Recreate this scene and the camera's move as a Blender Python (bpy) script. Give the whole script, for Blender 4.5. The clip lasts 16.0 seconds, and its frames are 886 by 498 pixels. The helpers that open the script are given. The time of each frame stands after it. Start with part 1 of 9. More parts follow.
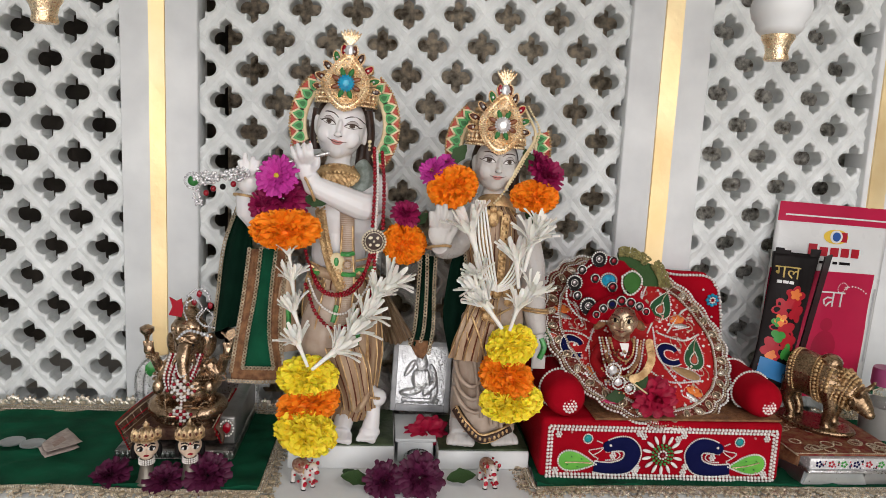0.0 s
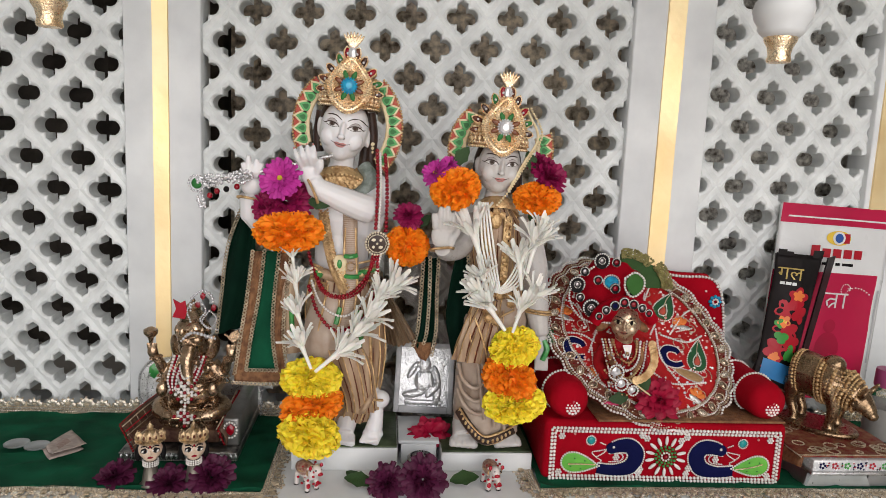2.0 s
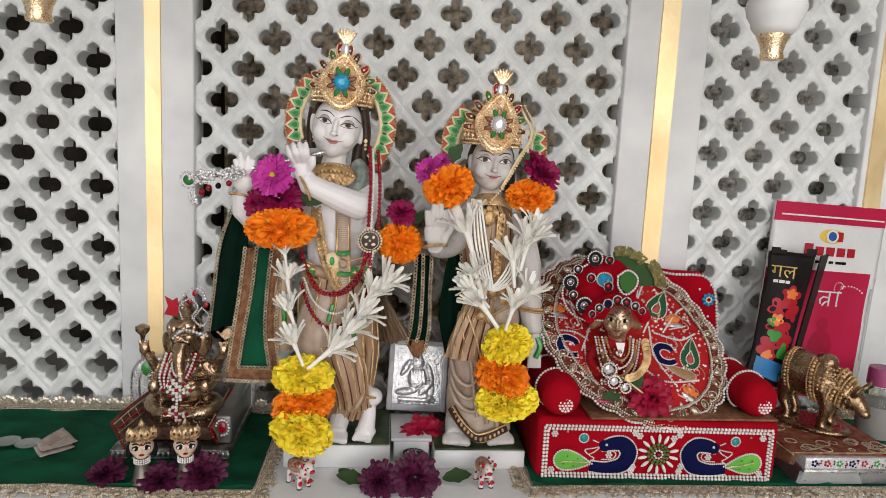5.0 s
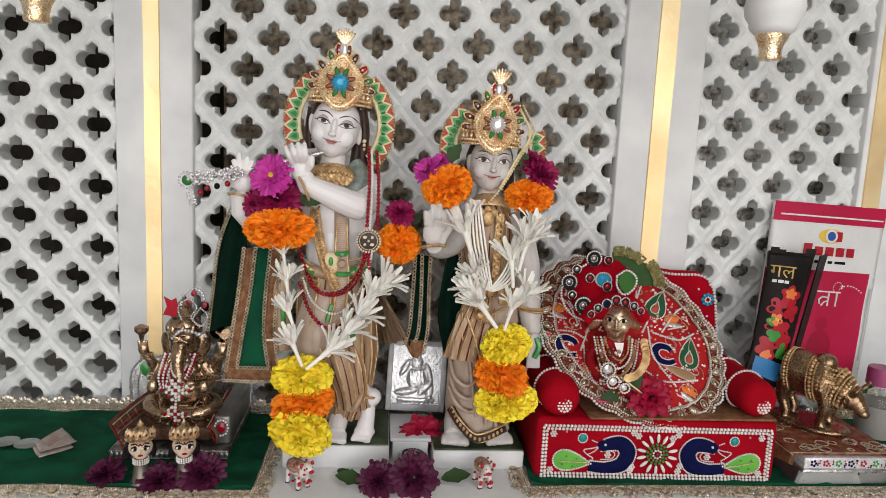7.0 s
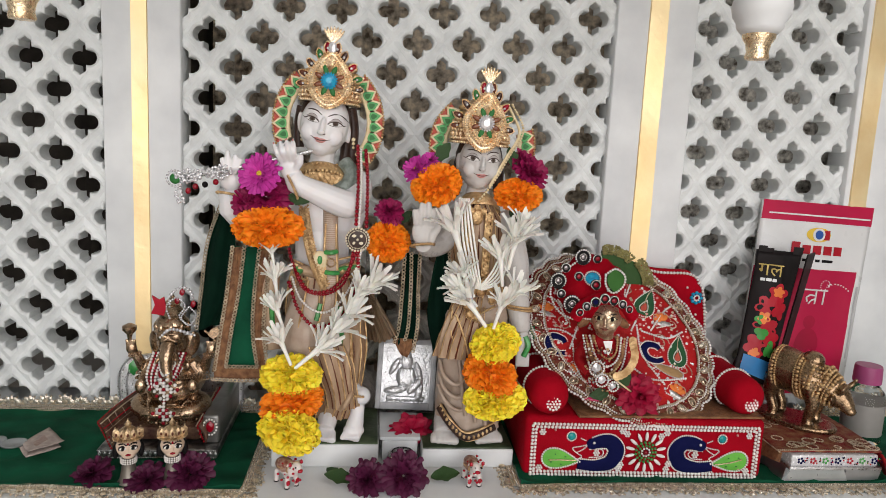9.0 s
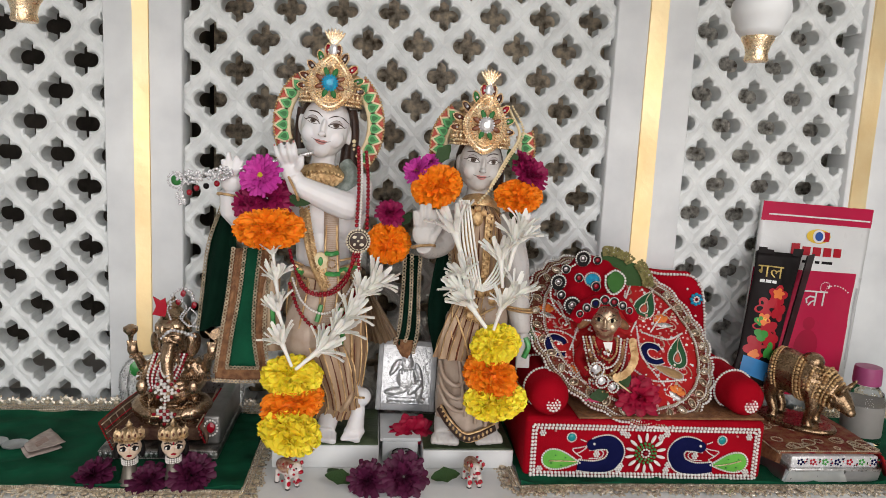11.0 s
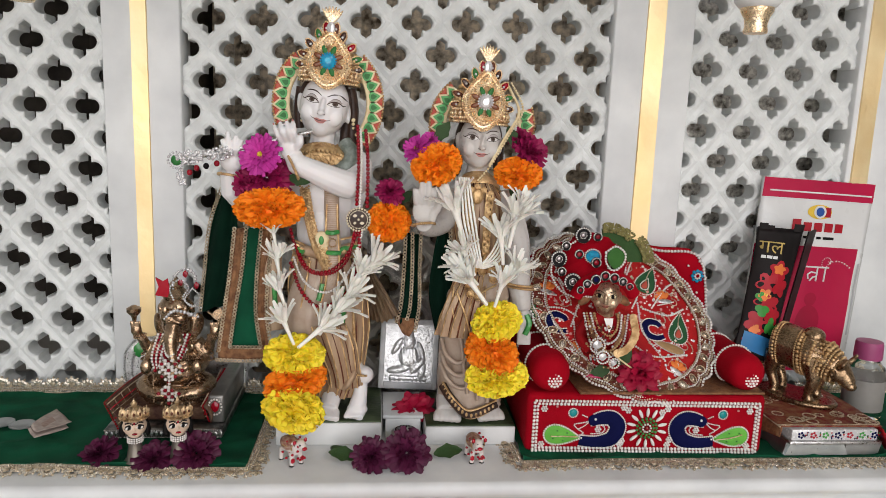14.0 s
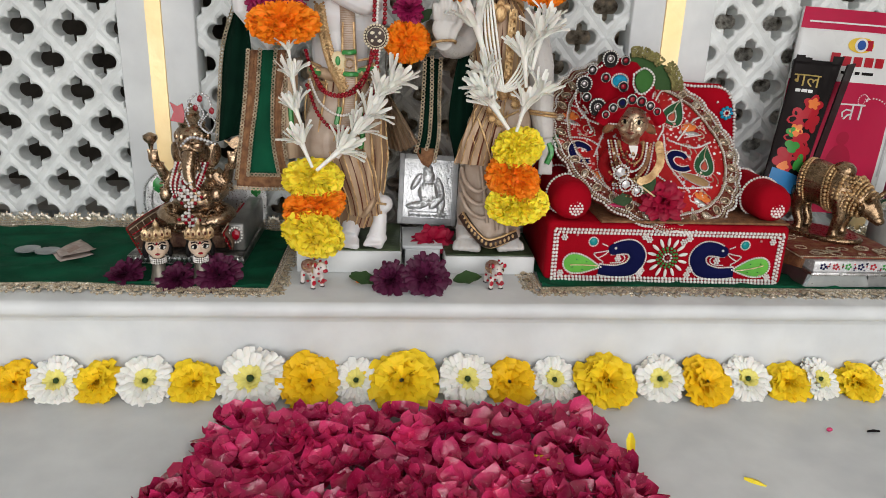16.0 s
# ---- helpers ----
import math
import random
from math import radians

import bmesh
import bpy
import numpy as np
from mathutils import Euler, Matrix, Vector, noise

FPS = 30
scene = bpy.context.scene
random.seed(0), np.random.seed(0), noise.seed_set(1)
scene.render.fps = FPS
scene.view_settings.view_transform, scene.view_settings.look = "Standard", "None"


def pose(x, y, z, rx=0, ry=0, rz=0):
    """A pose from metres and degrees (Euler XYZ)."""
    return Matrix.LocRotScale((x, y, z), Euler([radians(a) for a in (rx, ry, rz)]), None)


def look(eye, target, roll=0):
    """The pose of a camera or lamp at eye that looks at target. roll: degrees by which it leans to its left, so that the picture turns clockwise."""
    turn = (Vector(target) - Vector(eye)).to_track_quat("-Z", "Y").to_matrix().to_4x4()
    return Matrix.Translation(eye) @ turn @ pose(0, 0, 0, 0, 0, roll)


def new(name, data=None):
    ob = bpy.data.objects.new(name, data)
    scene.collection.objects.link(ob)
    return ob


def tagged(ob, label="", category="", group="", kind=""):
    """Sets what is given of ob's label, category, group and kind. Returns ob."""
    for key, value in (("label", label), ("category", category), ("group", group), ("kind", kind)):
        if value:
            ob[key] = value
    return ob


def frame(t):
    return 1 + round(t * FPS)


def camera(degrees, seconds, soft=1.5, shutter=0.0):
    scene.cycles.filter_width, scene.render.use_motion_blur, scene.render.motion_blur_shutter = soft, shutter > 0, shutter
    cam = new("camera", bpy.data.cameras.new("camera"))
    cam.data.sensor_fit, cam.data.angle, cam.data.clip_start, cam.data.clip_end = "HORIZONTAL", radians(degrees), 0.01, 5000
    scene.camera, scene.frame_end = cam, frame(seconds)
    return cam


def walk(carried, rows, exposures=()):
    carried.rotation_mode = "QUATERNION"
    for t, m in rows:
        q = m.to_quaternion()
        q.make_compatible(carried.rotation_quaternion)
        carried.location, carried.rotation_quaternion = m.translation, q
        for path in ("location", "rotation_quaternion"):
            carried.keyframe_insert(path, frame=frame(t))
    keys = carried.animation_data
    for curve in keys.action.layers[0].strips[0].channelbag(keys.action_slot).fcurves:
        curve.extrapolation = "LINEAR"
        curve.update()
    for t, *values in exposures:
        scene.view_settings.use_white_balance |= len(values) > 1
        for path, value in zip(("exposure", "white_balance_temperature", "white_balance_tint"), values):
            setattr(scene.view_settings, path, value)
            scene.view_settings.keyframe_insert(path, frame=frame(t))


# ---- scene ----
from mathutils.bvhtree import BVHTree

cam = camera(64.3, 16.0, 0.75)
EXPOSURES = [(0.0, 0.1, 6950, 16), (15.5, 0.11, 6950, 16), (16.0, 0.11, 6850, 13)]
DOOR_W, FILL_W = 60.0, 14.0
PATH = [
    (0, (-0.174, -0.663, 0.34), (0.004, 1.307, 0.044), 2.7),
    (0.5, (-0.173, -0.663, 0.341), (0.011, 1.306, 0.045), 2.9),
    (1, (-0.174, -0.663, 0.34), (0.008, 1.306, 0.045), 2.7),
    (1.5, (-0.175, -0.663, 0.342), (-0.001, 1.307, 0.044), 2.7),
    (2, (-0.175, -0.664, 0.341), (-0.003, 1.307, 0.048), 2.6),
    (2.5, (-0.175, -0.664, 0.34), (0.001, 1.307, 0.047), 2.7),
    (3, (-0.173, -0.662, 0.34), (0.009, 1.307, 0.042), 2.8),
    (3.5, (-0.171, -0.661, 0.34), (0.011, 1.307, 0.037), 2.7),
    (4, (-0.172, -0.663, 0.339), (0.007, 1.307, 0.044), 2.7),
    (6.5, (-0.17, -0.663, 0.34), (0.018, 1.306, 0.043), 2.8),
    (7, (-0.17, -0.663, 0.34), (0.012, 1.307, 0.043), 2.7),
    (7.5, (-0.171, -0.663, 0.34), (0.014, 1.306, 0.043), 2.7),
    (8, (-0.171, -0.663, 0.341), (0.027, 1.305, 0.044), 2.9),
    (8.5, (-0.167, -0.662, 0.34), (0.035, 1.305, 0.04), 2.9),
    (9, (-0.167, -0.663, 0.341), (0.037, 1.303, 0.039), 2.8),
    (11.5, (-0.167, -0.665, 0.341), (0.035, 1.303, 0.044), 2.8),
    (12, (-0.166, -0.664, 0.341), (0.034, 1.303, 0.041), 2.7),
    (12.5, (-0.167, -0.664, 0.341), (0.034, 1.303, 0.041), 2.6),
    (13, (-0.168, -0.664, 0.341), (0.037, 1.302, 0.04), 2.7),
    (13.5, (-0.166, -0.666, 0.34), (0.031, 1.301, 0.034), 2.4),
    (14, (-0.164, -0.668, 0.334), (0.03, 1.293, -0.005), 2.2),
    (14.5, (-0.16, -0.672, 0.325), (0.019, 1.281, -0.066), 2.3),
    (15, (-0.161, -0.673, 0.311), (0.01, 1.27, -0.13), 2.4),
    (15.5, (-0.164, -0.679, 0.294), (-0.029, 1.254, -0.203), 2.4),
    (15.75, (-0.1645, -0.675, 0.279), (-0.02, 1.236, -0.292), 2.3),
    (16, (-0.165, -0.672, 0.265), (-0.013, 1.219, -0.368), 2.2),
]
walk(cam, [(t, look(eye, target, roll)) for t, eye, target, roll in PATH], EXPOSURES)

# ---- world, daylight through the open doorway ----
world = bpy.data.worlds.new("daylight")
scene.world = world
world.use_nodes = True
wn = world.node_tree.nodes
sky = wn.new("ShaderNodeTexSky")
sky.sky_type = "NISHITA"
sky.sun_disc = False
sky.sun_elevation, sky.sun_rotation = radians(48), radians(150)
wn["Background"].inputs[1].default_value = 0.1
world.node_tree.links.new(sky.outputs[0], wn["Background"].inputs[0])


def lamp(name, kind, energy, color, m, size=0.1, size_y=None):
    d = bpy.data.lights.new(name, kind)
    d.energy, d.color = energy, color
    if kind == "AREA":
        d.shape, d.size, d.size_y = "RECTANGLE", size, size_y or size
    ob = new(name, d)
    ob.matrix_world = m
    return ob


sun = lamp("sun", "SUN", 2.0, (1, 0.95, 0.88), look((0, 0, 0), (1.2, 3.0, -3.2)))
sun.data.angle = radians(0.5)
lamp("doorway_daylight", "AREA", DOOR_W, (0.96, 0.98, 1.0), look((-0.12, -2.95, 0.62), (-0.1, 0.0, 0.25)), 3.2, 2.0)
# Added fill light, high at the front right; no window stands there.
lamp("high_window_daylight", "AREA", FILL_W, (0.97, 0.98, 1.0), look((1.15, -2.2, 2.05), (0.0, 0.0, 0.1)), 1.2, 0.7)


# ---- materials ----
def mat(name, color, rough=0.5, metal=0.0, second=None, scale=40.0, amount=0.5, bump=0.0, bump_scale=300.0, vary=0.0, sheen=0.0, coat=0.0, sss=0.0, spec=0.3, stretch=(1, 1, 1)):
    """A Principled material whose colour drifts between two tones at two scales, with fine relief."""
    m = bpy.data.materials.new(name)
    m.use_nodes = True
    nt = m.node_tree
    n, l, b = nt.nodes, nt.links, nt.nodes["Principled BSDF"]
    b.inputs["Roughness"].default_value, b.inputs["Metallic"].default_value = rough, metal
    b.inputs["Sheen Weight"].default_value, b.inputs["Coat Weight"].default_value = sheen, coat
    b.inputs["Subsurface Weight"].default_value, b.inputs["Specular IOR Level"].default_value = sss, spec
    b.inputs["Subsurface Radius"].default_value = (0.006, 0.004, 0.003)
    tex = n.new("ShaderNodeTexCoord")
    place = n.new("ShaderNodeMapping")
    place.inputs["Scale"].default_value = stretch
    l.new(tex.outputs["Object"], place.inputs[0])
    big, fine = n.new("ShaderNodeTexNoise"), n.new("ShaderNodeTexNoise")
    big.inputs["Scale"].default_value, big.inputs["Detail"].default_value = scale, 6.0
    fine.inputs["Scale"].default_value, fine.inputs["Detail"].default_value = bump_scale, 4.0
    l.new(place.outputs[0], big.inputs["Vector"]), l.new(place.outputs[0], fine.inputs["Vector"])
    ramp = n.new("ShaderNodeMapRange")
    ramp.inputs[1].default_value, ramp.inputs[2].default_value = 0.35, 0.68
    l.new(big.outputs["Fac"], ramp.inputs[0])
    mix = n.new("ShaderNodeMix")
    mix.data_type = "RGBA"
    second = second or tuple(c * (1 - 0.3 * amount) for c in color)
    mix.inputs[6].default_value, mix.inputs[7].default_value = (*color, 1), (*second, 1)
    l.new(ramp.outputs[0], mix.inputs[0])
    out = mix.outputs[2]
    if vary:
        info, hsv, add = n.new("ShaderNodeObjectInfo"), n.new("ShaderNodeHueSaturation"), n.new("ShaderNodeMapRange")
        isle = n.new("ShaderNodeNewGeometry")
        both = n.new("ShaderNodeMath")
        both.operation = "ADD"
        l.new(info.outputs["Random"], both.inputs[0]), l.new(isle.outputs["Random Per Island"], both.inputs[1])
        add.inputs[2].default_value, add.inputs[3].default_value, add.inputs[4].default_value = 2.0, 1 - vary, 1 + vary
        l.new(both.outputs[0], add.inputs[0]), l.new(add.outputs[0], hsv.inputs["Value"]), l.new(out, hsv.inputs["Color"])
        out = hsv.outputs[0]
    l.new(out, b.inputs["Base Color"])
    if bump:
        bp = n.new("ShaderNodeBump")
        bp.inputs["Strength"].default_value, bp.inputs["Distance"].default_value = bump, 0.002
        l.new(fine.outputs["Fac"], bp.inputs["Height"]), l.new(bp.outputs[0], b.inputs["Normal"])
    wear = n.new("ShaderNodeMapRange")
    wear.inputs[3].default_value, wear.inputs[4].default_value = max(rough - 0.08, 0.02), min(rough + 0.1, 1)
    l.new(fine.outputs["Fac"], wear.inputs[0]), l.new(wear.outputs[0], b.inputs["Roughness"])
    return m


def glass(name, color=(1, 1, 1), rough=0.02):
    m = bpy.data.materials.new(name)
    m.use_nodes = True
    b = m.node_tree.nodes["Principled BSDF"]
    b.inputs["Base Color"].default_value, b.inputs["Roughness"].default_value = (*color, 1), rough
    b.inputs["Transmission Weight"].default_value, b.inputs["IOR"].default_value = 1.0, 1.3
    return m


MARBLE = mat("white_marble", (0.735, 0.757, 0.75), 0.4, second=(0.6, 0.62, 0.622), scale=15, bump=0.06, bump_scale=160)
MARBLE_CARVED = mat("carved_marble", (0.76, 0.79, 0.775), 0.48, second=(0.6, 0.625, 0.615), scale=38, bump=0.5, bump_scale=130)
MARBLE_STATUE = mat("polished_statue_marble", (0.76, 0.75, 0.745), 0.22, second=(0.7, 0.69, 0.69), scale=25, sss=0.12)
# Greyer copy of the statue marble: the consort's shade is in its colour.
MARBLE_SHADED = mat("shaded_statue_marble", (0.56, 0.54, 0.51), 0.28, second=(0.5, 0.48, 0.46), scale=25, sss=0.08)
GOLD_STRIP = mat("gold_laminate", (0.93, 0.77, 0.46), 0.42, 0.7, second=(0.86, 0.64, 0.33), scale=14, bump=0.25, bump_scale=90)
GOLD = mat("gold_metal", (1.0, 0.84, 0.6), 0.27, 1.0, second=(0.82, 0.56, 0.31), scale=90, bump=0.4, bump_scale=600)
GOLD_PAINT = mat("gold_paint", (0.78, 0.55, 0.29), 0.36, 0.65, second=(0.4, 0.23, 0.1), scale=110, bump=0.5, bump_scale=800)
BRONZE = mat("dark_bronze", (0.58, 0.42, 0.28), 0.24, 0.95, second=(0.22, 0.14, 0.085), scale=48, bump=0.2, bump_scale=420)
SILVER = mat("beaten_silver", (0.7, 0.7, 0.7), 0.28, 1.0, second=(0.45, 0.45, 0.44), scale=80, bump=0.5, bump_scale=500)
STEEL = mat("dull_steel_sheet", (0.5, 0.52, 0.53), 0.35, 0.9, second=(0.36, 0.38, 0.38), scale=30, bump=0.1)
STONE = mat("brown_stone_wall", (0.95, 0.82, 0.64), 0.35, second=(0.12, 0.085, 0.055), scale=85, bump=1.0, bump_scale=90)
# Dark base colour puts the shade of the west recess into the stone.
RECESS_SHADE = mat("recess_shade_stone", (0.1, 0.085, 0.07), 0.8, second=(0.05, 0.042, 0.035), scale=20, bump=0.6, bump_scale=90)
# Pale stone whose near-white mottles also carry its glints as colour.
PALE_STONE = mat("pale_mottled_stone", (0.97, 0.94, 0.87), 0.3, 0.1, second=(0.13, 0.105, 0.08), scale=120, bump=1.0, bump_scale=160)
SEQUIN = mat("dull_sequin", (0.88, 0.82, 0.7), 0.26, 0.7, second=(0.58, 0.5, 0.39), scale=260, vary=0.35, bump=0.4, bump_scale=700)
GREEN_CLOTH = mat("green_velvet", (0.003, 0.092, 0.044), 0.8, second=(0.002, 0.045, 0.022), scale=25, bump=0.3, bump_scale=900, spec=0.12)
DARK_CLOTH = mat("darker_green_velvet", (0.002, 0.02, 0.011), 0.85, second=(0.001, 0.012, 0.007), scale=25, bump=0.3, bump_scale=900, spec=0.08)
RED_VELVET = mat("red_velvet", (0.38, 0.002, 0.012), 0.85, second=(0.26, 0.001, 0.007), scale=18, bump=0.4, bump_scale=900, spec=0.1)
RED_SILK = mat("red_silk", (0.36, 0.005, 0.01), 0.6, second=(0.22, 0.003, 0.006), scale=30, bump=0.5, bump_scale=500, spec=0.2)
RED_ENAMEL = mat("red_enamel", (0.42, 0.005, 0.02), 0.15, coat=0.6)
BROCADE = mat("bronze_brocade", (0.34, 0.17, 0.08), 0.5, 0.3, second=(0.16, 0.07, 0.035), scale=160, bump=0.9, bump_scale=700)
LACE = mat("gold_thread_lace", (0.76, 0.65, 0.49), 0.35, 0.55, second=(0.36, 0.28, 0.18), scale=170, bump=0.8, bump_scale=800, vary=0.25)
PEARL = mat("white_pearl", (0.8, 0.77, 0.73), 0.25, coat=0.4, vary=0.1)
DIAMOND = mat("clear_rhinestone", (0.86, 0.86, 0.86), 0.1, 0.45, second=(0.55, 0.55, 0.56), scale=400, vary=0.25)
RUBY = mat("red_glass_bead", (0.26, 0.003, 0.012), 0.15, coat=0.2, vary=0.3)
TURQ = mat("turquoise_stone", (0.005, 0.4, 0.6), 0.2, coat=0.15, second=(0.01, 0.2, 0.4), scale=300)
GREEN_ENAMEL = mat("green_enamel", (0.05, 0.33, 0.07), 0.3, coat=0.4, second=(0.02, 0.2, 0.05), scale=200)
LIME = mat("lime_felt", (0.13, 0.45, 0.06), 0.7, bump=0.2, second=(0.09, 0.36, 0.05))
NAVY = mat("navy_felt", (0.004, 0.006, 0.05), 0.85, bump=0.2, spec=0.1)
TEAL = mat("teal_glass", (0.005, 0.27, 0.27), 0.15, coat=0.2)
ORANGE_FELT = mat("orange_felt", (0.75, 0.2, 0.04), 0.6, bump=0.2)
CREAM = mat("cream_paint", (0.75, 0.65, 0.42), 0.45, second=(0.65, 0.5, 0.28), scale=150)
DARK = mat("black_paint", (0.008, 0.007, 0.007), 0.55, spec=0.12)
BROWN_PAINT = mat("rust_brown_enamel", (0.13, 0.034, 0.012), 0.4, second=(0.07, 0.018, 0.008), scale=300)
PINK_PAINT = mat("pink_paint", (0.6, 0.27, 0.25), 0.4)
ORANGE_PETAL = mat("orange_marigold_petal", (1.0, 0.31, 0.016), 0.6, second=(1.0, 0.24, 0.008), scale=120, vary=0.12, sss=0.45)
YELLOW_PETAL = mat("yellow_marigold_petal", (1.0, 0.82, 0.07), 0.6, second=(1.0, 0.75, 0.04), scale=120, vary=0.08, sss=0.5)
GOLDEN_PETAL = mat("golden_chrysanthemum_petal", (0.93, 0.6, 0.012), 0.6, second=(0.9, 0.5, 0.01), scale=90, vary=0.16, sss=0.1)
WHITE_PETAL = mat("white_petal", (0.9, 0.9, 0.85), 0.5, second=(0.86, 0.85, 0.77), scale=90, vary=0.08, sss=0.15)
MAGENTA_PETAL = mat("magenta_aster_petal", (0.55, 0.045, 0.34), 0.55, second=(0.42, 0.02, 0.22), scale=90, vary=0.2)
MAROON_PETAL = mat("maroon_aster_petal", (0.34, 0.009, 0.085), 0.55, second=(0.17, 0.004, 0.04), scale=90, vary=0.3)
PLUM_PETAL = mat("plum_aster_petal", (0.095, 0.008, 0.043), 0.55, second=(0.045, 0.004, 0.02), scale=90, vary=0.35)
# Crimson petals; the paler pink and wide spread also paint in highlights.
ROSE_PETAL = mat("crimson_rose_petal", (0.7, 0.045, 0.17), 0.24, second=(0.36, 0.008, 0.055), scale=45, vary=0.6, spec=0.7, bump=0.15, bump_scale=400)
LEAF = mat("dark_green_leaf", (0.035, 0.08, 0.025), 0.5, second=(0.02, 0.05, 0.015), scale=120, vary=0.2, bump=0.3)
DISC = mat("yellow_flower_disc", (0.75, 0.62, 0.06), 0.7, bump=0.6, bump_scale=900)
PLASTER = mat("room_plaster", (0.48, 0.465, 0.435), 0.8, second=(0.42, 0.405, 0.375), scale=4, bump=0.1)
FLOOR_TILE = mat("room_floor", (0.5, 0.47, 0.42), 0.4, second=(0.42, 0.39, 0.35), scale=5)
EARTH = mat("courtyard_ground", (0.3, 0.27, 0.22), 0.9, second=(0.2, 0.18, 0.14), scale=0.8, bump=0.3, bump_scale=8)


# ---- mesh helpers ----
def smooth(bm, on=True):
    for f in bm.faces:
        f.smooth = on
    return bm


SMALL_WORK = {"rhinestones", "rhinestone_tassel", "pearl_trim", "gold_thread", "beading", "pearl_edging", "pearl_border", "front_lace", "side_lace", "back_lace", "chain_edging", "bead_strand", "pearl_outline", "enamel_pattern"}


def part(name, bm, material, parent=None, label="", flat=False):
    """Link a bmesh as one mesh object under a thing."""
    me = bpy.data.meshes.new(name)
    if not flat:
        smooth(bm)
    bm.to_mesh(me)
    bm.free()
    if not flat:
        me.set_sharp_from_angle(angle=radians(50))
    for m in material if isinstance(material, (list, tuple)) else [material]:
        me.materials.append(m)
    ob = new(name, me)
    if parent:
        ob.parent = parent
    if label:
        ob["label"] = label
    if name in SMALL_WORK:
        ob["kind"] = "stuff"
    return ob


def thing(name, at=(0, 0, 0), label="", category="", group="", turn=(0, 0, 0)):
    ob = new(name)
    ob.matrix_world = pose(*at, *turn)
    return tagged(ob, label, category, group)


def structure(name, bm, material, flat=False):
    return tagged(part(name, bm, material, flat=flat), kind="structure")


def block(bm, x0, x1, y0, y1, z0, z1, bevel=0.0, seg=2):
    m = Matrix.Translation(((x0 + x1) / 2, (y0 + y1) / 2, (z0 + z1) / 2)) @ Matrix.Diagonal((x1 - x0, y1 - y0, z1 - z0, 1))
    vs = bmesh.ops.create_cube(bm, size=1, matrix=m)["verts"]
    if bevel:
        es = {e for v in vs for e in v.link_edges}
        bmesh.ops.bevel(bm, geom=list(es), offset=bevel, segments=seg, affect="EDGES", profile=0.5)
    return bm


def loft(bm, rings, close=True, caps=True):
    """Skin a list of equally long rings of points."""
    rows = [[bm.verts.new(p) for p in ring] for ring in rings]
    n = len(rows[0])
    for a, b in zip(rows, rows[1:]):
        for i in range(n if close else n - 1):
            j = (i + 1) % n
            bm.faces.new((a[i], a[j], b[j], b[i]))
    if caps and close:
        bm.faces.new(rows[0][::-1]), bm.faces.new(rows[-1])
    return rows


def lathe(bm, profile, at=(0, 0, 0), seg=20, m=None, sx=1.0, sy=1.0):
    """Turn (radius, height) pairs about the upright axis at a place, or under the matrix m."""
    m = m or Matrix.Translation(at)
    loft(bm, [[m @ Vector((sx * r * math.cos(2 * math.pi * i / seg), sy * r * math.sin(2 * math.pi * i / seg), h)) for i in range(seg)] for r, h in profile])
    return bm


def tube(bm, points, radii, seg=10, flat=1.0, turns=None):
    """A tapered tube along points; flat squeezes its section along the depth."""
    pts = [Vector(p) for p in points]
    radii = radii if isinstance(radii, (list, tuple)) else [radii] * len(pts)
    rings, side = [], None
    for i, p in enumerate(pts):
        way = (pts[min(i + 1, len(pts) - 1)] - pts[max(i - 1, 0)]).normalized()
        if side is None:
            side = way.cross(Vector((0, -1, 0)))
            if side.length < 0.2:
                side = way.cross(Vector((0, 0, 1)))
        side = (side - way * side.dot(way)).normalized()
        up = side.cross(way)
        rings.append([p + radii[i] * (math.cos(a) * side + flat * math.sin(a) * up) for a in (2 * math.pi * k / seg for k in range(seg))])
    loft(bm, rings)
    return bm


def curve(points, steps=6):
    """A smooth line through points."""
    pts = [Vector(p) for p in points]
    pts = [2 * pts[0] - pts[1], *pts, 2 * pts[-1] - pts[-2]]
    out = []
    for i in range(1, len(pts) - 2):
        a, b, c, d = pts[i - 1 : i + 3]
        for k in range(steps):
            t = k / steps
            out.append(0.5 * (2 * b + (c - a) * t + (2 * a - 5 * b + 4 * c - d) * t * t + (3 * b - a - 3 * c + d) * t**3))
    return out + [pts[-2]]


def along(points, gap):
    """Evenly spaced places on a line."""
    pts = [Vector(p) for p in points]
    out, left = [], 0.0
    for a, b in zip(pts, pts[1:]):
        d = (b - a).length
        while left < d:
            out.append(a.lerp(b, left / d))
            left += gap
        left -= d
    return out


def egg(bm, at, rx, ry, rz, turn=(0, 0, 0), seg=14, rings=9):
    m = Matrix.Translation(at) @ pose(0, 0, 0, *turn) @ Matrix.Diagonal((rx, ry, rz, 1))
    bmesh.ops.create_uvsphere(bm, u_segments=seg, v_segments=rings, radius=1, matrix=m)
    return bm


def bead(bm, at, r, sub=1):
    bmesh.ops.create_icosphere(bm, subdivisions=sub, radius=r, matrix=Matrix.Translation(at))
    return bm


_ICO = bmesh.new()
bmesh.ops.create_icosphere(_ICO, subdivisions=1, radius=1.0)
ICO_V, ICO_F = [v.co.copy() for v in _ICO.verts], [[v.index for v in f.verts] for f in _ICO.faces]


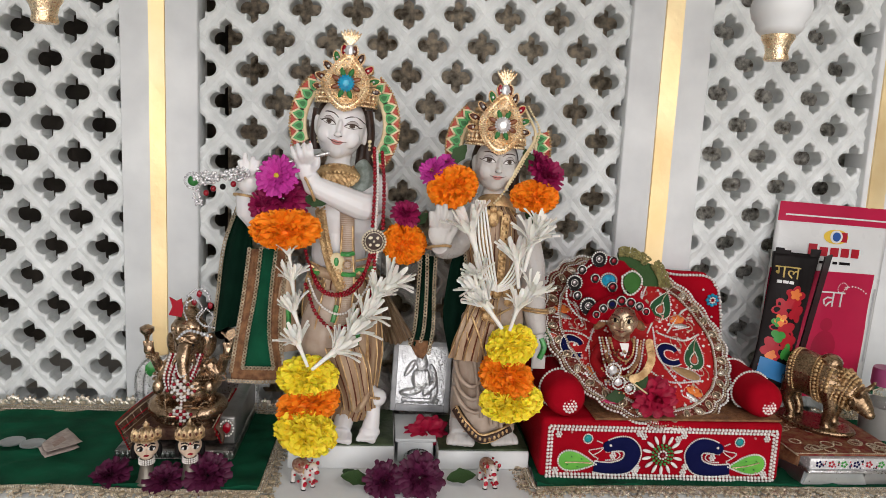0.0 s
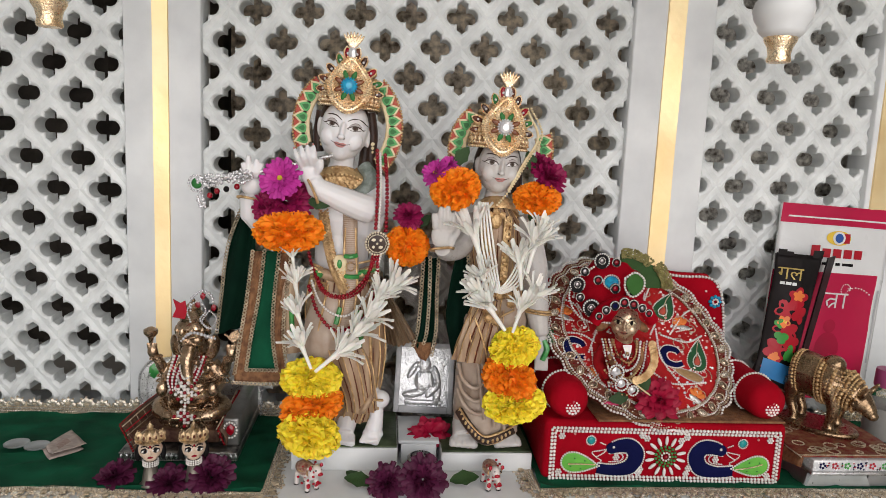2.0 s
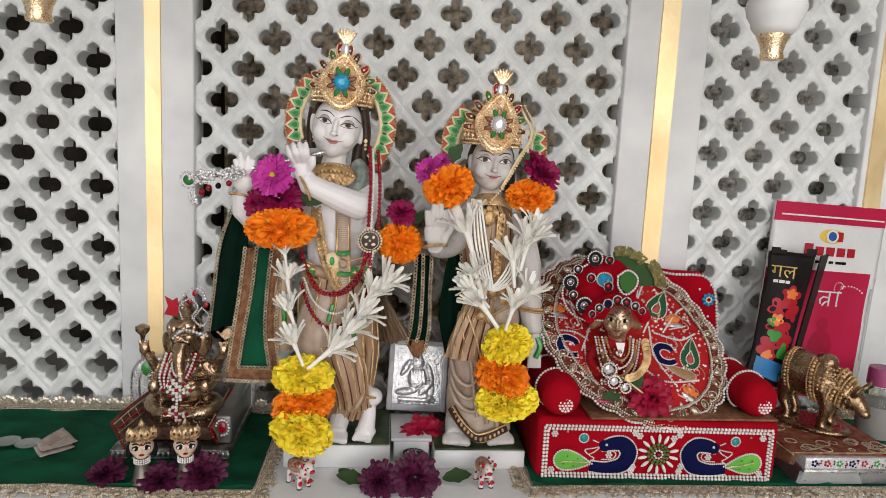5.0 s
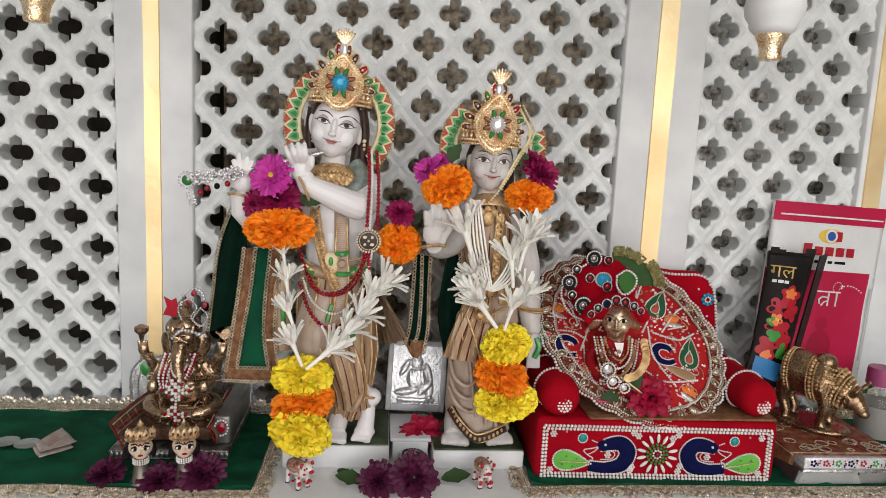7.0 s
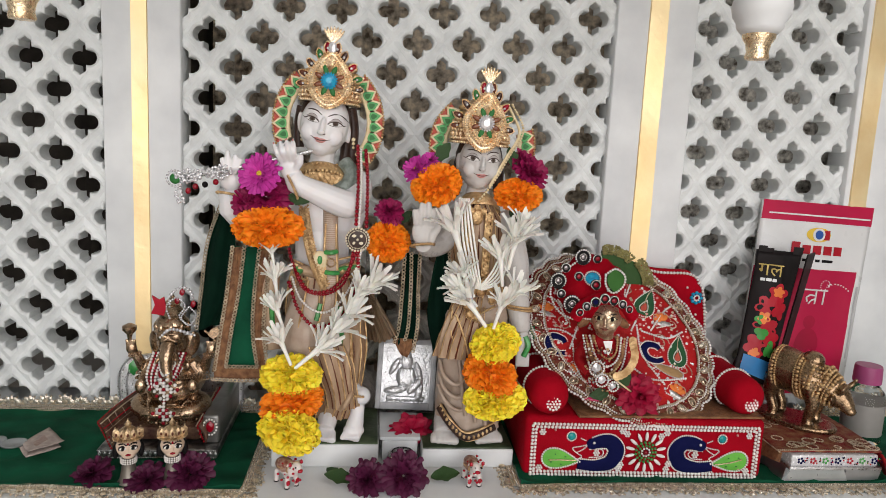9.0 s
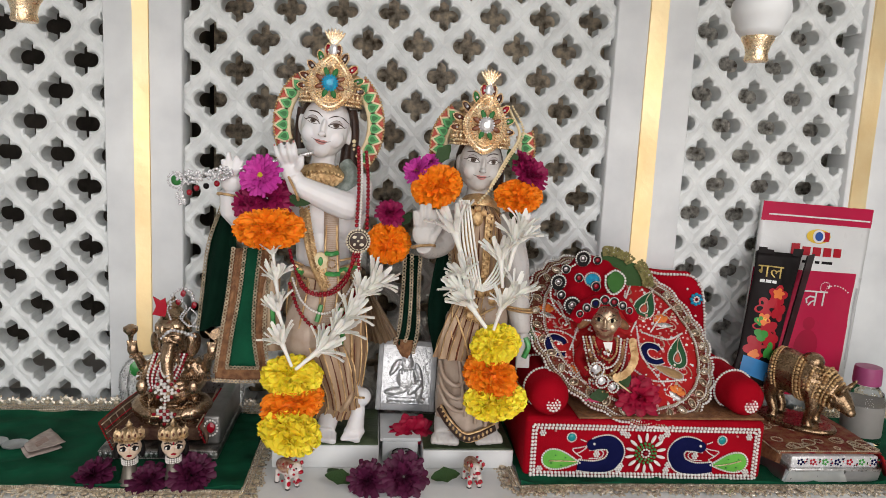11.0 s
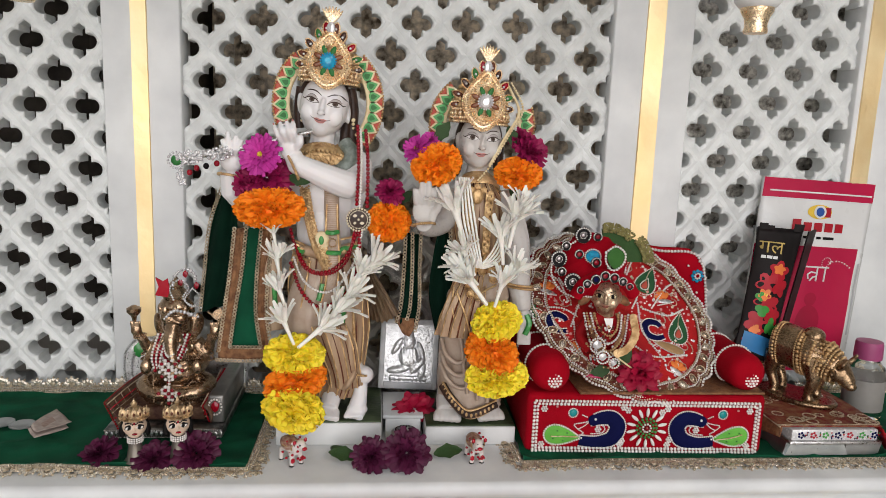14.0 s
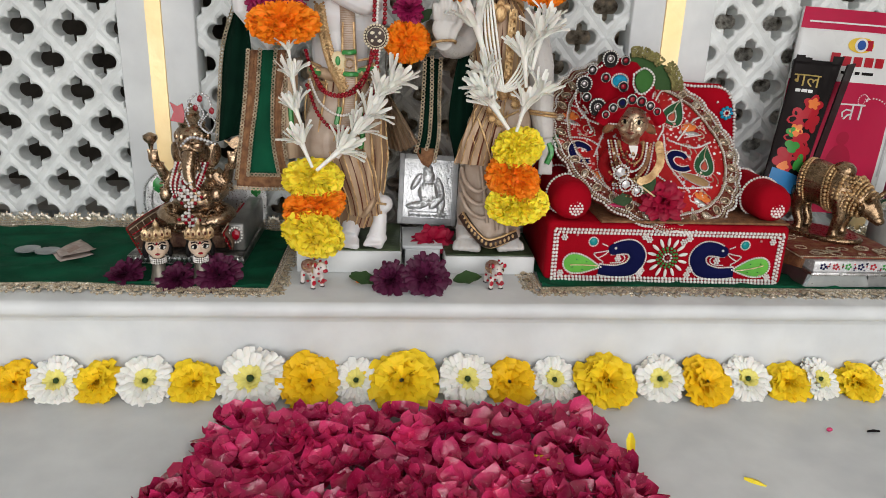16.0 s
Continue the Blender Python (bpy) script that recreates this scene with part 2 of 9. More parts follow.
class Soup:
    """Many small pieces gathered into one mesh quickly."""

    def __init__(self):
        self.v, self.f, self.s = [], [], []

    def add(self, verts, faces, slot=0):
        n = len(self.v)
        self.v += [tuple(v) for v in verts]
        self.f += [[n + i for i in f] for f in faces]
        self.s += [slot] * len(faces)

    def ball(self, at, r, slot=0, squash=(1, 1, 1)):
        a = Vector(at)
        self.add([a + Vector((v.x * squash[0], v.y * squash[1], v.z * squash[2])) * r for v in ICO_V], ICO_F, slot)

    def string(self, points, r, gap=None, slot=0, jitter=0.0):
        for p in along(points, gap or 2 * r):
            self.ball(p, r * (1 + jitter * (random.random() - 0.5)), slot)

    def ring(self, at, radius, r, n=None, slot=0, normal=(0, -1, 0), sx=1.0, sz=1.0):
        n = n or max(6, int(2 * math.pi * radius / (2 * r)))
        q = Vector((0, -1, 0)).rotation_difference(Vector(normal))
        for i in range(n):
            a = 2 * math.pi * i / n
            self.ball(Vector(at) + q @ Vector((sx * radius * math.cos(a), 0, sz * radius * math.sin(a))), r, slot)

    def mesh(self):
        me = bpy.data.meshes.new("soup")
        me.from_pydata(self.v, [], self.f)
        bm = bmesh.new()
        bm.from_mesh(me)
        bm.faces.ensure_lookup_table()
        for f, s in zip(bm.faces, self.s):
            f.material_index = s
        bpy.data.meshes.remove(me)
        return bm


def fuse(bm, voxel, relax=4):
    """Melt overlapping forms into one smooth skin."""
    me = bpy.data.meshes.new("melt")
    bm.to_mesh(me)
    bm.free()
    ob = new("melt", me)
    mod = ob.modifiers.new("r", "REMESH")
    mod.mode, mod.voxel_size = "VOXEL", voxel
    sm = ob.modifiers.new("s", "SMOOTH")
    sm.factor, sm.iterations = 0.5, relax
    bpy.context.view_layer.update()
    done = bpy.data.meshes.new_from_object(ob.evaluated_get(bpy.context.evaluated_depsgraph_get()))
    out = bmesh.new()
    out.from_mesh(done)
    bpy.data.objects.remove(ob)
    bpy.data.meshes.remove(me), bpy.data.meshes.remove(done)
    return out


def joined(*pieces):
    """One bmesh out of (bmesh, slot) pairs; slot None keeps the slots as they are."""
    out = bmesh.new()
    for bm, slot in pieces:
        if slot is not None:
            for f in bm.faces:
                f.material_index = slot
        me = bpy.data.meshes.new("j")
        bm.to_mesh(me)
        bm.free()
        out.from_mesh(me)
        bpy.data.meshes.remove(me)
    return out


def under(bm, m):
    bmesh.ops.transform(bm, matrix=m, verts=bm.verts)
    return bm


def plate(bm, outline, y0, y1, bevel=0.0):
    """A flat panel of an (x, z) outline between two depths."""
    loft(bm, [[(x, y1, z) for x, z in outline], [(x, y0, z) for x, z in outline]])
    return bm


# ---- the marble shrine ----
def jali(name, x0, x1, z0, z1, ox, oz, px, pz, shear=0.0, front=0.188, back=0.216):
    """A marble lattice of quatrefoil openings on a diagonal grid, cut to its frame."""
    seg, hw, hh = 64, px / 2, pz / 2

    def foil(a):
        c, s = math.cos(a), math.sin(a)
        r = 0.0
        for dx, dz, rad in ((0.0098, 0, 0.0087), (-0.0098, 0, 0.0087)):
            b = c * dx + s * dz
            d = b * b - dx * dx - dz * dz + rad * rad
            if d > 0:
                r = max(r, b + math.sqrt(d))
        arm = min(0.0064 / max(abs(c), 1e-6), 4.3 / (abs(c) / 0.0064 + abs(s) / 0.0045))
        return max(r, arm, 0.0085)

    v, f = [], []
    for j in range(-1, int((z1 - z0) / hh) + 3):
        for i in range(-2, int((x1 - x0) / px) + 3):
            row = j + round((z0 - oz) / hh)
            col = i + math.floor((x0 - ox) / px)
            cx, cz = ox + col * px + (hw if row % 2 else 0), oz + row * hh
            if not (x0 - hw < cx < x1 + hw and z0 - 2 * hh < cz < z1 + 2 * hh):
                continue
            n = len(v)
            wob = 1 + 0.05 * (random.random() - 0.5)
            for k in range(seg):
                a = 2 * math.pi * k / seg
                c, s = math.cos(a), math.sin(a)
                r, R = foil(a) * wob, 1 / (abs(c) / hw + abs(s) / hh)
                mid = r + 0.42 * (R - r)
                v += [(cx + r * c, front + 0.003, cz + r * s), (cx + (r + 0.0014) * c, front + 0.0012, cz + (r + 0.0014) * s), (cx + mid * c, front, cz + mid * s),
                      (cx + R * c, front + 0.0022, cz + R * s), (cx + r * c, back, cz + r * s), (cx + R * c, back, cz + R * s)]
            for k in range(seg):
                a, b = n + 6 * k, n + 6 * ((k + 1) % seg)
                for p, q in ((3, 2), (2, 1), (1, 0), (0, 4), (4, 5)):
                    f.append((a + p, b + p, b + q, a + q))
    v = [(x, y, z + shear * (x - ox)) for x, y, z in v]
    me = bpy.data.meshes.new(name)
    me.from_pydata(v, [], f)
    bm = bmesh.new()
    bm.from_mesh(me)
    bmesh.ops.remove_doubles(bm, verts=bm.verts, dist=0.0002)
    for co, no in (((x0, 0, 0), (-1, 0, 0)), ((x1, 0, 0), (1, 0, 0)), ((0, 0, z0), (0, 0, -1)), ((0, 0, z1), (0, 0, 1))):
        bmesh.ops.bisect_plane(bm, geom=bm.verts[:] + bm.edges[:] + bm.faces[:], plane_co=co, plane_no=no, clear_outer=True)
    bmesh.ops.recalc_face_normals(bm, faces=bm.faces)
    ob = structure(name, bm, MARBLE_CARVED, flat=True)
    return tagged(ob, "white carved marble lattice screen with quatrefoil openings", "screen")


TOP = 0.66
jali("wall_lattice_west", -0.8, -0.473, 0.0, TOP, -0.558, 0.415, 0.058, 0.0722)
jali("wall_lattice_middle", -0.388, 0.116, 0.0, TOP, -0.358, 0.449, 0.0596, 0.0712, 0.02)
jali("wall_lattice_east", 0.214, 0.43, 0.0, TOP, 0.239, 0.417, 0.0597, 0.0745)
jali("wall_lattice_far_east", 0.53, 0.8, 0.0, TOP, 0.56, 0.417, 0.0597, 0.0745)


def pilaster(name, x0, x1, g0, g1):
    bm = block(bmesh.new(), x0, x1, 0.18, 0.225, 0.0, TOP, 0.002)
    ob = structure(name, bm, MARBLE)
    tagged(ob, "plain white marble pilaster between the lattice screens", "pilaster")
    strip = bmesh.new()
    n = 30
    loft(strip, [[(g0, 0.181, z), (g1, 0.181, z), (g1 - 0.0006, 0.1776 + 0.0004 * math.sin(z * 40), z), (g0 + 0.0006, 0.1776 + 0.0005 * math.sin(z * 31 + 1), z)] for z in (TOP * k / n for k in range(n + 1))])
    part("gold_strip", strip, GOLD_STRIP, ob, "gold laminate strip", flat=True)
    return ob


pilaster("wall_pilaster_west", -0.473, -0.387, -0.441, -0.4225)
pilaster("wall_pilaster_middle", 0.115, 0.214, 0.1535, 0.177)
pilaster("wall_pilaster_east", 0.43, 0.53, 0.4365, 0.4595)

# shelf with a rounded nose, riser, lower step, plinth
bm = bmesh.new()
prof = [(0.26, 0.0), (-0.043, 0.0), (-0.047, -0.0012), (-0.0495, -0.0045), (-0.05, -0.009), (-0.0485, -0.0135), (-0.0445, -0.0165), (-0.039, -0.018), (-0.033, -0.021), (-0.031, -0.027), (0.26, -0.027)]
loft(bm, [[(x, y, z) for y, z in prof] for x in (-1.0, 0.95)])
tagged(structure("shelf", bm, MARBLE, flat=False), "white marble shelf with a rounded moulded edge", "shelf")
tagged(structure("shelf_riser", block(bmesh.new(), -1.0, 0.95, -0.029, 0.26, -0.097, -0.027), MARBLE), "white marble riser under the shelf", "riser")
tagged(structure("lower_step", block(bmesh.new(), -1.0, 0.95, -0.36, 0.26, -0.125, -0.097, 0.004), MARBLE), "white polished marble step strewn with flowers", "step")
tagged(structure("plinth", block(bmesh.new(), -0.98, 0.93, -0.34, 0.26, -0.8, -0.125), MARBLE), "white marble plinth", "plinth")
tagged(structure("canopy", block(bmesh.new(), -1.0, 0.95, -0.2, 0.26, TOP, TOP + 0.06, 0.004), MARBLE), "white marble canopy over the shrine", "canopy")
for name, x in (("wall_shrine_west", -1.0), ("wall_shrine_east", 0.8)):
    structure(name, block(bmesh.new(), x, x + 0.15, 0.17, 0.26, 0.0, TOP), MARBLE)

# Unseen wall, added only to hold light off the west lattice.
structure("wall_light_block_west", block(bmesh.new(), -0.8, -0.76, -0.26, 0.17, 0.0, TOP), MARBLE)

# rough stone walls behind the lattice: recess shade painted dark, brown stone, pale mottled stone
def rough_wall(name, x0, x1, y0, y1, material, seed):
    bm = bmesh.new()
    nx, nz = max(4, int((x1 - x0) / 0.03)), 30
    grid = [[bm.verts.new((x0 + (x1 - x0) * i / nx, y0 + (y1 - y0) * i / nx + 0.02 * noise.noise((i * 0.5, j * 0.5, seed)), -0.05 + 0.95 * j / nz)) for i in range(nx + 1)] for j in range(nz + 1)]
    for j in range(nz):
        for i in range(nx):
            bm.faces.new((grid[j][i], grid[j][i + 1], grid[j + 1][i + 1], grid[j + 1][i]))
    ob = structure(name, bm, material, flat=True)
    mod = ob.modifiers.new("thick", "SOLIDIFY")
    mod.thickness, mod.offset = 0.03, -1


rough_wall("wall_recess_shade_west", -1.0, -0.42, 0.66, 0.62, RECESS_SHADE, 1)
rough_wall("wall_stone", -0.4, 0.175, 0.4, 0.275, STONE, 3)
rough_wall("wall_stone_east", 0.16, 0.95, 0.262, 0.25, PALE_STONE, 5)
# Unseen partition, added to keep the west recess dark.
structure("wall_added_partition", block(bmesh.new(), -0.44, -0.41, 0.226, 0.68, -0.05, TOP), RECESS_SHADE)
# Unseen caps, added to close the gap behind the lattice.
structure("wall_cap_top", block(bmesh.new(), -1.0, 0.95, 0.262, 0.72, TOP + 0.01, TOP + 0.05), MARBLE)
structure("wall_cap_west", block(bmesh.new(), -1.0, -0.97, 0.262, 0.7, -0.05, TOP), MARBLE)


# room round the shrine, open doorway behind the visitor
def slab(name, *a, material=PLASTER):
    return structure(name, block(bmesh.new(), *a), material)


slab("floor", -3.0, 3.0, -3.2, 0.9, -0.85, -0.8, material=FLOOR_TILE)
slab("ceiling", -3.0, 3.0, -3.2, 0.9, 2.5, 2.6)
slab("wall_north", -3.0, 3.0, 0.75, 0.9, -0.8, 2.5)
slab("wall_west", -3.15, -3.0, -3.2, 0.9, -0.8, 2.5)
slab("wall_east", 3.0, 3.15, -3.2, 0.9, -0.8, 2.5)
slab("wall_south_west", -3.0, -2.15, -3.2, -3.05, -0.8, 2.5)
slab("wall_south_east", 1.45, 3.0, -3.2, -3.05, -0.8, 2.5)
slab("wall_south_lintel", -2.15, 1.45, -3.2, -3.05, 1.7, 2.5)
slab("ground", -60, 60, -60, 60, -0.95, -0.86, material=EARTH)


# ---- hanging marble drops with gilt tips ----
def pendant(x, y, z, label):
    ob = thing("marble_pendant", (x, y, z), label, "pendant", "canopy drops")
    tip = [(0.0, 0.0), (0.0088, 0.0), (0.0095, 0.0015), (0.0085, 0.006), (0.0098, 0.012), (0.0125, 0.0165), (0.0128, 0.0195), (0.0, 0.0195)]
    part("gilt_tip", lathe(bmesh.new(), tip, seg=28), GOLD, ob, "gold painted tip")
    body = [(0.0, 0.0195), (0.0135, 0.0195), (0.017, 0.023), (0.0182, 0.0255), (0.0182, 0.028), (0.0218, 0.0335), (0.0232, 0.0405), (0.0218, 0.0465), (0.0185, 0.05), (0.0195, 0.0525), (0.0245, 0.058), (0.0262, 0.067), (0.0235, 0.078), (0.02, 0.084), (0.02, TOP - z), (0.0, TOP - z)]
    part("body", lathe(bmesh.new(), body, seg=32), MARBLE, ob)


pendant(0.137, -0.105, 0.418, "turned white marble drop with a gold tip")
pendant(-0.424, -0.105, 0.4135, "turned white marble drop with a gold tip")


# ---- flowers ----
def aim(at, normal, spin=0.0, size=(1, 1, 1)):
    q = Vector((0, 0, 1)).rotation_difference(Vector(normal).normalized())
    return Matrix.Translation(at) @ q.to_matrix().to_4x4() @ Matrix.Rotation(spin, 4, "Z") @ Matrix.Diagonal((*size, 1))


def petal(s, root, way, side, length, width, curl=0.0, cup=0.0, ruffle=0.0, tip=0.5, slot=0, rows=4):
    """One petal: a strip that widens, curls back and is cupped across."""
    way, side = Vector(way).normalized(), Vector(side)
    side = (side - way * side.dot(way)).normalized()
    up = side.cross(way)
    verts, faces = [], []
    for r in range(rows):
        t = r / (rows - 1)
        w = width * (0.35 + 0.65 * math.sin(math.pi * (0.12 + 0.62 * t))) * (1 if t < 0.95 else tip)
        for c in (-1, 0, 1):
            lift = curl * t * t * length + cup * width * c * c + ruffle * width * (random.random() - 0.5) * t
            back = 0.12 * length * (1 - abs(c)) * (1 if tip < 0.84 else 0.4) if t == 1 else 0
            verts.append(Vector(root) + way * (length * t + back) + side * (w * c * 0.5) + up * lift)
    for r in range(rows - 1):
        for c in range(2):
            a = 3 * r + c
            faces.append((a, a + 1, a + 4, a + 3))
    s.add(verts, faces, slot)


def ball_flower(n, squash=0.7, low=-0.75, wide=0.34):
    """A full marigold head of radius 1: frilled petals standing out of a dome."""
    s = Soup()
    s.ball((0, 0, 0), 0.8, 0, (1, 1, squash))
    for i in range(n):
        h = 1 - (1 - low) * (i + 0.5) / n
        a = i * 2.39996 + 0.3 * random.random()
        r = math.sqrt(max(0, 1 - h * h))
        d = Vector((r * math.cos(a), r * math.sin(a), h))
        d = (d + 0.35 * Vector((random.random() - 0.5, random.random() - 0.5, random.random() - 0.5))).normalized()
        root = Vector((d.x, d.y, d.z * squash)) * 0.68
        side = d.cross(Vector((random.random() - 0.5, random.random() - 0.5, random.random() - 0.5)))
        petal(s, root, Vector((d.x, d.y, d.z * squash)), side, 0.3 + 0.1 * random.random(), wide, 0.7 * (random.random() - 0.5), 0.25 * (random.random() - 0.3), 0.5, 0.75)
    return s.mesh()


def rayed(layers, disc=0.0, width=0.16, droop=0.0, tip=0.5, inner=0, wild=0.0):
    """A daisy-like head of radius 1 from (count, length, rise in degrees, start) layers."""
    s = Soup()
    for row, (count, length, rise, start) in enumerate(layers):
        slot = 2 if inner and row >= inner else 0
        for i in range(count):
            a = 2 * math.pi * (i + 0.6 * random.random()) / count
            e = radians(rise + (14 + 26 * wild) * (random.random() - 0.5))
            way = Vector((math.cos(a) * math.cos(e), math.sin(a) * math.cos(e), math.sin(e)))
            petal(s, Vector((math.cos(a), math.sin(a), 0)) * start + Vector((0, 0, 0.02 + start * 0.1)), way, (-math.sin(a), math.cos(a), 0), length * (0.85 - 0.12 * wild + (0.25 + 0.15 * wild) * random.random()), width * (1 + 0.5 * wild * (random.random() - 0.5)), droop * (1 + 2 * wild * (random.random() - 0.5)), 0.3, 0.15 + 0.35 * wild, tip, slot)
    if disc:
        for k in range(60):
            r, a = disc * math.sqrt((k + 0.5) / 60), k * 2.39996
            s.ball((r * math.cos(a), r * math.sin(a), 0.16 - 0.14 * (r / disc) ** 2), 0.05, 1)
    return s.mesh()


def trumpet():
    """A tuberose bloom of length 1 along z: slim tube flaring into six strap petals."""
    s = Soup()
    seg = 8
    rows = [(0.04, 0.0), (0.05, 0.35), (0.075, 0.55), (0.12, 0.68)]
    s.add([(r * math.cos(2 * math.pi * i / seg), r * math.sin(2 * math.pi * i / seg), h) for r, h in rows for i in range(seg)],
          [(a * seg + i, a * seg + (i + 1) % seg, (a + 1) * seg + (i + 1) % seg, (a + 1) * seg + i) for a in range(len(rows) - 1) for i in range(seg)])
    for k in range(17):
        a = 2 * math.pi * k / 17 + 0.3 * random.random()
        e = radians(82 - 34 * random.random())
        way = (math.cos(a) * math.cos(e), math.sin(a) * math.cos(e), math.sin(e))
        petal(s, (0.07 * math.cos(a), 0.07 * math.sin(a), 0.58), way, (-math.sin(a), math.cos(a), 0), 0.34 + 0.16 * random.random(), 0.115, 0.05 + 0.6 * random.random() ** 1.5, 0.3, 0.12, 0.88, rows=5)
    return s.mesh()


def leaf_mesh():
    s = Soup()
    rows = 7
    verts, faces = [], []
    for r in range(rows):
        t = r / (rows - 1)
        w = 0.26 * math.sin(math.pi * min(0.98, t * 0.93 + 0.05)) * (1 + 0.25 * (r % 2))
        for c in (-1, 0, 1):
            verts.append((w * c, t, 0.06 * abs(c) + 0.08 * math.sin(3 * t)))
    for r in range(rows - 1):
        for c in range(2):
            a = 3 * r + c
            faces.append((a, a + 1, a + 4, a + 3))
    s.add(verts, faces)
    return s.mesh()


def flower_mesh(name, bm, *mats):
    smooth(bm)
    me = bpy.data.meshes.new(name)
    bm.to_mesh(me)
    bm.free()
    for m in mats:
        me.materials.append(m)
    return me


SUN_PETAL = mat("sun_yellow_chrysanthemum_petal", (0.95, 0.7, 0.025), 0.6, second=(0.93, 0.6, 0.015), scale=90, vary=0.14, sss=0.2)
PALE_YELLOW = mat("pale_yellow_petal", (0.86, 0.76, 0.13), 0.55, second=(0.84, 0.78, 0.3), scale=90, vary=0.1)
MARIGOLD = [flower_mesh("marigold", ball_flower(680, wide=0.25), ORANGE_PETAL) for _ in range(3)]
MARIGOLD_Y = [flower_mesh("marigold_yellow", ball_flower(460), YELLOW_PETAL) for _ in range(3)]
ASTER = [flower_mesh("aster", rayed([(30, 0.92, 5, 0.08), (30, 0.86, 22, 0.06), (26, 0.72, 42, 0.05), (16, 0.5, 62, 0.05)], 0.16, 0.25, 0.15, 0.86, 0, 0.3), MAGENTA_PETAL, DISC)]
ASTER_DARK = [flower_mesh("aster_dark", rayed([(26, 0.9, 0, 0.1), (26, 0.86, 20, 0.1), (24, 0.8, 40, 0.08), (20, 0.7, 60, 0.06), (14, 0.6, 78, 0.04)], 0, 0.32, 0.22, 0.86, 0, 0.5), MAROON_PETAL) for _ in range(2)]
ASTER_PLUM = [flower_mesh("aster_plum", rayed([(26, 0.9, 0, 0.1), (26, 0.86, 20, 0.1), (24, 0.8, 40, 0.08), (20, 0.7, 60, 0.06), (14, 0.6, 78, 0.04)], 0, 0.34, 0.22, 0.86, 0, 0.7), PLUM_PETAL) for _ in range(2)]
MUM_WHITE = [flower_mesh("mum_white", rayed([(36, 0.74, -6, 0.26), (36, 0.7, 8, 0.26), (32, 0.62, 22, 0.24), (26, 0.5, 36, 0.2), (30, 0.34, 26, 0.14), (24, 0.3, 44, 0.1)], 0.065, 0.27, 0.2, 0.85, 4, 0.35), WHITE_PETAL, LEAF, PALE_YELLOW) for _ in range(4)]
MUM_GOLD = [flower_mesh("mum_gold", rayed([(26, 0.85, 2, 0.15), (26, 0.8, 14, 0.14), (24, 0.7, 26, 0.12), (22, 0.56, 40, 0.1), (20, 0.4, 58, 0.06)], 0, 0.44, 0.2, 1.0, 0, 0.35), GOLDEN_PETAL) for _ in range(3)]
MUM_YELLOW = [flower_mesh("mum_yellow", rayed([(26, 0.86, 0, 0.15), (26, 0.8, 16, 0.14), (24, 0.7, 32, 0.12), (22, 0.58, 50, 0.1), (18, 0.45, 68, 0.06)], 0, 0.44, 0.24, 1.0, 0, 0.5), SUN_PETAL) for _ in range(4)]
TUBEROSE = [flower_mesh("tuberose", trumpet(), WHITE_PETAL) for _ in range(4)]
ROSE = [flower_mesh("rose_head", rayed([(9, 1.0, -4, 0.1), (9, 0.9, 18, 0.1), (8, 0.8, 40, 0.08), (7, 0.7, 62, 0.06), (5, 0.55, 80, 0.03)], 0, 0.62, 0.3, 0.5), mat("deep_rose_petal", (0.36, 0.004, 0.035), 0.55, second=(0.25, 0.002, 0.022), scale=70, vary=0.25)) for _ in range(2)]
LEAF_MESH = flower_mesh("leaf", leaf_mesh(), LEAF)


PIECES = {}


def pieces_of(me):
    """The petals of a flower mesh as meshes of their own; the beads of its eye stay one disc."""
    if me.name not in PIECES:
        bm = bmesh.new()
        bm.from_mesh(me)
        seen, groups = set(), []
        for f in bm.faces:
            if f in seen:
                continue
            todo, isle = [f], []
            seen.add(f)
            while todo:
                g = todo.pop()
                isle.append(g)
                for e in g.edges:
                    for h in e.link_faces:
                        if h not in seen:
                            seen.add(h)
                            todo.append(h)
            groups.append(isle)
        disc = [f for isle in groups if isle[0].material_index == 1 for f in isle]
        groups = [isle for isle in groups if isle[0].material_index != 1] + ([disc] if disc else [])
        made = []
        for isle in groups:
            verts = list({v: None for f in isle for v in f.verts})
            index = {v: i for i, v in enumerate(verts)}
            small = bpy.data.meshes.new("disc" if isle is disc else "petal")
            small.from_pydata([v.co[:] for v in verts], [], [[index[v] for v in f.verts] for f in isle])
            for m in me.materials:
                small.materials.append(m)
            for poly, f in zip(small.polygons, isle):
                poly.material_index, poly.use_smooth = f.material_index, True
            made.append(("disc" if isle is disc else "tube" if len(isle) == 24 else "petal", small))
        bm.free()
        PIECES[me.name] = made
    return PIECES[me.name]


def bloom(name, meshes, k, m, label, category="flower", group=""):
    me = meshes[k % len(meshes)]
    if name in ("aster", "tuberose", "rose", "chrysanthemum"):
        ob = new(name)
        for kind, small in pieces_of(me):
            o = new(kind, small)
            o.parent = ob
            if kind == "disc":
                o["kind"] = "stuff"
    else:
        ob = new(name, me)
    ob.matrix_world = m
    return tagged(ob, label, category, group)


def marigold(at, w, h, yellow=False, tilt=(0, -0.75, 0.65), k=0, spin=0.0):
    label = "frilled bright yellow marigold head strung on a garland" if yellow else "frilled deep orange marigold head tucked on the statue"
    q = Vector((0, 0, 1)).rotation_difference(Vector(tilt).normalized()).to_matrix().to_4x4()
    m = Matrix.Translation(at) @ Matrix.Diagonal((w, (w + h) / 2 * 0.85, h, 1)) @ q @ Matrix.Rotation(spin + k, 4, "Z")
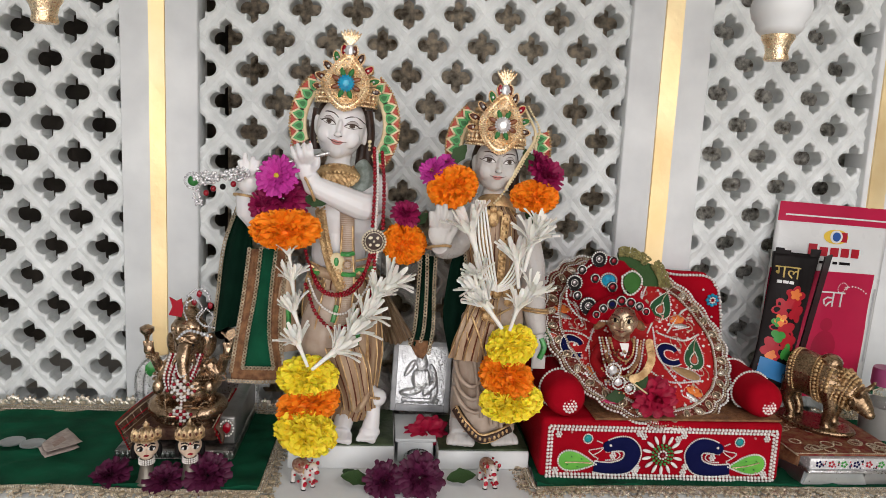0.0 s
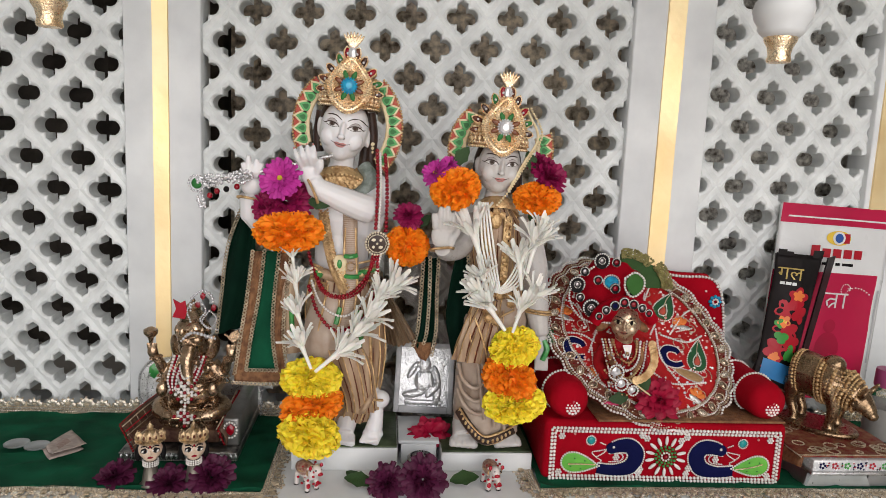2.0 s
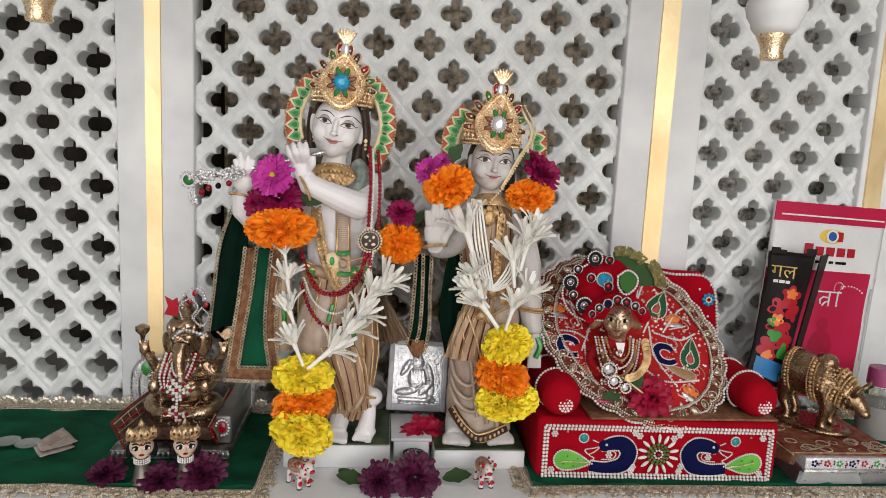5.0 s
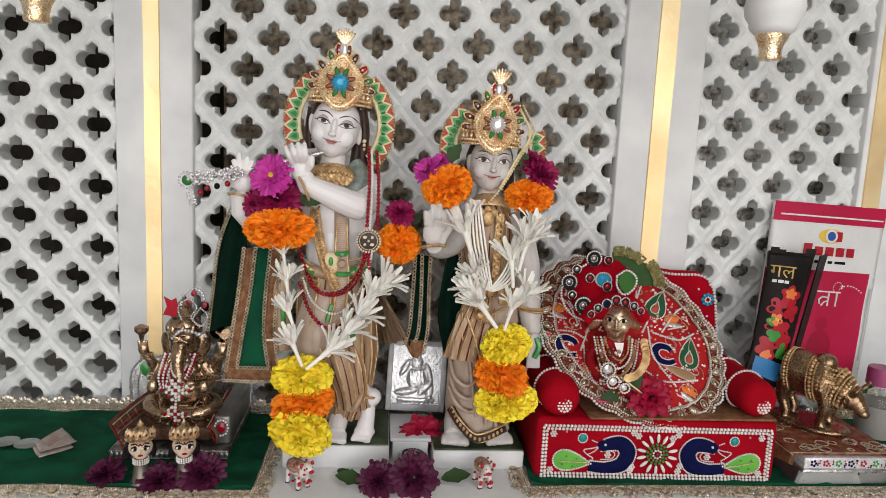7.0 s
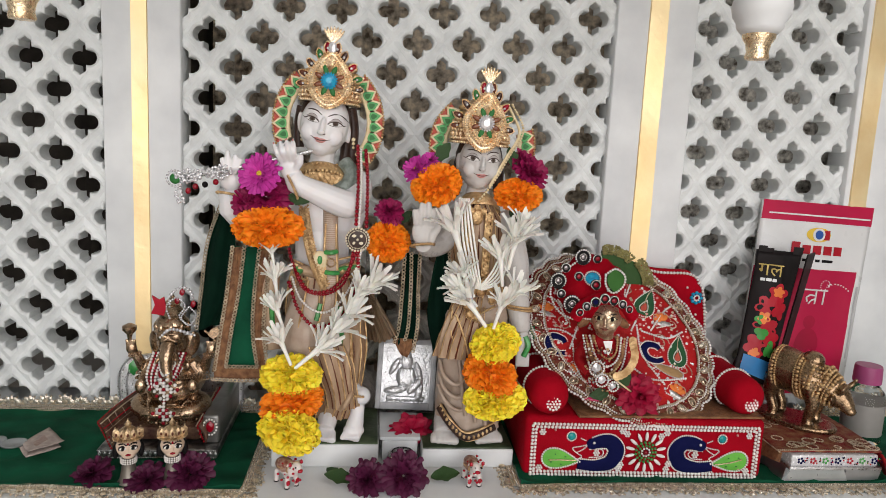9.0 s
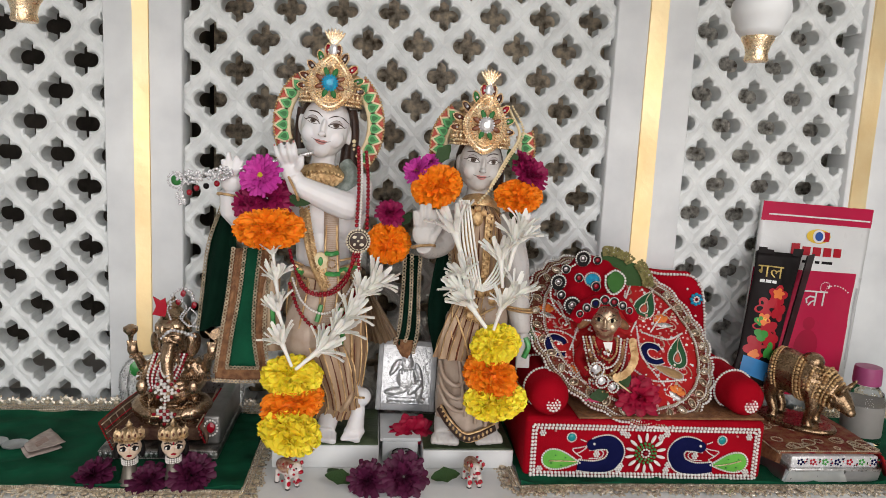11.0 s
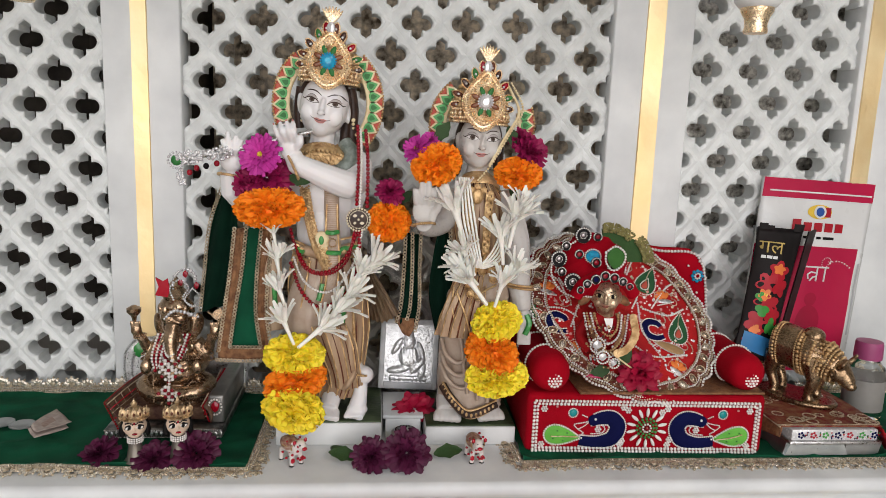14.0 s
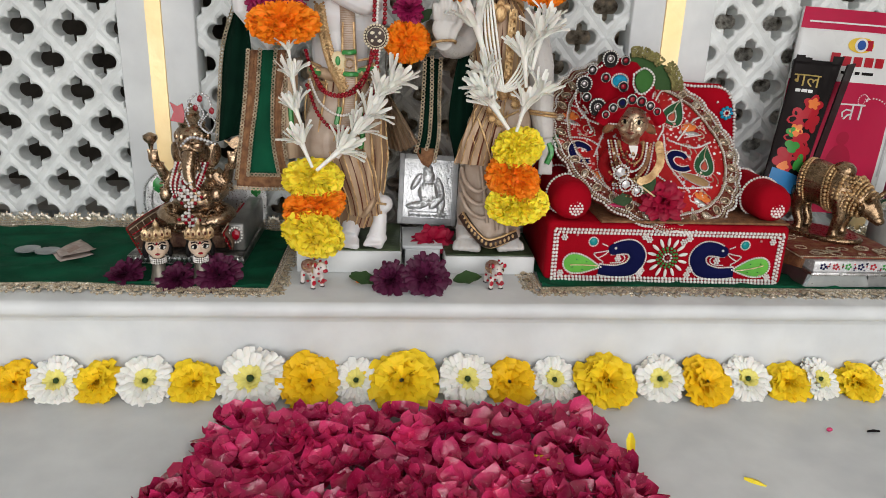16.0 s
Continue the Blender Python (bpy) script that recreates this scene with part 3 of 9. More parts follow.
    bloom("marigold", MARIGOLD_Y if yellow else MARIGOLD, k, m, label, group="marigolds")


# on the flute player
marigold((-0.2650, 0.0200, 0.2520), 0.032, 0.0205, k=0, tilt=(0, -0.6, 0.8))
marigold((-0.1500, 0.0460, 0.2380), 0.0225, 0.022, k=1)
marigold((-0.2410, 0.0140, 0.1060), 0.029, 0.021, True, k=0)
marigold((-0.2390, 0.0060, 0.0810), 0.031, 0.018, k=2, tilt=(0.1, -0.9, 0.3))
marigold((-0.2400, 0.0000, 0.0540), 0.033, 0.021, True, k=1, tilt=(0, -0.9, -0.3))
# on the consort
marigold((-0.1040, 0.0360, 0.2980), 0.026, 0.021, k=2, tilt=(-0.2, -0.7, 0.6))
marigold((-0.0200, 0.0400, 0.2910), 0.0235, 0.0175, k=0)
marigold((-0.0380, 0.0200, 0.1410), 0.027, 0.0185, True, k=2)
marigold((-0.0430, 0.0120, 0.1110), 0.029, 0.019, k=1, tilt=(-0.1, -0.9, 0.3))
marigold((-0.0360, 0.0140, 0.0840), 0.0325, 0.0215, True, k=0, tilt=(0.1, -0.85, -0.4))


def tuberose(base, mouth, k, size=1.1):
    b, e = Vector(base), Vector(mouth)
    d = (e - b).length * size
    bloom("tuberose", TUBEROSE, k, aim(b, e - b, 1.3 * k, (d * 0.85, d * 0.85, d)), "white tuberose bloom strung on a garland", group="tuberose garland")


for k, (b, e) in enumerate((
    ((-0.2400, 0.0040, 0.1200), (-0.2550, 0.0000, 0.1580)), ((-0.2470, 0.0080, 0.1520), (-0.2590, 0.0040, 0.1890)), ((-0.2540, 0.0120, 0.1820), (-0.2590, 0.0060, 0.2190)), ((-0.2580, 0.0160, 0.2120), (-0.2620, 0.0100, 0.2390)),
    ((-0.2360, 0.0040, 0.1170), (-0.2000, 0.0000, 0.1500)), ((-0.2160, 0.0080, 0.1290), (-0.1890, 0.0040, 0.1710)), ((-0.2040, 0.0120, 0.1460), (-0.1750, 0.0060, 0.1850)), ((-0.1900, 0.0160, 0.1680), (-0.1690, 0.0100, 0.2040)), ((-0.1820, 0.0200, 0.1760), (-0.1520, 0.0140, 0.2160)),
    ((-0.0500, 0.0140, 0.1600), (-0.0810, 0.0060, 0.2010)), ((-0.0630, 0.0180, 0.1890), (-0.0820, 0.0140, 0.2270)), ((-0.0740, 0.0220, 0.2220), (-0.0940, 0.0140, 0.2770)), ((-0.0590, 0.0200, 0.1790), (-0.0880, 0.0160, 0.2100)),
    ((-0.0420, 0.0140, 0.1580), (-0.0330, 0.0060, 0.1990)), ((-0.0390, 0.0180, 0.1720), (-0.0120, 0.0120, 0.2100)), ((-0.0340, 0.0220, 0.2000), (-0.0420, 0.0140, 0.2480)), ((-0.0290, 0.0240, 0.2170), (-0.0210, 0.0160, 0.2670)), ((-0.0290, 0.0260, 0.2400), (-0.0130, 0.0180, 0.2730)),
)):
    tuberose(b, e, k)

# asters
bloom("aster", ASTER, 0, aim((-0.2740, 0.0220, 0.3020), (-0.25, -0.9, 0.3), 0, (0.0205, 0.0205, 0.018)), "open magenta aster with a yellow centre", group="asters")
bloom("aster", ASTER_DARK, 0, aim((-0.2700, 0.0360, 0.2790), (0.1, -0.85, 0.45), 0.4, (0.026, 0.024, 0.024)), "deep magenta aster tucked under the arm", group="asters")
bloom("aster", ASTER_DARK, 1, aim((-0.2880, 0.0340, 0.2710), (-0.6, -0.7, -0.2), 0.9, (0.016, 0.016, 0.018)), "deep magenta aster tucked under the arm", group="asters")
bloom("aster", ASTER_DARK, 0, aim((-0.1490, 0.0520, 0.2680), (0.0, -0.7, 0.7), 2.0, (0.015, 0.015, 0.015)), "deep magenta aster above an orange marigold", group="asters")
bloom("aster", ASTER, 0, aim((-0.1240, 0.0450, 0.3120), (-0.6, -0.6, 0.5), 1.0, (0.015, 0.015, 0.017)), "purple aster beside an orange marigold", group="asters")
bloom("aster", ASTER, 0, aim((-0.1100, 0.0500, 0.3210), (-0.2, -0.5, 0.8), 2.0, (0.011, 0.011, 0.013)), "purple aster beside an orange marigold", group="asters")
bloom("aster", ASTER_DARK, 1, aim((-0.0080, 0.0500, 0.3120), (0.5, -0.6, 0.5), 0.3, (0.02, 0.02, 0.022)), "dark maroon aster behind an orange marigold", group="asters")
bloom("aster", ASTER_DARK, 0, aim((-0.0160, 0.0550, 0.3240), (0.3, -0.5, 0.8), 1.3, (0.014, 0.014, 0.016)), "dark maroon aster behind an orange marigold", group="asters")
# on the shelf
for k, (at, r, n) in enumerate((((-0.1630, -0.0140, 0.0120), 0.019, (-0.3, -0.75, 0.55)), ((-0.1280, -0.0160, 0.0160), 0.0235, (0.15, -0.8, 0.55)), ((-0.4260, 0.0020, 0.0080), 0.0195, (-0.3, -0.45, 0.85)), ((-0.3720, -0.0080, 0.0080), 0.0195, (0, -0.45, 0.9)), ((-0.3330, -0.0040, 0.0110), 0.0225, (0.2, -0.6, 0.75)))):
    bloom("aster", ASTER_PLUM, k, aim(at, n, k, (r, r, r * 0.9)), "dark plum aster lying on the shelf", group="asters on the shelf")
bloom("rose", ROSE, 0, aim((-0.1160, 0.0700, 0.0260), (0.1, -0.8, 0.6), 0.4, (0.022, 0.018, 0.018)), "crimson flower laid between the statues")


def leaf(at, way, normal, length, label="green leaf lying beside the flowers"):
    way, normal = Vector(way).normalized(), Vector(normal)
    normal = (normal - way * normal.dot(way)).normalized()
    m = Matrix.Translation(at) @ Matrix((way.cross(normal), way, normal)).transposed().to_4x4() @ Matrix.Diagonal((length, length, length, 1))
    bloom("leaf", [LEAF_MESH], 0, m, label, "leaf", "leaves")


for at, way, n, d in (((-0.1760, -0.0040, 0.0040), (-1, 0.15, 0.15), (0, -0.5, 1), 0.03), ((-0.0990, 0.0030, 0.0040), (1, 0.1, 0.1), (0, -0.5, 1), 0.03), ((-0.1900, 0.0060, 0.0030), (-0.6, 0.6, 0.1), (0, -0.4, 1), 0.02),
                     ((-0.2480, 0.0300, 0.2810), (0.9, -0.2, -0.2), (0, -1, 0.3), 0.022), ((-0.1050, 0.0480, 0.3200), (0.5, 0, 0.7), (0, -1, 0.3), 0.024), ((-0.1100, 0.0460, 0.3140), (0.2, -0.1, -0.6), (0, -1, 0.3), 0.02), ((-0.0240, 0.0500, 0.3180), (-0.3, 0, 0.8), (0, -1, 0.3), 0.022), ((-0.0280, 0.0420, 0.2750), (0.5, 0, -0.6), (0, -1, 0.3), 0.016), ((-0.1390, 0.0550, 0.2560), (0.5, 0, 0.5), (0, -1, 0.3), 0.018)):
    leaf(at, way, n, d)


# ---- flower line and rose petals on the lower step ----
LINE = (
    ("gold", (-0.5210, -0.0520, -0.0720)[0], 0.021), ("white", (-0.4810, -0.0520, -0.0720)[0], 0.0245), ("yellow", (-0.4440, -0.0520, -0.0750)[0], 0.0225), ("white", (-0.3980, -0.0520, -0.0780)[0], 0.0255), ("yellow", (-0.3530, -0.0520, -0.0790)[0], 0.0225),
    ("white", (-0.2970, -0.0520, -0.0700)[0], 0.0325), ("gold", (-0.2410, -0.0520, -0.0730)[0], 0.03), ("white", (-0.1960, -0.0520, -0.0730)[0], 0.0235), ("yellow", (-0.1510, -0.0520, -0.0770)[0], 0.0325), ("white", (-0.0860, -0.0520, -0.0720)[0], 0.0275),
    ("gold", (-0.0430, -0.0520, -0.0730)[0], 0.0255), ("white", (0.0030, -0.0520, -0.0740)[0], 0.0235), ("yellow", (0.0560, -0.0520, -0.0750)[0], 0.0305), ("white", (0.1120, -0.0520, -0.0790)[0], 0.025), ("gold", (0.1610, -0.0520, -0.0770)[0], 0.0275),
    ("white", (0.2050, -0.0520, -0.0730)[0], 0.0245), ("yellow", (0.2500, -0.0520, -0.0790)[0], 0.022), ("white", (0.2840, -0.0520, -0.0760)[0], 0.0225), ("yellow", (0.3270, -0.0520, -0.0810)[0], 0.0215), ("white", (0.3660, -0.0520, -0.0780)[0], 0.022),
    ("yellow", (-0.5610, -0.0520, -0.0750)[0], 0.022),
)
for k, (tone, x, r) in enumerate(LINE):
    meshes = {"white": MUM_WHITE, "gold": MUM_GOLD, "yellow": MUM_YELLOW}[tone]
    lean = 0.66 + 0.12 * math.sin(3.1 * k)
    n = (0.25 * math.sin(2.3 * k), -math.sin(lean), math.cos(lean))
    at = (x, -0.034 - 0.82 * r * math.cos(lean), -0.0955 + 0.92 * r * math.sin(lean))
    name = "white chrysanthemum with a yellow eye" if tone == "white" else "golden yellow chrysanthemum"
    bloom("chrysanthemum", meshes, k, aim(at, n, 1.7 * k, (1.04 * r, 1.04 * r, r)), name + " leaning on the riser", group="flower line")

s = Soup()
rng = random.Random(7)
placed = 0
while placed < 820:
    y = -0.335 + 0.243 * rng.random()
    t = (y + 0.335) / 0.243
    half = 0.2 - 0.034 * max(0, (t - 0.4) / 0.6)
    x = -0.146 + half * (2 * rng.random() - 1) * (1.04 if rng.random() < 0.1 else 1)
    depth = min((half - abs(x + 0.146)) / 0.05, (1 - t) / 0.12, 1)
    if depth <= 0 and rng.random() < 0.6:
        continue
    z = -0.0945 + 0.012 * max(depth, 0) * rng.random() ** 0.8
    a, e = 2 * math.pi * rng.random(), radians(-22 + 66 * rng.random() ** 1.7)
    way = Vector((math.cos(a) * math.cos(e), math.sin(a) * math.cos(e), math.sin(e)))
    tip = Vector((-math.sin(a), math.cos(a), 0.5 * (rng.random() - 0.5))).normalized()
    up = tip.cross(way) * -1
    if up.z < 0:
        up = -up
    size, w = 0.017 + 0.011 * rng.random(), 0.47 + 0.12 * rng.random()
    verts, faces, n = [], [], 7
    bend, roll_up = 1.1 * rng.random(), 0.7 * rng.random()
    for r in range(n):
        u = r / (n - 1)
        half_w = w * math.sin(math.pi * (0.07 + 0.86 * u ** 1.15)) ** 0.55
        for c in (-1, -0.4, 0.4, 1):
            verts.append(Vector((x, y, z)) + way * size * (u - 0.5) + tip * size * half_w * c + up * size * (bend * (u - 0.4) ** 2 + roll_up * c * c * 0.6))
    low = min(v.z for v in verts)
    if low < -0.0965:
        verts = [v + Vector((0, 0, -0.0965 - low)) for v in verts]
    for r in range(n - 1):
        for c in range(3):
            q = 4 * r + c
            faces.append((q, q + 1, q + 5, q + 4))
    s.add(verts, faces)
    placed += 1
tagged(part("rose_petals", s.mesh(), ROSE_PETAL), "heap of loose crimson rose petals strewn on marble", "rose petals", kind="stuff")
s = Soup()
for at, way, d in (((-0.0450, -0.1790, -0.0790), (0.8, -0.3, 0), 0.026), ((0.0440, -0.1670, -0.0900), (0.2, 0.8, 0.3), 0.02), ((0.1350, -0.1900, -0.0950), (0.6, -0.5, 0.1), 0.016)):
    petal(s, at, way, (0.3, 0.5, 0.2), d, d * 0.4, 0.2, 0.3, 0.1, 0.5)
tagged(part("yellow_petals", s.mesh(), YELLOW_PETAL), "loose yellow petals fallen on the step", "petals", kind="stuff")
bloom("dark_twig", [flower_mesh("twig", tube(bmesh.new(), [(-0.006, 0, 0.0015), (0, 0.0004, 0.002), (0.006, 0, 0.0015)], [0.001, 0.0015, 0.001], 6), DARK)], 0, Matrix.Translation((0.2950, -0.1230, -0.0970)), "short dark incense stub on the marble step", "incense stub")
bloom("red_bud", [flower_mesh("bud", egg(bmesh.new(), (0, 0, 0.002), 0.003, 0.002, 0.002), ROSE_PETAL)], 0, Matrix.Translation((0.2530, -0.1200, -0.0970)), "tiny red petal scrap on the marble step", "petal")


# ---- mats on the shelf ----
def lace_edge(s, points, out, width=0.02, drop=0.004):
    """Metallic lace: twisted cords, a zigzag and a row of shell-like scallops along a line."""
    out = Vector(out).normalized()
    flat = abs(out.z) < 0.5
    up = Vector((0, 0, 0.0022)) if flat else Vector((0, -0.0022, 0))
    squash = (1, 1, 0.5) if flat else (1, 0.5, 1)
    for frac, r, slot in ((0.0, 0.0012, 0), (0.1, 0.0014, 1), (0.2, 0.001, 0), (0.34, 0.0011, 0)):
        s.string([Vector(p) + out * width * frac + up for p in points], r, 1.7 * r, slot, 0.3)
    for i, p in enumerate(along(points, 0.0026)):
        s.ball(Vector(p) + out * width * (0.24 + 0.06 * (i % 2)) + up, 0.0011, 1)
    line = [Vector(p) for p in along(points, 0.0195)]
    for i, p in enumerate(line):
        side = (line[min(i + 1, len(line) - 1)] - line[max(i - 1, 0)]).normalized()
        q = p + out * width * 0.42 + side * 0.003 * (random.random() - 0.5)
        sag = Vector((0, 0, -drop * random.random())) if flat else Vector((0, -drop * random.random(), 0))
        size = 0.9 + 0.25 * random.random()
        s.ball(q + out * 0.0026 + up * 1.3, 0.0036 * size, 0, squash)
        for k in range(5):
            a = math.pi * (k + 0.5) / 5 + 0.15 * (random.random() - 0.5)
            ray = side * math.cos(a) + out * math.sin(a)
            s.ball(q + ray * 0.0064 * size + up * 0.9 + sag * math.sin(a), 0.0033 * size * (0.85 + 0.3 * random.random()), 1, squash)
            s.ball(q + ray * 0.0096 * size + up * 0.8 + sag * math.sin(a), 0.0014 * size, 0)
        for d in (-0.0085, 0.0085):
            s.ball(q + side * d + up, 0.0022, 0, squash)


def mat_cloth(label, x0, x1, y0, y1, sides):
    ob = thing("shelf_mat", (0, 0, 0), label, "cloth", "shelf mats")
    bm = bmesh.new()
    nx, ny = 110, 34
    rows = [[bm.verts.new((x0 + (x1 - x0) * i / nx, y0 + (y1 - y0) * j / ny, 0.003 + 0.0016 * noise.noise((i * 0.18, j * 0.24, 1.0)) ** 2 + 0.0034 * (1 - abs(noise.noise((i * 0.093 + j * 0.076, j * 0.15, 5.0)))) ** 9 + 0.0016 * (1 - abs(noise.noise((i * 0.11 - j * 0.12, j * 0.06, 9.0)))) ** 12)) for i in range(nx + 1)] for j in range(ny + 1)]
    for j in range(ny):
        for i in range(nx):
            bm.faces.new((rows[j][i], rows[j][i + 1], rows[j + 1][i + 1], rows[j + 1][i]))
    low = [bm.verts.new((v.co.x, v.co.y, 0.0006)) for v in (*rows[0], *[r[-1] for r in rows[1:]])]
    edge = [*rows[0], *[r[-1] for r in rows[1:]]]
    for a in range(len(edge) - 1):
        bm.faces.new((low[a], low[a + 1], edge[a + 1], edge[a]))
    part("cloth", bm, GREEN_CLOTH, ob)
    for name, pts, out, seed in sides:
        s = Soup()
        lace_edge(s, pts, out)
        part(name, s.mesh(), [LACE, SEQUIN], ob, "gold thread lace with sequins")
    return ob


mat_cloth("dark green velvet mat with gold lace edging", -0.95, -0.283, -0.012, 0.174, (
    ("front_lace", curve([(-0.95, -0.014, 0.001), (-0.7, -0.012, 0.0015), (-0.56, -0.015, 0.002), (-0.48, -0.011, 0.0025), (-0.41, -0.016, 0.0015), (-0.34, -0.018, 0.001), (-0.28, -0.018, 0)]), (0, -1, 0), 1),
    ("side_lace", [(-0.283, -0.02, 0), (-0.284, 0.17, 0)], (1, 0, 0), 2), ("back_lace", [(-0.95, 0.172, 0.005), (-0.284, 0.172, 0.005)], (0, 0.2, 1), 3)))
mat_cloth("dark green velvet mat with gold lace under the throne", -0.008, 0.8, -0.006, 0.174, (
    ("front_lace", curve([(-0.01, -0.008, 0), (0.1, -0.007, 0.001), (0.3, -0.009, 0.001), (0.5, -0.008, 0.001), (0.8, -0.009, 0)]), (0, -1, 0), 1), ("side_lace", [(-0.008, 0.17, 0), (-0.01, -0.009, 0)], (-1, 0, 0), 2), ("back_lace", [(0.26, 0.172, 0.005), (0.8, 0.172, 0.005)], (0, 0.2, 1), 3)))

# banknote and coins
ob = thing("banknote", (0, 0, 0), "folded pale brown banknote lying on green velvet", "banknote")
NOTE = mat("banknote_paper", (0.5, 0.42, 0.37), 0.75, second=(0.36, 0.29, 0.26), scale=150)
for rise, corner in ((0.0, 0.0), (0.0018, 0.004)):
    a, b, c, d = (Vector(p) + Vector((rise * 1.5, rise, rise)) for p in ((-0.5240, 0.0670, 0.0070), (-0.5160, 0.1120, 0.0070), (-0.4820, 0.0680, 0.0070), (-0.5040, 0.0400, 0.0070)))
    bm = bmesh.new()
    vs = [[bm.verts.new(a.lerp(d, i / 8).lerp(b.lerp(c, i / 8), j / 8) + Vector((0, 0, corner * (i / 8) ** 3 + 0.0008 * math.sin(i + 0.5 * j)))) for i in range(9)] for j in range(9)]
    for r0, r1 in zip(vs, vs[1:]):
        for k in range(8):
            bm.faces.new((r0[k], r0[k + 1], r1[k + 1], r1[k]))
    o = part("fold", bm, NOTE, ob)
    o.modifiers.new("t", "SOLIDIFY").thickness = 0.0005
bm = bmesh.new()
vs = [bm.verts.new(Vector(p) + Vector((0.0025, 0.002, 0.0031))) for p in ((-0.5130, 0.0670, 0.0070), (-0.5100, 0.0860, 0.0070), (-0.4950, 0.0680, 0.0070), (-0.5030, 0.0540, 0.0070))]
bm.faces.new(vs)
part("printed_panel", bm, mat("banknote_print", (0.3, 0.2, 0.17), 0.75, second=(0.42, 0.33, 0.28), scale=300), ob)
for at in ((-0.5530, 0.0760, 0.0085), (-0.5300, 0.0710, 0.0085)):
    ob = part("coin", lathe(bmesh.new(), [(0.0, -0.0008), (0.0118, -0.0008), (0.0125, -0.0003), (0.0125, 0.0006), (0.0112, 0.0009), (0.0108, 0.0006), (0.0, 0.0007)], seg=32), STEEL)
    ob.matrix_world = Matrix.Translation(at)
    tagged(ob, "dull steel coin lying on green velvet", "coin", "coins")


# ---- seated elephant-headed idol on a jewelled seat ----
DARK_STEEL = mat("dark_chased_metal", (0.34, 0.33, 0.31), 0.3, 0.9, second=(0.05, 0.05, 0.05), scale=70, bump=0.4, bump_scale=400)
DARK_BROCADE = mat("dark_red_brocade", (0.06, 0.02, 0.016), 0.5, 0.2, second=(0.16, 0.09, 0.05), scale=120, bump=0.8, bump_scale=500)
DULL_STEEL = mat("dark_dull_steel", (0.3, 0.295, 0.28), 0.38, 0.8, second=(0.2, 0.195, 0.185), scale=30, bump=0.15)
ob = thing("idol_seat", (-0.386, 0.105, 0.004), "low metal seat with red brocade sides and a silver back", "seat")
part("base", block(bmesh.new(), -0.052, 0.068, -0.06, 0.07, 0.0, 0.0105, 0.002), DARK_STEEL, ob)
s = Soup()
for k in range(24):
    s.ball((-0.049 + 0.005 * k, -0.0605, 0.0055), 0.0021, 0, (0.8, 0.4, 1.4))
for z in (0.0015, 0.0092):
    s.string([(-0.051, -0.0605, z), (0.067, -0.0605, z)], 0.0009, slot=0)
part("beading", s.mesh(), SILVER, ob)
part("platform", block(bmesh.new(), -0.05, 0.046, -0.042, 0.066, 0.012, 0.027, 0.003), DARK_BROCADE, ob)
FLAP_IN = mat("brown_lined_flap", (0.2, 0.13, 0.085), 0.5, 0.2, second=(0.1, 0.05, 0.035), scale=90, bump=0.5, bump_scale=400)
for top, low, cloth in ((((-0.4230, 0.1450, 0.0450), (-0.4310, 0.0900, 0.0450), (-0.4380, 0.0500, 0.0410)), ((-0.4060, 0.1250, 0.0150), (-0.4140, 0.0850, 0.0120), (-0.4220, 0.0460, 0.0110)), DARK_BROCADE),
                        (((-0.3360, 0.1450, 0.0450), (-0.3360, 0.0900, 0.0430), (-0.3390, 0.0500, 0.0370)), ((-0.3410, 0.1300, 0.0290), (-0.3360, 0.0850, 0.0230), (-0.3320, 0.0500, 0.0190)), FLAP_IN)):
    shift = Vector((0.386, -0.105, -0.004))
    a, b = ([p + shift for p in curve(x)] for x in (top, low))
    bm = bmesh.new()
    rows = [[bm.verts.new(p.lerp(q, k / 6) + Vector((0.003 * math.sin(math.pi * k / 6), 0, 0))) for k in range(7)] for p, q in zip(a, b)]
    for r0, r1 in zip(rows, rows[1:]):
        for k in range(6):
            bm.faces.new((r0[k], r0[k + 1], r1[k + 1], r1[k]))
    o = part("side_flap", bm, cloth, ob, "brown brocade side flap")
    o.modifiers.new("t", "SOLIDIFY").thickness = 0.002
    s = Soup()
    s.string([*b[::-1], *a, *[a[-1].lerp(b[-1], k / 6) for k in range(1, 7)]][len(b) - 1:], 0.0013, slot=0)
    lift = Vector((0.0022 if cloth == DARK_BROCADE else -0.0022, -0.002, 0.0032))
    for f, slot in ((0.12, 1), (0.3, 2), (0.42, 1), (0.6, 2), (0.78, 1)):
        s.string([p.lerp(q, f) + lift for p, q in zip(a, b)], 0.0008, slot=slot)
    for k in range(2, len(a) - 1, 2):
        s.string([a[k].lerp(b[k], f) + lift for f in (0.14, 0.42)], 0.0006, slot=1)
        s.string([a[k].lerp(b[k], f) + lift for f in (0.6, 0.95)], 0.0006, slot=2)
    part("piping", s.mesh(), [RED_SILK, LACE, RED_ENAMEL], o)
part("bolster", block(bmesh.new(), 0.05, 0.067, -0.046, 0.07, 0.0105, 0.042, 0.003, 3), DULL_STEEL, ob)
s = Soup()
s.ball((0.058, -0.048, 0.03), 0.0055, 1, (0.9, 0.4, 1.2))
s.ring((0.058, -0.049, 0.03), 0.0068, 0.0014, sz=1.25)
part("gem_patch", s.mesh(), [PEARL, RUBY], ob, "red gem with a white bead rim")
bm = bmesh.new()
arc = [(-0.07, 0.0), (-0.072, 0.045), (-0.06, 0.066), (-0.045, 0.07), (0, 0.075), (0.045, 0.07), (0.062, 0.066), (0.072, 0.045), (0.07, 0.0)]
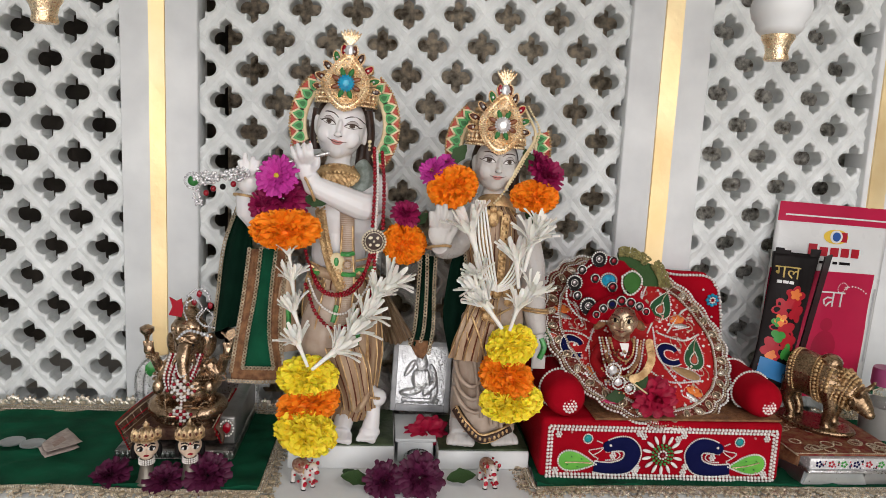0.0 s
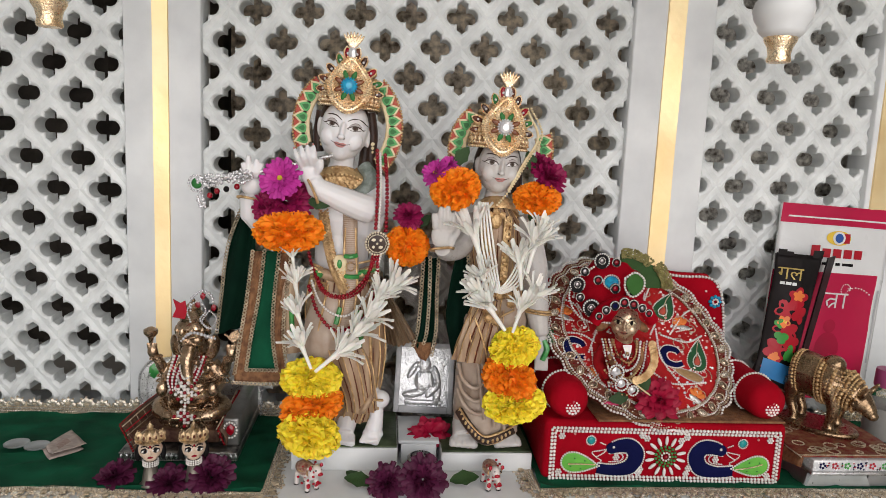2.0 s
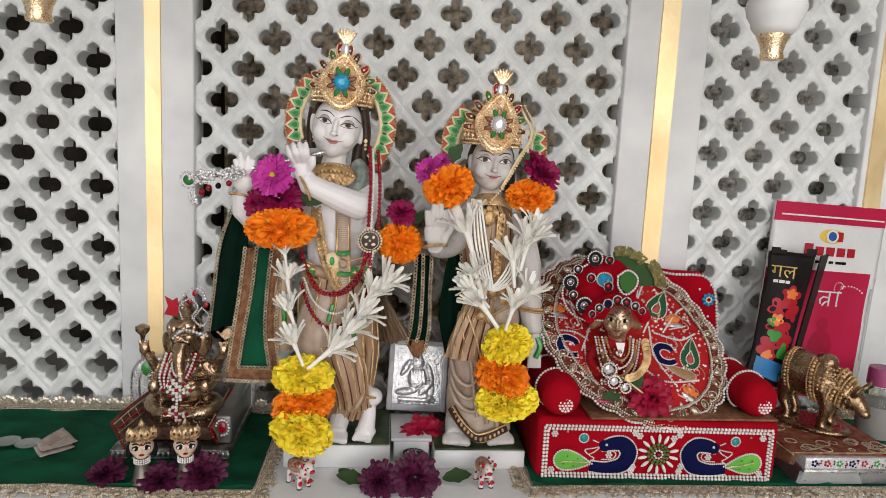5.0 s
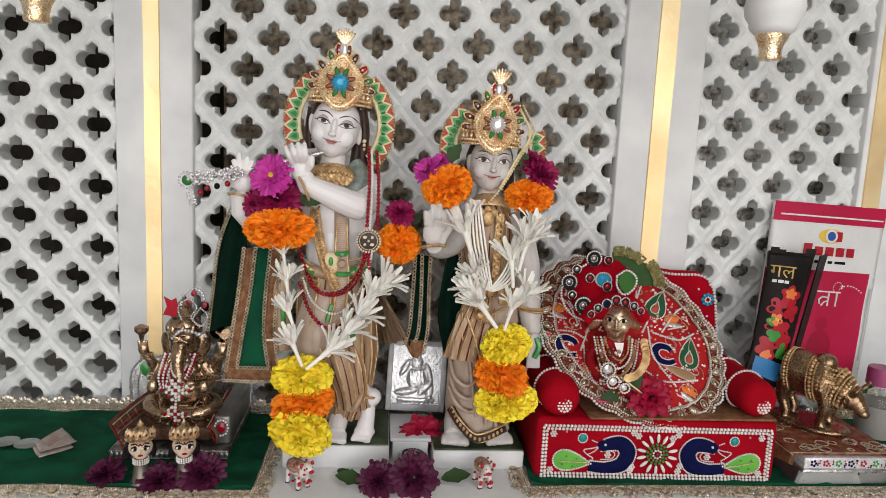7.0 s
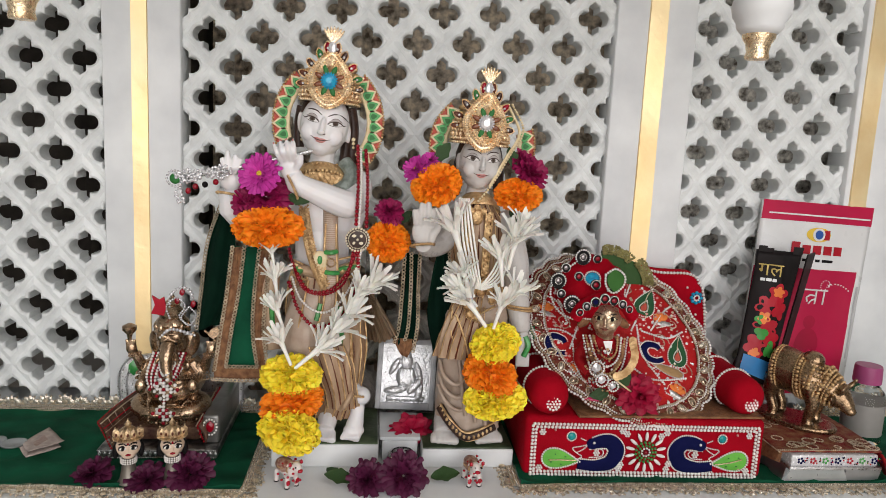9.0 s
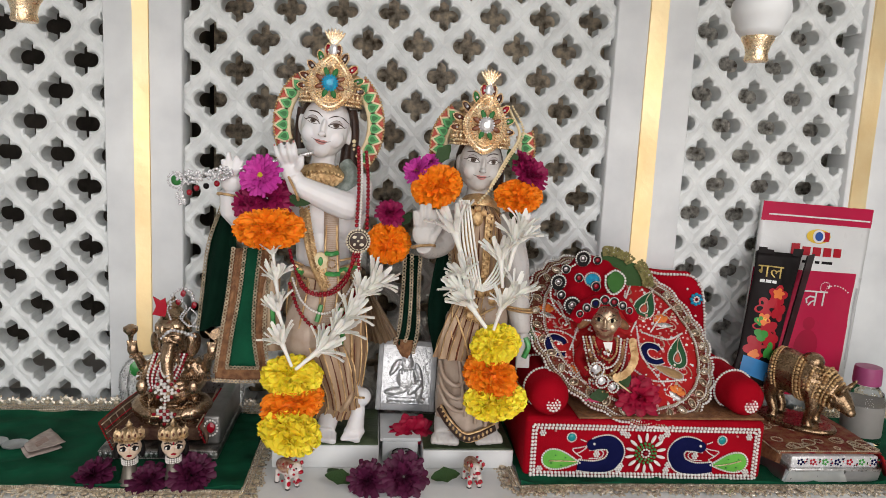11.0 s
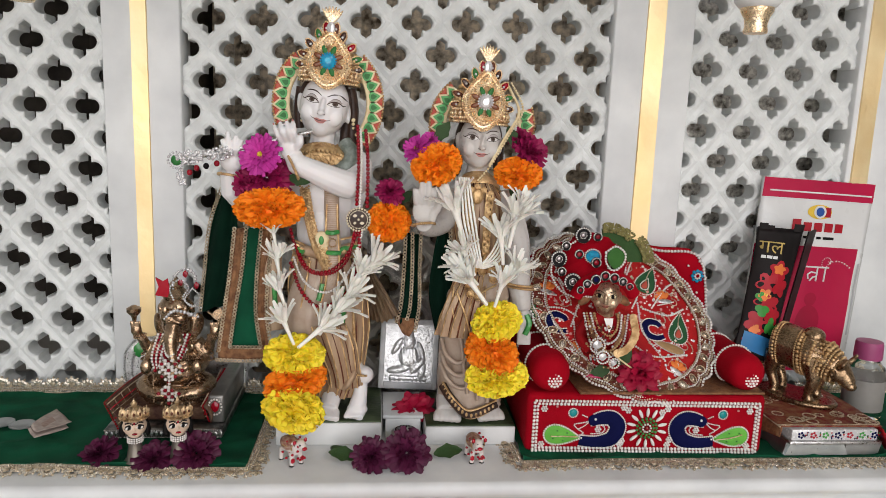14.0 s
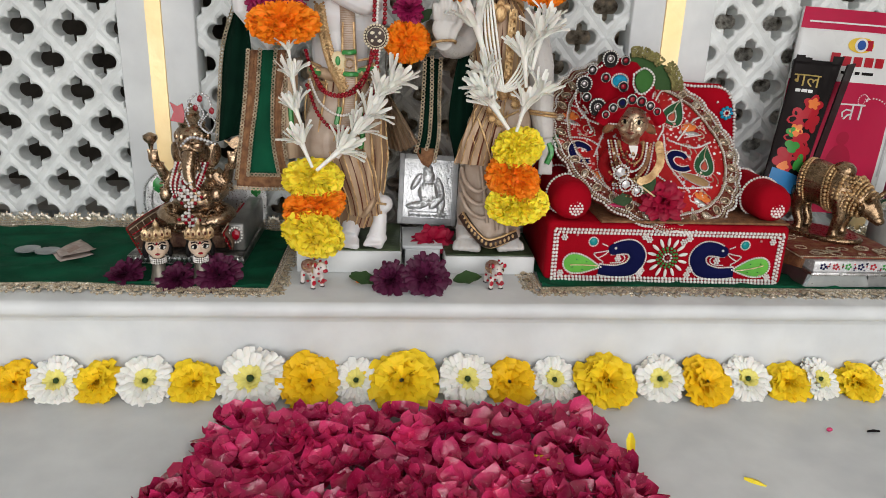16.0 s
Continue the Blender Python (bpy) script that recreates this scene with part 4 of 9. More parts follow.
plate(bm, arc, 0.066, 0.072)
part("back_panel", bm, SILVER, ob, "embossed silver back panel")
s = Soup()
s.string(curve([(x, 0.064, z) for x, z in arc]), 0.0016)
s.string(curve([(x * 0.88, 0.064, z * 0.9) for x, z in arc]), 0.0012)
for x, z in ((-0.055, 0.055), (0.06, 0.052)):
    s.ball((x, 0.0645, z), 0.007, 1, (1, 0.3, 1.4))
part("beading", s.mesh(), [SILVER, GREEN_ENAMEL], ob)

base = Vector((-0.375, 0.098, 0.03))
body, fine = bmesh.new(), Soup()


def ib(x, y, z):
    return base + Vector((0.9 * x, 0.9 * y, 0.9 * z))


lathe(body, [(0.0, -0.003), (0.036, -0.003), (0.0375, 0.002), (0.034, 0.006), (0.031, 0.007), (0.033, 0.01), (0.03, 0.012), (0.0, 0.012)], base, 30, sy=0.86)
for k in range(22):
    a = 2 * math.pi * k / 22
    egg(body, base + Vector((0.0345 * math.cos(a), 0.03 * math.sin(a), 0.004)), 0.0046, 0.004, 0.0055, (0, 0, math.degrees(a)), 10, 7)
egg(body, ib(0, -0.004, 0.036), 0.026, 0.024, 0.025, seg=18, rings=12)
egg(body, ib(0, 0.002, 0.062), 0.0195, 0.017, 0.018, seg=18, rings=12)
for sx in (-1, 1):
    tube(body, curve([ib(sx * 0.016, 0, 0.022), ib(sx * 0.036, -0.01, 0.02), ib(sx * 0.026, -0.03, 0.016), ib(-sx * 0.008, -0.033, 0.015)], 4), [0.0105, 0.011, 0.0108, 0.0104, 0.01, 0.0096, 0.0092, 0.0088, 0.0084, 0.008, 0.0076, 0.0072, 0.0065], 12)
    egg(body, ib(-sx * 0.012, -0.038, 0.0155), 0.009, 0.005, 0.004, (0, 0, 0), 10, 7)
    tube(body, curve([ib(sx * 0.021, 0.0, 0.068), ib(sx * 0.032, -0.006, 0.05), ib(sx * 0.03, -0.028, 0.044)], 4), [0.0075, 0.0075, 0.007, 0.0068, 0.0066, 0.0062, 0.0058, 0.0054, 0.005], 10)
    egg(body, ib(sx * 0.029, -0.033, 0.048), 0.006, 0.004, 0.0085)
    tube(body, curve([ib(sx * 0.021, 0.003, 0.069), ib(sx * 0.034, 0.0, 0.06), ib(sx * 0.04, -0.006, 0.074), ib(sx * 0.045, -0.008, 0.082)], 4), [0.0075, 0.0072, 0.007, 0.0066, 0.0062, 0.006, 0.0058, 0.0055, 0.0052, 0.005, 0.0048, 0.0046, 0.0045], 10)
    egg(body, ib(sx * 0.046, -0.009, 0.086), 0.006, 0.0045, 0.0065)
    for f in (-1, 0, 1):
        tube(body, [ib(sx * 0.046 + 0.0035 * f, -0.01, 0.088), ib(sx * 0.046 + 0.005 * f, -0.012, 0.098)], [0.0021, 0.0016], 7)
    egg(body, ib(sx * 0.0205, 0.0, 0.09), 0.0095, 0.003, 0.0145, (0, sx * 16, sx * 30), 16, 10)
    for z, r in ((0.052, 0.0085), (0.058, 0.008)):
        fine.ring(ib(sx * 0.0335, -0.005, z), r, 0.0012, normal=(0.3 * sx, 0, 1))
    for z in (0.077, 0.08):
        fine.ring(ib(sx * 0.043, -0.007, z), 0.006, 0.0011, normal=(0, 0, 1))
    fine.ring(ib(sx * 0.022, -0.031, 0.017), 0.011, 0.0013, normal=(1, -0.4 * sx, 0))
    tube(body, [ib(sx * 0.008, -0.022, 0.084), ib(sx * 0.012, -0.029, 0.077), ib(sx * 0.012, -0.033, 0.074)], [0.003, 0.0022, 0.001], 8)
egg(body, ib(0, -0.006, 0.094), 0.0155, 0.0165, 0.0165, seg=18, rings=12)
for sx in (-1, 1):
    egg(body, ib(sx * 0.007, -0.014, 0.104), 0.0085, 0.0085, 0.008)
    fine.ball(ib(sx * 0.0085, -0.0225, 0.0965), 0.0017, 1)
tube(body, curve([ib(0, -0.021, 0.096), ib(0, -0.03, 0.082), ib(0.001, -0.033, 0.066), ib(0.005, -0.036, 0.053), ib(0.014, -0.036, 0.047), ib(0.02, -0.035, 0.052)], 4), [0.0082 - 0.00027 * i for i in range(21)], 12)
for k in range(12):
    z = 0.088 - 0.0032 * k
    fine.ring(ib(0.0005, -0.0315 + 0.002 * abs(k - 6) * 0.4, z), 0.0078 - 0.0002 * k, 0.0008, 12, normal=(0, -0.35, 1))
body = fuse(body, 0.0012, 2)
crown = lathe(bmesh.new(), [(0.0165, 0.0), (0.019, 0.002), (0.0175, 0.005), (0.0155, 0.007), (0.0175, 0.01), (0.016, 0.014), (0.013, 0.017), (0.0145, 0.021), (0.011, 0.025), (0.0075, 0.029), (0.009, 0.032), (0.004, 0.036), (0.0015, 0.041)], ib(0, -0.005, 0.106), 22)
for k in range(9):
    a = 2 * math.pi * k / 9
    egg(crown, ib(0.0175 * math.cos(a), -0.005 + 0.0175 * math.sin(a), 0.114), 0.0035, 0.0035, 0.006, seg=8, rings=6)
for k in range(3):
    tube(crown, curve([ib(0.046 + 0.003 * k, -0.01, 0.092), ib(0.051, -0.01, 0.1 + 0.005 * k), ib(0.049 + 0.011 * (k - 1), -0.01, 0.11)]), 0.0015, 6)
crown = joined((crown, None), (plate(bmesh.new(), [(ib(x, 0, 0).x, ib(0, 0, z).z) for x, z in ((0.048, 0.1), (0.056, 0.106), (0.054, 0.116), (0.046, 0.112), (0.042, 0.105))], 0.087, 0.09), None))
lathe(crown, [(0.0015, -0.008), (0.003, 0.0), (0.0075, 0.005), (0.0075, 0.009), (0.002, 0.012)], ib(-0.047, -0.012, 0.104), 12)
for r, z, q in ((0.0255, 0.05, 0.0013), (0.024, 0.054, 0.0011), (0.0265, 0.032, 0.0016), (0.02, 0.072, 0.0013), (0.0185, 0.075, 0.0011)):
    fine.ring(ib(0, -0.002, z), r, q, normal=(0, 0.2, 1), sz=0.85)
for r, z in ((0.034, 0.0125), (0.03, 0.014)):
    fine.ring(base + Vector((0, 0, z - 0.001)), r, 0.0014, normal=(0, 0, 1), sz=0.86)
idol = joined((body, 0), (crown, 0), (fine.mesh(), None))
tagged(part("elephant_headed_idol", idol, [BRONZE, DARK]), "dark bronze seated elephant-headed idol with raised arms", "statue")

# its bead necklace, pendants and aigrette
s = Soup()
for k, off in enumerate((-0.019, -0.0162, -0.0134, -0.0106, -0.0078, 0.0065, 0.0093, 0.0121, 0.0149, 0.0177)):
    top, mid, low = ib(off, -0.016, 0.083), ib(off * 0.92 - 0.004, -0.034, 0.062), ib(off * 0.5 - 0.008, -0.037, 0.046)
    s.string(curve([top, mid, low]), 0.0017, slot=1 if k % 2 else 0)
for k, (dz, w) in enumerate(((0.0, 0.012), (-0.006, 0.014), (-0.012, 0.016))):
    s.string(curve([ib(-w, -0.022, 0.08 + dz), ib(-0.5 * w, -0.034, 0.068 + dz), ib(0.0, -0.042, 0.064 + dz), ib(0.5 * w, -0.034, 0.068 + dz), ib(w, -0.022, 0.08 + dz)]), 0.0016, slot=k % 2)
for c, n in ((Vector((-0.3730, 0.0520, 0.0760)), 3), (Vector((-0.3710, 0.0430, 0.0540)), 2)):
    for i in range(-n, n + 1):
        for j in range(-n, n + 1):
            if abs(i) + abs(j) <= n + 1 and (i + j) % 3:
                s.ball(c + Vector((0.0034 * i, 0.0004 * (i * i), 0.0034 * j)), 0.0021, 0)
    for i, j in ((n + 1, 0), (-n - 1, 0), (0, -n - 1), (0, 0), (n - 1, n - 1), (1 - n, n - 1), (n - 1, 1 - n), (1 - n, 1 - n)):
        s.ball(c + Vector((0.0034 * i, -0.0005, 0.0034 * j)), 0.0022, 1)
s.string([(-0.3720, 0.0500, 0.0690), (-0.3710, 0.0440, 0.0590)], 0.0017)
tagged(part("bead_necklace", s.mesh(), [PEARL, RUBY]), "white and red bead necklace on a bronze idol", "necklace")
ob = thing("turban_ornament", (0, 0, 0), "rhinestone turban ornament with a red leaf", "ornament")
s = Soup()
for r, z in ((0.0155, 0.0), (0.0155, 0.003), (0.0145, 0.006)):
    s.ring(base + Vector((0, -0.006, 0.094 + z)), r, 0.0016, normal=(0, 0.25, 1), sz=0.85)
c0 = [(-0.3720, 0.0720, 0.1460), (-0.3750, 0.0710, 0.1590), (-0.3640, 0.0710, 0.1680), (-0.3560, 0.0710, 0.1590), (-0.3620, 0.0710, 0.1490), (-0.3550, 0.0710, 0.1410), (-0.3430, 0.0710, 0.1380)]
s.string(curve(c0), 0.0013)
s.string(curve([(-0.3720, 0.0720, 0.1580), (-0.3710, 0.0720, 0.1700), (-0.3610, 0.0720, 0.1790), (-0.3510, 0.0720, 0.1750), (-0.3480, 0.0720, 0.1620)]), 0.0017, jitter=0.6)
s.string(curve([(-0.3520, 0.0710, 0.1590), (-0.3450, 0.0710, 0.1500), (-0.3520, 0.0710, 0.1390), (-0.3600, 0.0710, 0.1470), (-0.3520, 0.0710, 0.1590)]), 0.0011)
s.string(curve([(-0.3820, 0.0730, 0.1250), (-0.3720, 0.0710, 0.1340), (-0.3610, 0.0710, 0.1330), (-0.3450, 0.0730, 0.1270)]), 0.0018, jitter=0.5)
for p in ((-0.3640, 0.0710, 0.1650), (-0.3590, 0.0710, 0.1740), (-0.3480, 0.0710, 0.1620)):
    s.ball(p, 0.0034, 1, (0.9, 0.5, 1.2))
part("rhinestone_work", s.mesh(), [DIAMOND, RUBY], ob)
bm = bmesh.new()
lf = [(-0.3770, 0.1490), (-0.3900, 0.1510), (-0.3860, 0.1600), (-0.3890, 0.1700), (-0.3820, 0.1660), (-0.3770, 0.1690), (-0.3750, 0.1580)]
plate(bm, lf, 0.07, 0.072)
part("red_leaf", bm, RED_ENAMEL, ob, "red enamel leaf", flat=True)


# ---- pair of painted goddess heads ----
CROWN_GILT = mat("bright_gilt", (0.78, 0.58, 0.34), 0.3, 0.8, second=(0.16, 0.1, 0.06), scale=220, bump=0.4, bump_scale=700)


def goddess_head(at):
    """One painted doll head with a crown on a small cup."""
    a = Vector(at)
    bm = egg(bmesh.new(), a, 0.0112, 0.0102, 0.0112, seg=22, rings=14)
    egg(bm, a + Vector((0, -0.003, -0.006)), 0.007, 0.0065, 0.006)
    egg(bm, a + Vector((0, -0.0103, -0.0012)), 0.0011, 0.0014, 0.0025, seg=8, rings=6)
    face = smooth(bm)
    hair = egg(bmesh.new(), a + Vector((0, 0.003, 0.0015)), 0.0126, 0.0095, 0.0118, seg=18)
    for sx in (-1, 1):
        egg(hair, a + Vector((sx * 0.0112, 0.001, -0.005)), 0.003, 0.004, 0.0075)
    crown = lathe(bmesh.new(), [(0.0112, 0.0), (0.0132, 0.0006), (0.0134, 0.002), (0.0108, 0.003), (0.0098, 0.0065), (0.0078, 0.0085), (0.0055, 0.0105), (0.0026, 0.012), (0.0033, 0.0145), (0.0012, 0.0165), (0.0006, 0.0195)], a + Vector((0, 0.001, 0.0068)), 22)
    s, gems = Soup(), Soup()
    s.ring(a + Vector((0, 0.001, 0.0085)), 0.0132, 0.0011, normal=(0, 0, 1))
    for k in range(7):
        t = radians(-170 + 26.7 * k)
        h_ = 1 - abs(k - 3) / 6
        q = a + Vector((0.0112 * math.cos(t), 0.001 + 0.0112 * math.sin(t), 0.0122 + 0.0022 * h_))
        s.ball(q, 0.0033, 0, (0.95, 0.45, 1.2 + 0.5 * h_))
        s.ball(q + Vector((0, 0, 0.0045 + 0.0016 * h_)), 0.001)
        gems.ball(q + Vector((0.0012 * math.cos(t), 0.0014 * math.sin(t), 0)), 0.0015, 0, (0.8, 0.6, 1.3))
    s.ball(a + Vector((0, -0.002, 0.0225)), 0.0022, 0, (1, 0.6, 1.8))
    crown = joined((crown, 0), (s.mesh(), 0))
    s, whites = Soup(), Soup()
    for sx in (-1, 1):
        s.ball(a + Vector((sx * 0.0046, -0.0088, 0.001)), 0.0042, 0, (1.1, 0.35, 0.7))
        whites.ball(a + Vector((sx * 0.0046, -0.0095, 0.0008)), 0.0036, 0, (1.05, 0.28, 0.52))
        s.ball(a + Vector((sx * 0.0044, -0.0103, 0.0009)), 0.0018, 0, (1, 0.4, 1))
        s.string(curve([a + Vector((sx * 0.0015, -0.0102, 0.0042)), a + Vector((sx * 0.0045, -0.0094, 0.0058)), a + Vector((sx * 0.0085, -0.0068, 0.0042))]), 0.0009)
    marks = s.mesh()
    s = Soup()
    s.ball(a + Vector((0, -0.0096, -0.0058)), 0.0024, 0, (1.2, 0.4, 0.55))
    s.ball(a + Vector((0, -0.0103, 0.0052)), 0.0011, 0, (1, 0.4, 1.4))
    lips = s.mesh()
    s = Soup()
    for row in range(3):
        s.ring(a + Vector((0, 0, -0.0122 - 0.002 * row)), 0.0068, 0.0011, normal=(0, 0, 1))
    d = a.z - 0.0045
    cup = lathe(bmesh.new(), [(0.0062, -0.0125), (0.0058, -0.018), (0.0085, -d + 0.003), (0.0105, -d + 0.001), (0.0105, -d), (0.0, -d)], a, 20)
    bm = joined((face, 0), (hair, 1), (crown, 2), (marks, 1), (lips, 3), (s.mesh(), 4), (cup, 5), (whites.mesh(), 4), (gems.mesh(), 6))
    bmesh.ops.rotate(bm, verts=bm.verts, cent=a, matrix=Matrix.Rotation(radians(16), 3, "Z"))
    ob = part("goddess_head", bm, [mat("ivory_doll_paint", (0.72, 0.56, 0.42), 0.4), DARK, CROWN_GILT, RUBY, PEARL, mat("tarnished_cup", (0.2, 0.18, 0.15), 0.4, 0.6), BROWN_PAINT])
    return tagged(ob, "small ivory painted doll head with a gilt crown", "figurine", "goddess heads")


for at in ((-0.3900, -0.0040, 0.0410), (-0.3500, -0.0020, 0.0420)):
    goddess_head(at)


# ---- the two standing marble statues ----
ROBE = mat("tan_gilded_robe_paint", (0.47, 0.34, 0.22), 0.34, 0.1, second=(0.28, 0.17, 0.1), scale=120, bump=0.3, bump_scale=260, stretch=(1, 1, 0.08))
PALE_ROBE = mat("beige_robe_paint", (0.5, 0.4, 0.32), 0.34, second=(0.38, 0.28, 0.21), scale=60, bump=0.15, bump_scale=260)
HAIR = mat("dark_brown_hair_paint", (0.06, 0.032, 0.022), 0.4, second=(0.022, 0.012, 0.009), scale=120)
SLAB = mat("mossy_marble_slab", (0.07, 0.1, 0.05), 0.45, second=(0.02, 0.032, 0.014), scale=45, bump=0.3)
SNAKE = mat("grey_green_scaly_paint", (0.26, 0.3, 0.27), 0.45, second=(0.12, 0.15, 0.13), scale=200, bump=0.5, bump_scale=900)
STATUE_MATS = [MARBLE_STATUE, ROBE, DARK, GOLD_PAINT, GREEN_ENAMEL, PINK_PAINT, SLAB, SNAKE, CREAM, HAIR, PALE_ROBE, BROWN_PAINT, MARBLE, mat("mauve_grey_lid_paint", (0.44, 0.4, 0.385), 0.4), mat("eye_white_paint", (0.8, 0.79, 0.77), 0.25), mat("grey_brown_iris_paint", (0.12, 0.1, 0.085), 0.25)]


def pleated(rings, n=48, folds=13, amp=0.07, phase=0.0):
    """A pleated garment skin through (centre, half width, half depth) rings."""
    bm = bmesh.new()
    out = []
    for i, (c, rx, ry) in enumerate(rings):
        c = Vector(c)
        ring = []
        for k in range(n):
            a = 2 * math.pi * k / n
            w = 1 + amp * math.sin(folds * a + phase + 0.25 * i) + 0.35 * amp * math.sin(2.3 * folds * a)
            ring.append(c + Vector((rx * w * math.cos(a), ry * w * math.sin(a), 0)))
        out.append(ring)
    loft(bm, out)
    return bm


def pleat_lines(rings, folds, amp, gold=0.0009, dark=0.0008, phase=0.0):
    """Gilt lines on a pleated garment's ridges; brown crease lines give stripes and painted-in shade."""
    ridge, crease = bmesh.new(), bmesh.new()
    for f in range(folds):
        for bm, r, turn, lift in ((ridge, gold, 0.25, 1.0), (crease, dark, 0.75, 1.0)):
            line = []
            for i, (c, rx, ry) in enumerate(rings):
                a = (2 * math.pi * (f + turn) - phase - 0.25 * i) / folds
                w = 1 + amp * math.sin(folds * a + phase + 0.25 * i) + 0.35 * amp * math.sin(2.3 * folds * a) + 0.003
                line.append(Vector(c) + Vector((rx * w * math.cos(a), ry * w * math.sin(a), 0)))
            if min(p.y for p in line) < Vector(rings[0][0]).y + 0.004:
                tube(bm, line, r, 5)
    return ridge, crease


def rungs(stations, steps=5):
    """Fill in rings between the given ones."""
    cs = curve([s[0] for s in stations], steps)
    out = []
    for i, c in enumerate(cs):
        k = min(i // steps, len(stations) - 2)
        t = (i - k * steps) / steps
        out.append((c, *(stations[k][j] * (1 - t) + stations[k + 1][j] * t for j in (1, 2))))
    return out


def strings(lines, r, seg=6):
    bm = bmesh.new()
    for pts in lines:
        tube(bm, curve(pts), r, seg)
    return bm


def face_marks(flesh, c, w, tilt, open_eyes=1.0):
    """Painted brows, lids, eyes and lips laid on the skin of a head at c of half width w."""
    m = Matrix.Translation(c) @ Matrix.Rotation(radians(tilt), 4, "Y")
    ahead = m.to_3x3() @ Vector((0, 1, 0))
    tree = BVHTree.FromBMesh(flesh)
    dark, lips, shade, white, iris = (bmesh.new() for _ in range(5))

    def on(u, v, out=0.0002):
        start = m @ Vector((u * w, -2.2 * w, v * w))
        hit = tree.ray_cast(start, ahead, 3.0 * w)[0]
        return (hit if hit else start + ahead * 1.4 * w) - ahead * out

    def spot(bm, outline, out, rise=0.0):
        cu, cv = (sum(p[i] for p in outline) / len(outline) for i in (0, 1))
        mid = bm.verts.new(on(cu, cv, out + rise))
        rows = [[bm.verts.new(on(cu + (u - cu) * f, cv + (v - cv) * f, out + rise * (1 - f * f))) for u, v in outline] for f in (0.35, 0.7, 1.0)]
        n = len(outline)
        for k in range(n):
            bm.faces.new((mid, rows[0][k], rows[0][(k + 1) % n]))
            for a, b in zip(rows, rows[1:]):
                bm.faces.new((a[k], b[k], b[(k + 1) % n], a[(k + 1) % n]))

    def stroke(bm, pts, r, out=0.0002, taper=True):
        line = curve([on(u, v, out) for u, v in pts], 5)
        n = len(line) - 1
        tube(bm, line, [w * r * (0.3 + 0.7 * math.sin(math.pi * (0.08 + 0.84 * i / n))) if taper else w * r for i in range(n + 1)], 6)

    ts = [k / 10 for k in range(11)]
    for sx in (-1, 1):
        base = [(sx * (0.16 + 0.62 * t), 0.07 + 0.07 * t) for t in ts]
        arch = [math.sin(math.pi * t) for t in ts]
        upper = [(u, v + 0.14 * open_eyes * a**0.8) for (u, v), a in zip(base, arch)]
        lower = [(u, v - 0.07 * a) for (u, v), a in zip(base, arch)]
        crease = [(u, v + (0.14 * open_eyes + 0.13) * a**0.7) for (u, v), a in zip(base, arch)]
        spot(white, upper + lower[-2:0:-1], 0.00015)
        spot(shade, crease + upper[-2:0:-1], 0.0001)
        eu, ev = base[5][0], base[5][1] + 0.04 * open_eyes
        spot(iris, [(eu + 0.115 * math.cos(a), ev + 0.1 * open_eyes * math.sin(a)) for a in (2 * math.pi * k / 14 for k in range(14))], 0.00032)
        spot(dark, [(eu + 0.05 * math.cos(a), ev + 0.05 * math.sin(a)) for a in (2 * math.pi * k / 10 for k in range(10))], 0.00045)
        stroke(dark, upper[::2] + [(sx * 0.86, 0.17)], 0.026, 0.0003)
        stroke(dark, lower[::2], 0.012, 0.0002)
        stroke(dark, crease[1:10:2], 0.009, 0.0001)
        stroke(dark, [(sx * 0.12, 0.36), (sx * 0.36, 0.5), (sx * 0.66, 0.5), (sx * 0.95, 0.34)], 0.026, 0.0001)
        stroke(dark, [(sx * 0.1, -0.36), (sx * 0.15, -0.345)], 0.02, 0.0001, False)
    spot(lips, [(-0.3, -0.555), (-0.12, -0.52), (0, -0.545), (0.12, -0.52), (0.3, -0.555), (0.12, -0.61), (0, -0.62), (-0.12, -0.61)], 0.0001, 0.0006)
    spot(lips, [(-0.24, -0.595), (0, -0.63), (0.24, -0.595), (0.13, -0.7), (0, -0.725), (-0.13, -0.7)], 0.0001, 0.0009)
    stroke(dark, [(-0.4, -0.51), (-0.22, -0.58), (0, -0.615), (0.22, -0.58), (0.4, -0.51)], 0.013, 0.0005)
    return dark, lips, shade, white, iris


def head_form(bm, c, w, tilt):
    """Cheeks, chin, brow and nose of a smooth oval head."""
    m = Matrix.Translation(c) @ Matrix.Rotation(radians(tilt), 4, "Y")
    egg(bm, m @ Vector((0, 0, 0)), w, w * 1.05, w * 1.28, (0, tilt, 0), 22, 16)
    egg(bm, m @ Vector((0, -0.25 * w, -0.8 * w)), 0.5 * w, 0.55 * w, 0.48 * w, (0, tilt, 0))
    for sx in (-1, 1):
        egg(bm, m @ Vector((sx * 0.45 * w, -0.6 * w, -0.35 * w)), 0.42 * w, 0.34 * w, 0.42 * w)
    egg(bm, m @ Vector((0, -1.0 * w, -0.06 * w)), 0.12 * w, 0.2 * w, 0.38 * w, (16, tilt, 0), 10, 8)
    egg(bm, m @ Vector((0, -1.16 * w, -0.3 * w)), 0.16 * w, 0.15 * w, 0.11 * w, seg=10, rings=8)
    for sx in (-1, 1):
        egg(bm, m @ Vector((sx * 1.0 * w, 0.1 * w, -0.1 * w)), 0.12 * w, 0.22 * w, 0.42 * w, (0, 0, 0), 10, 8)


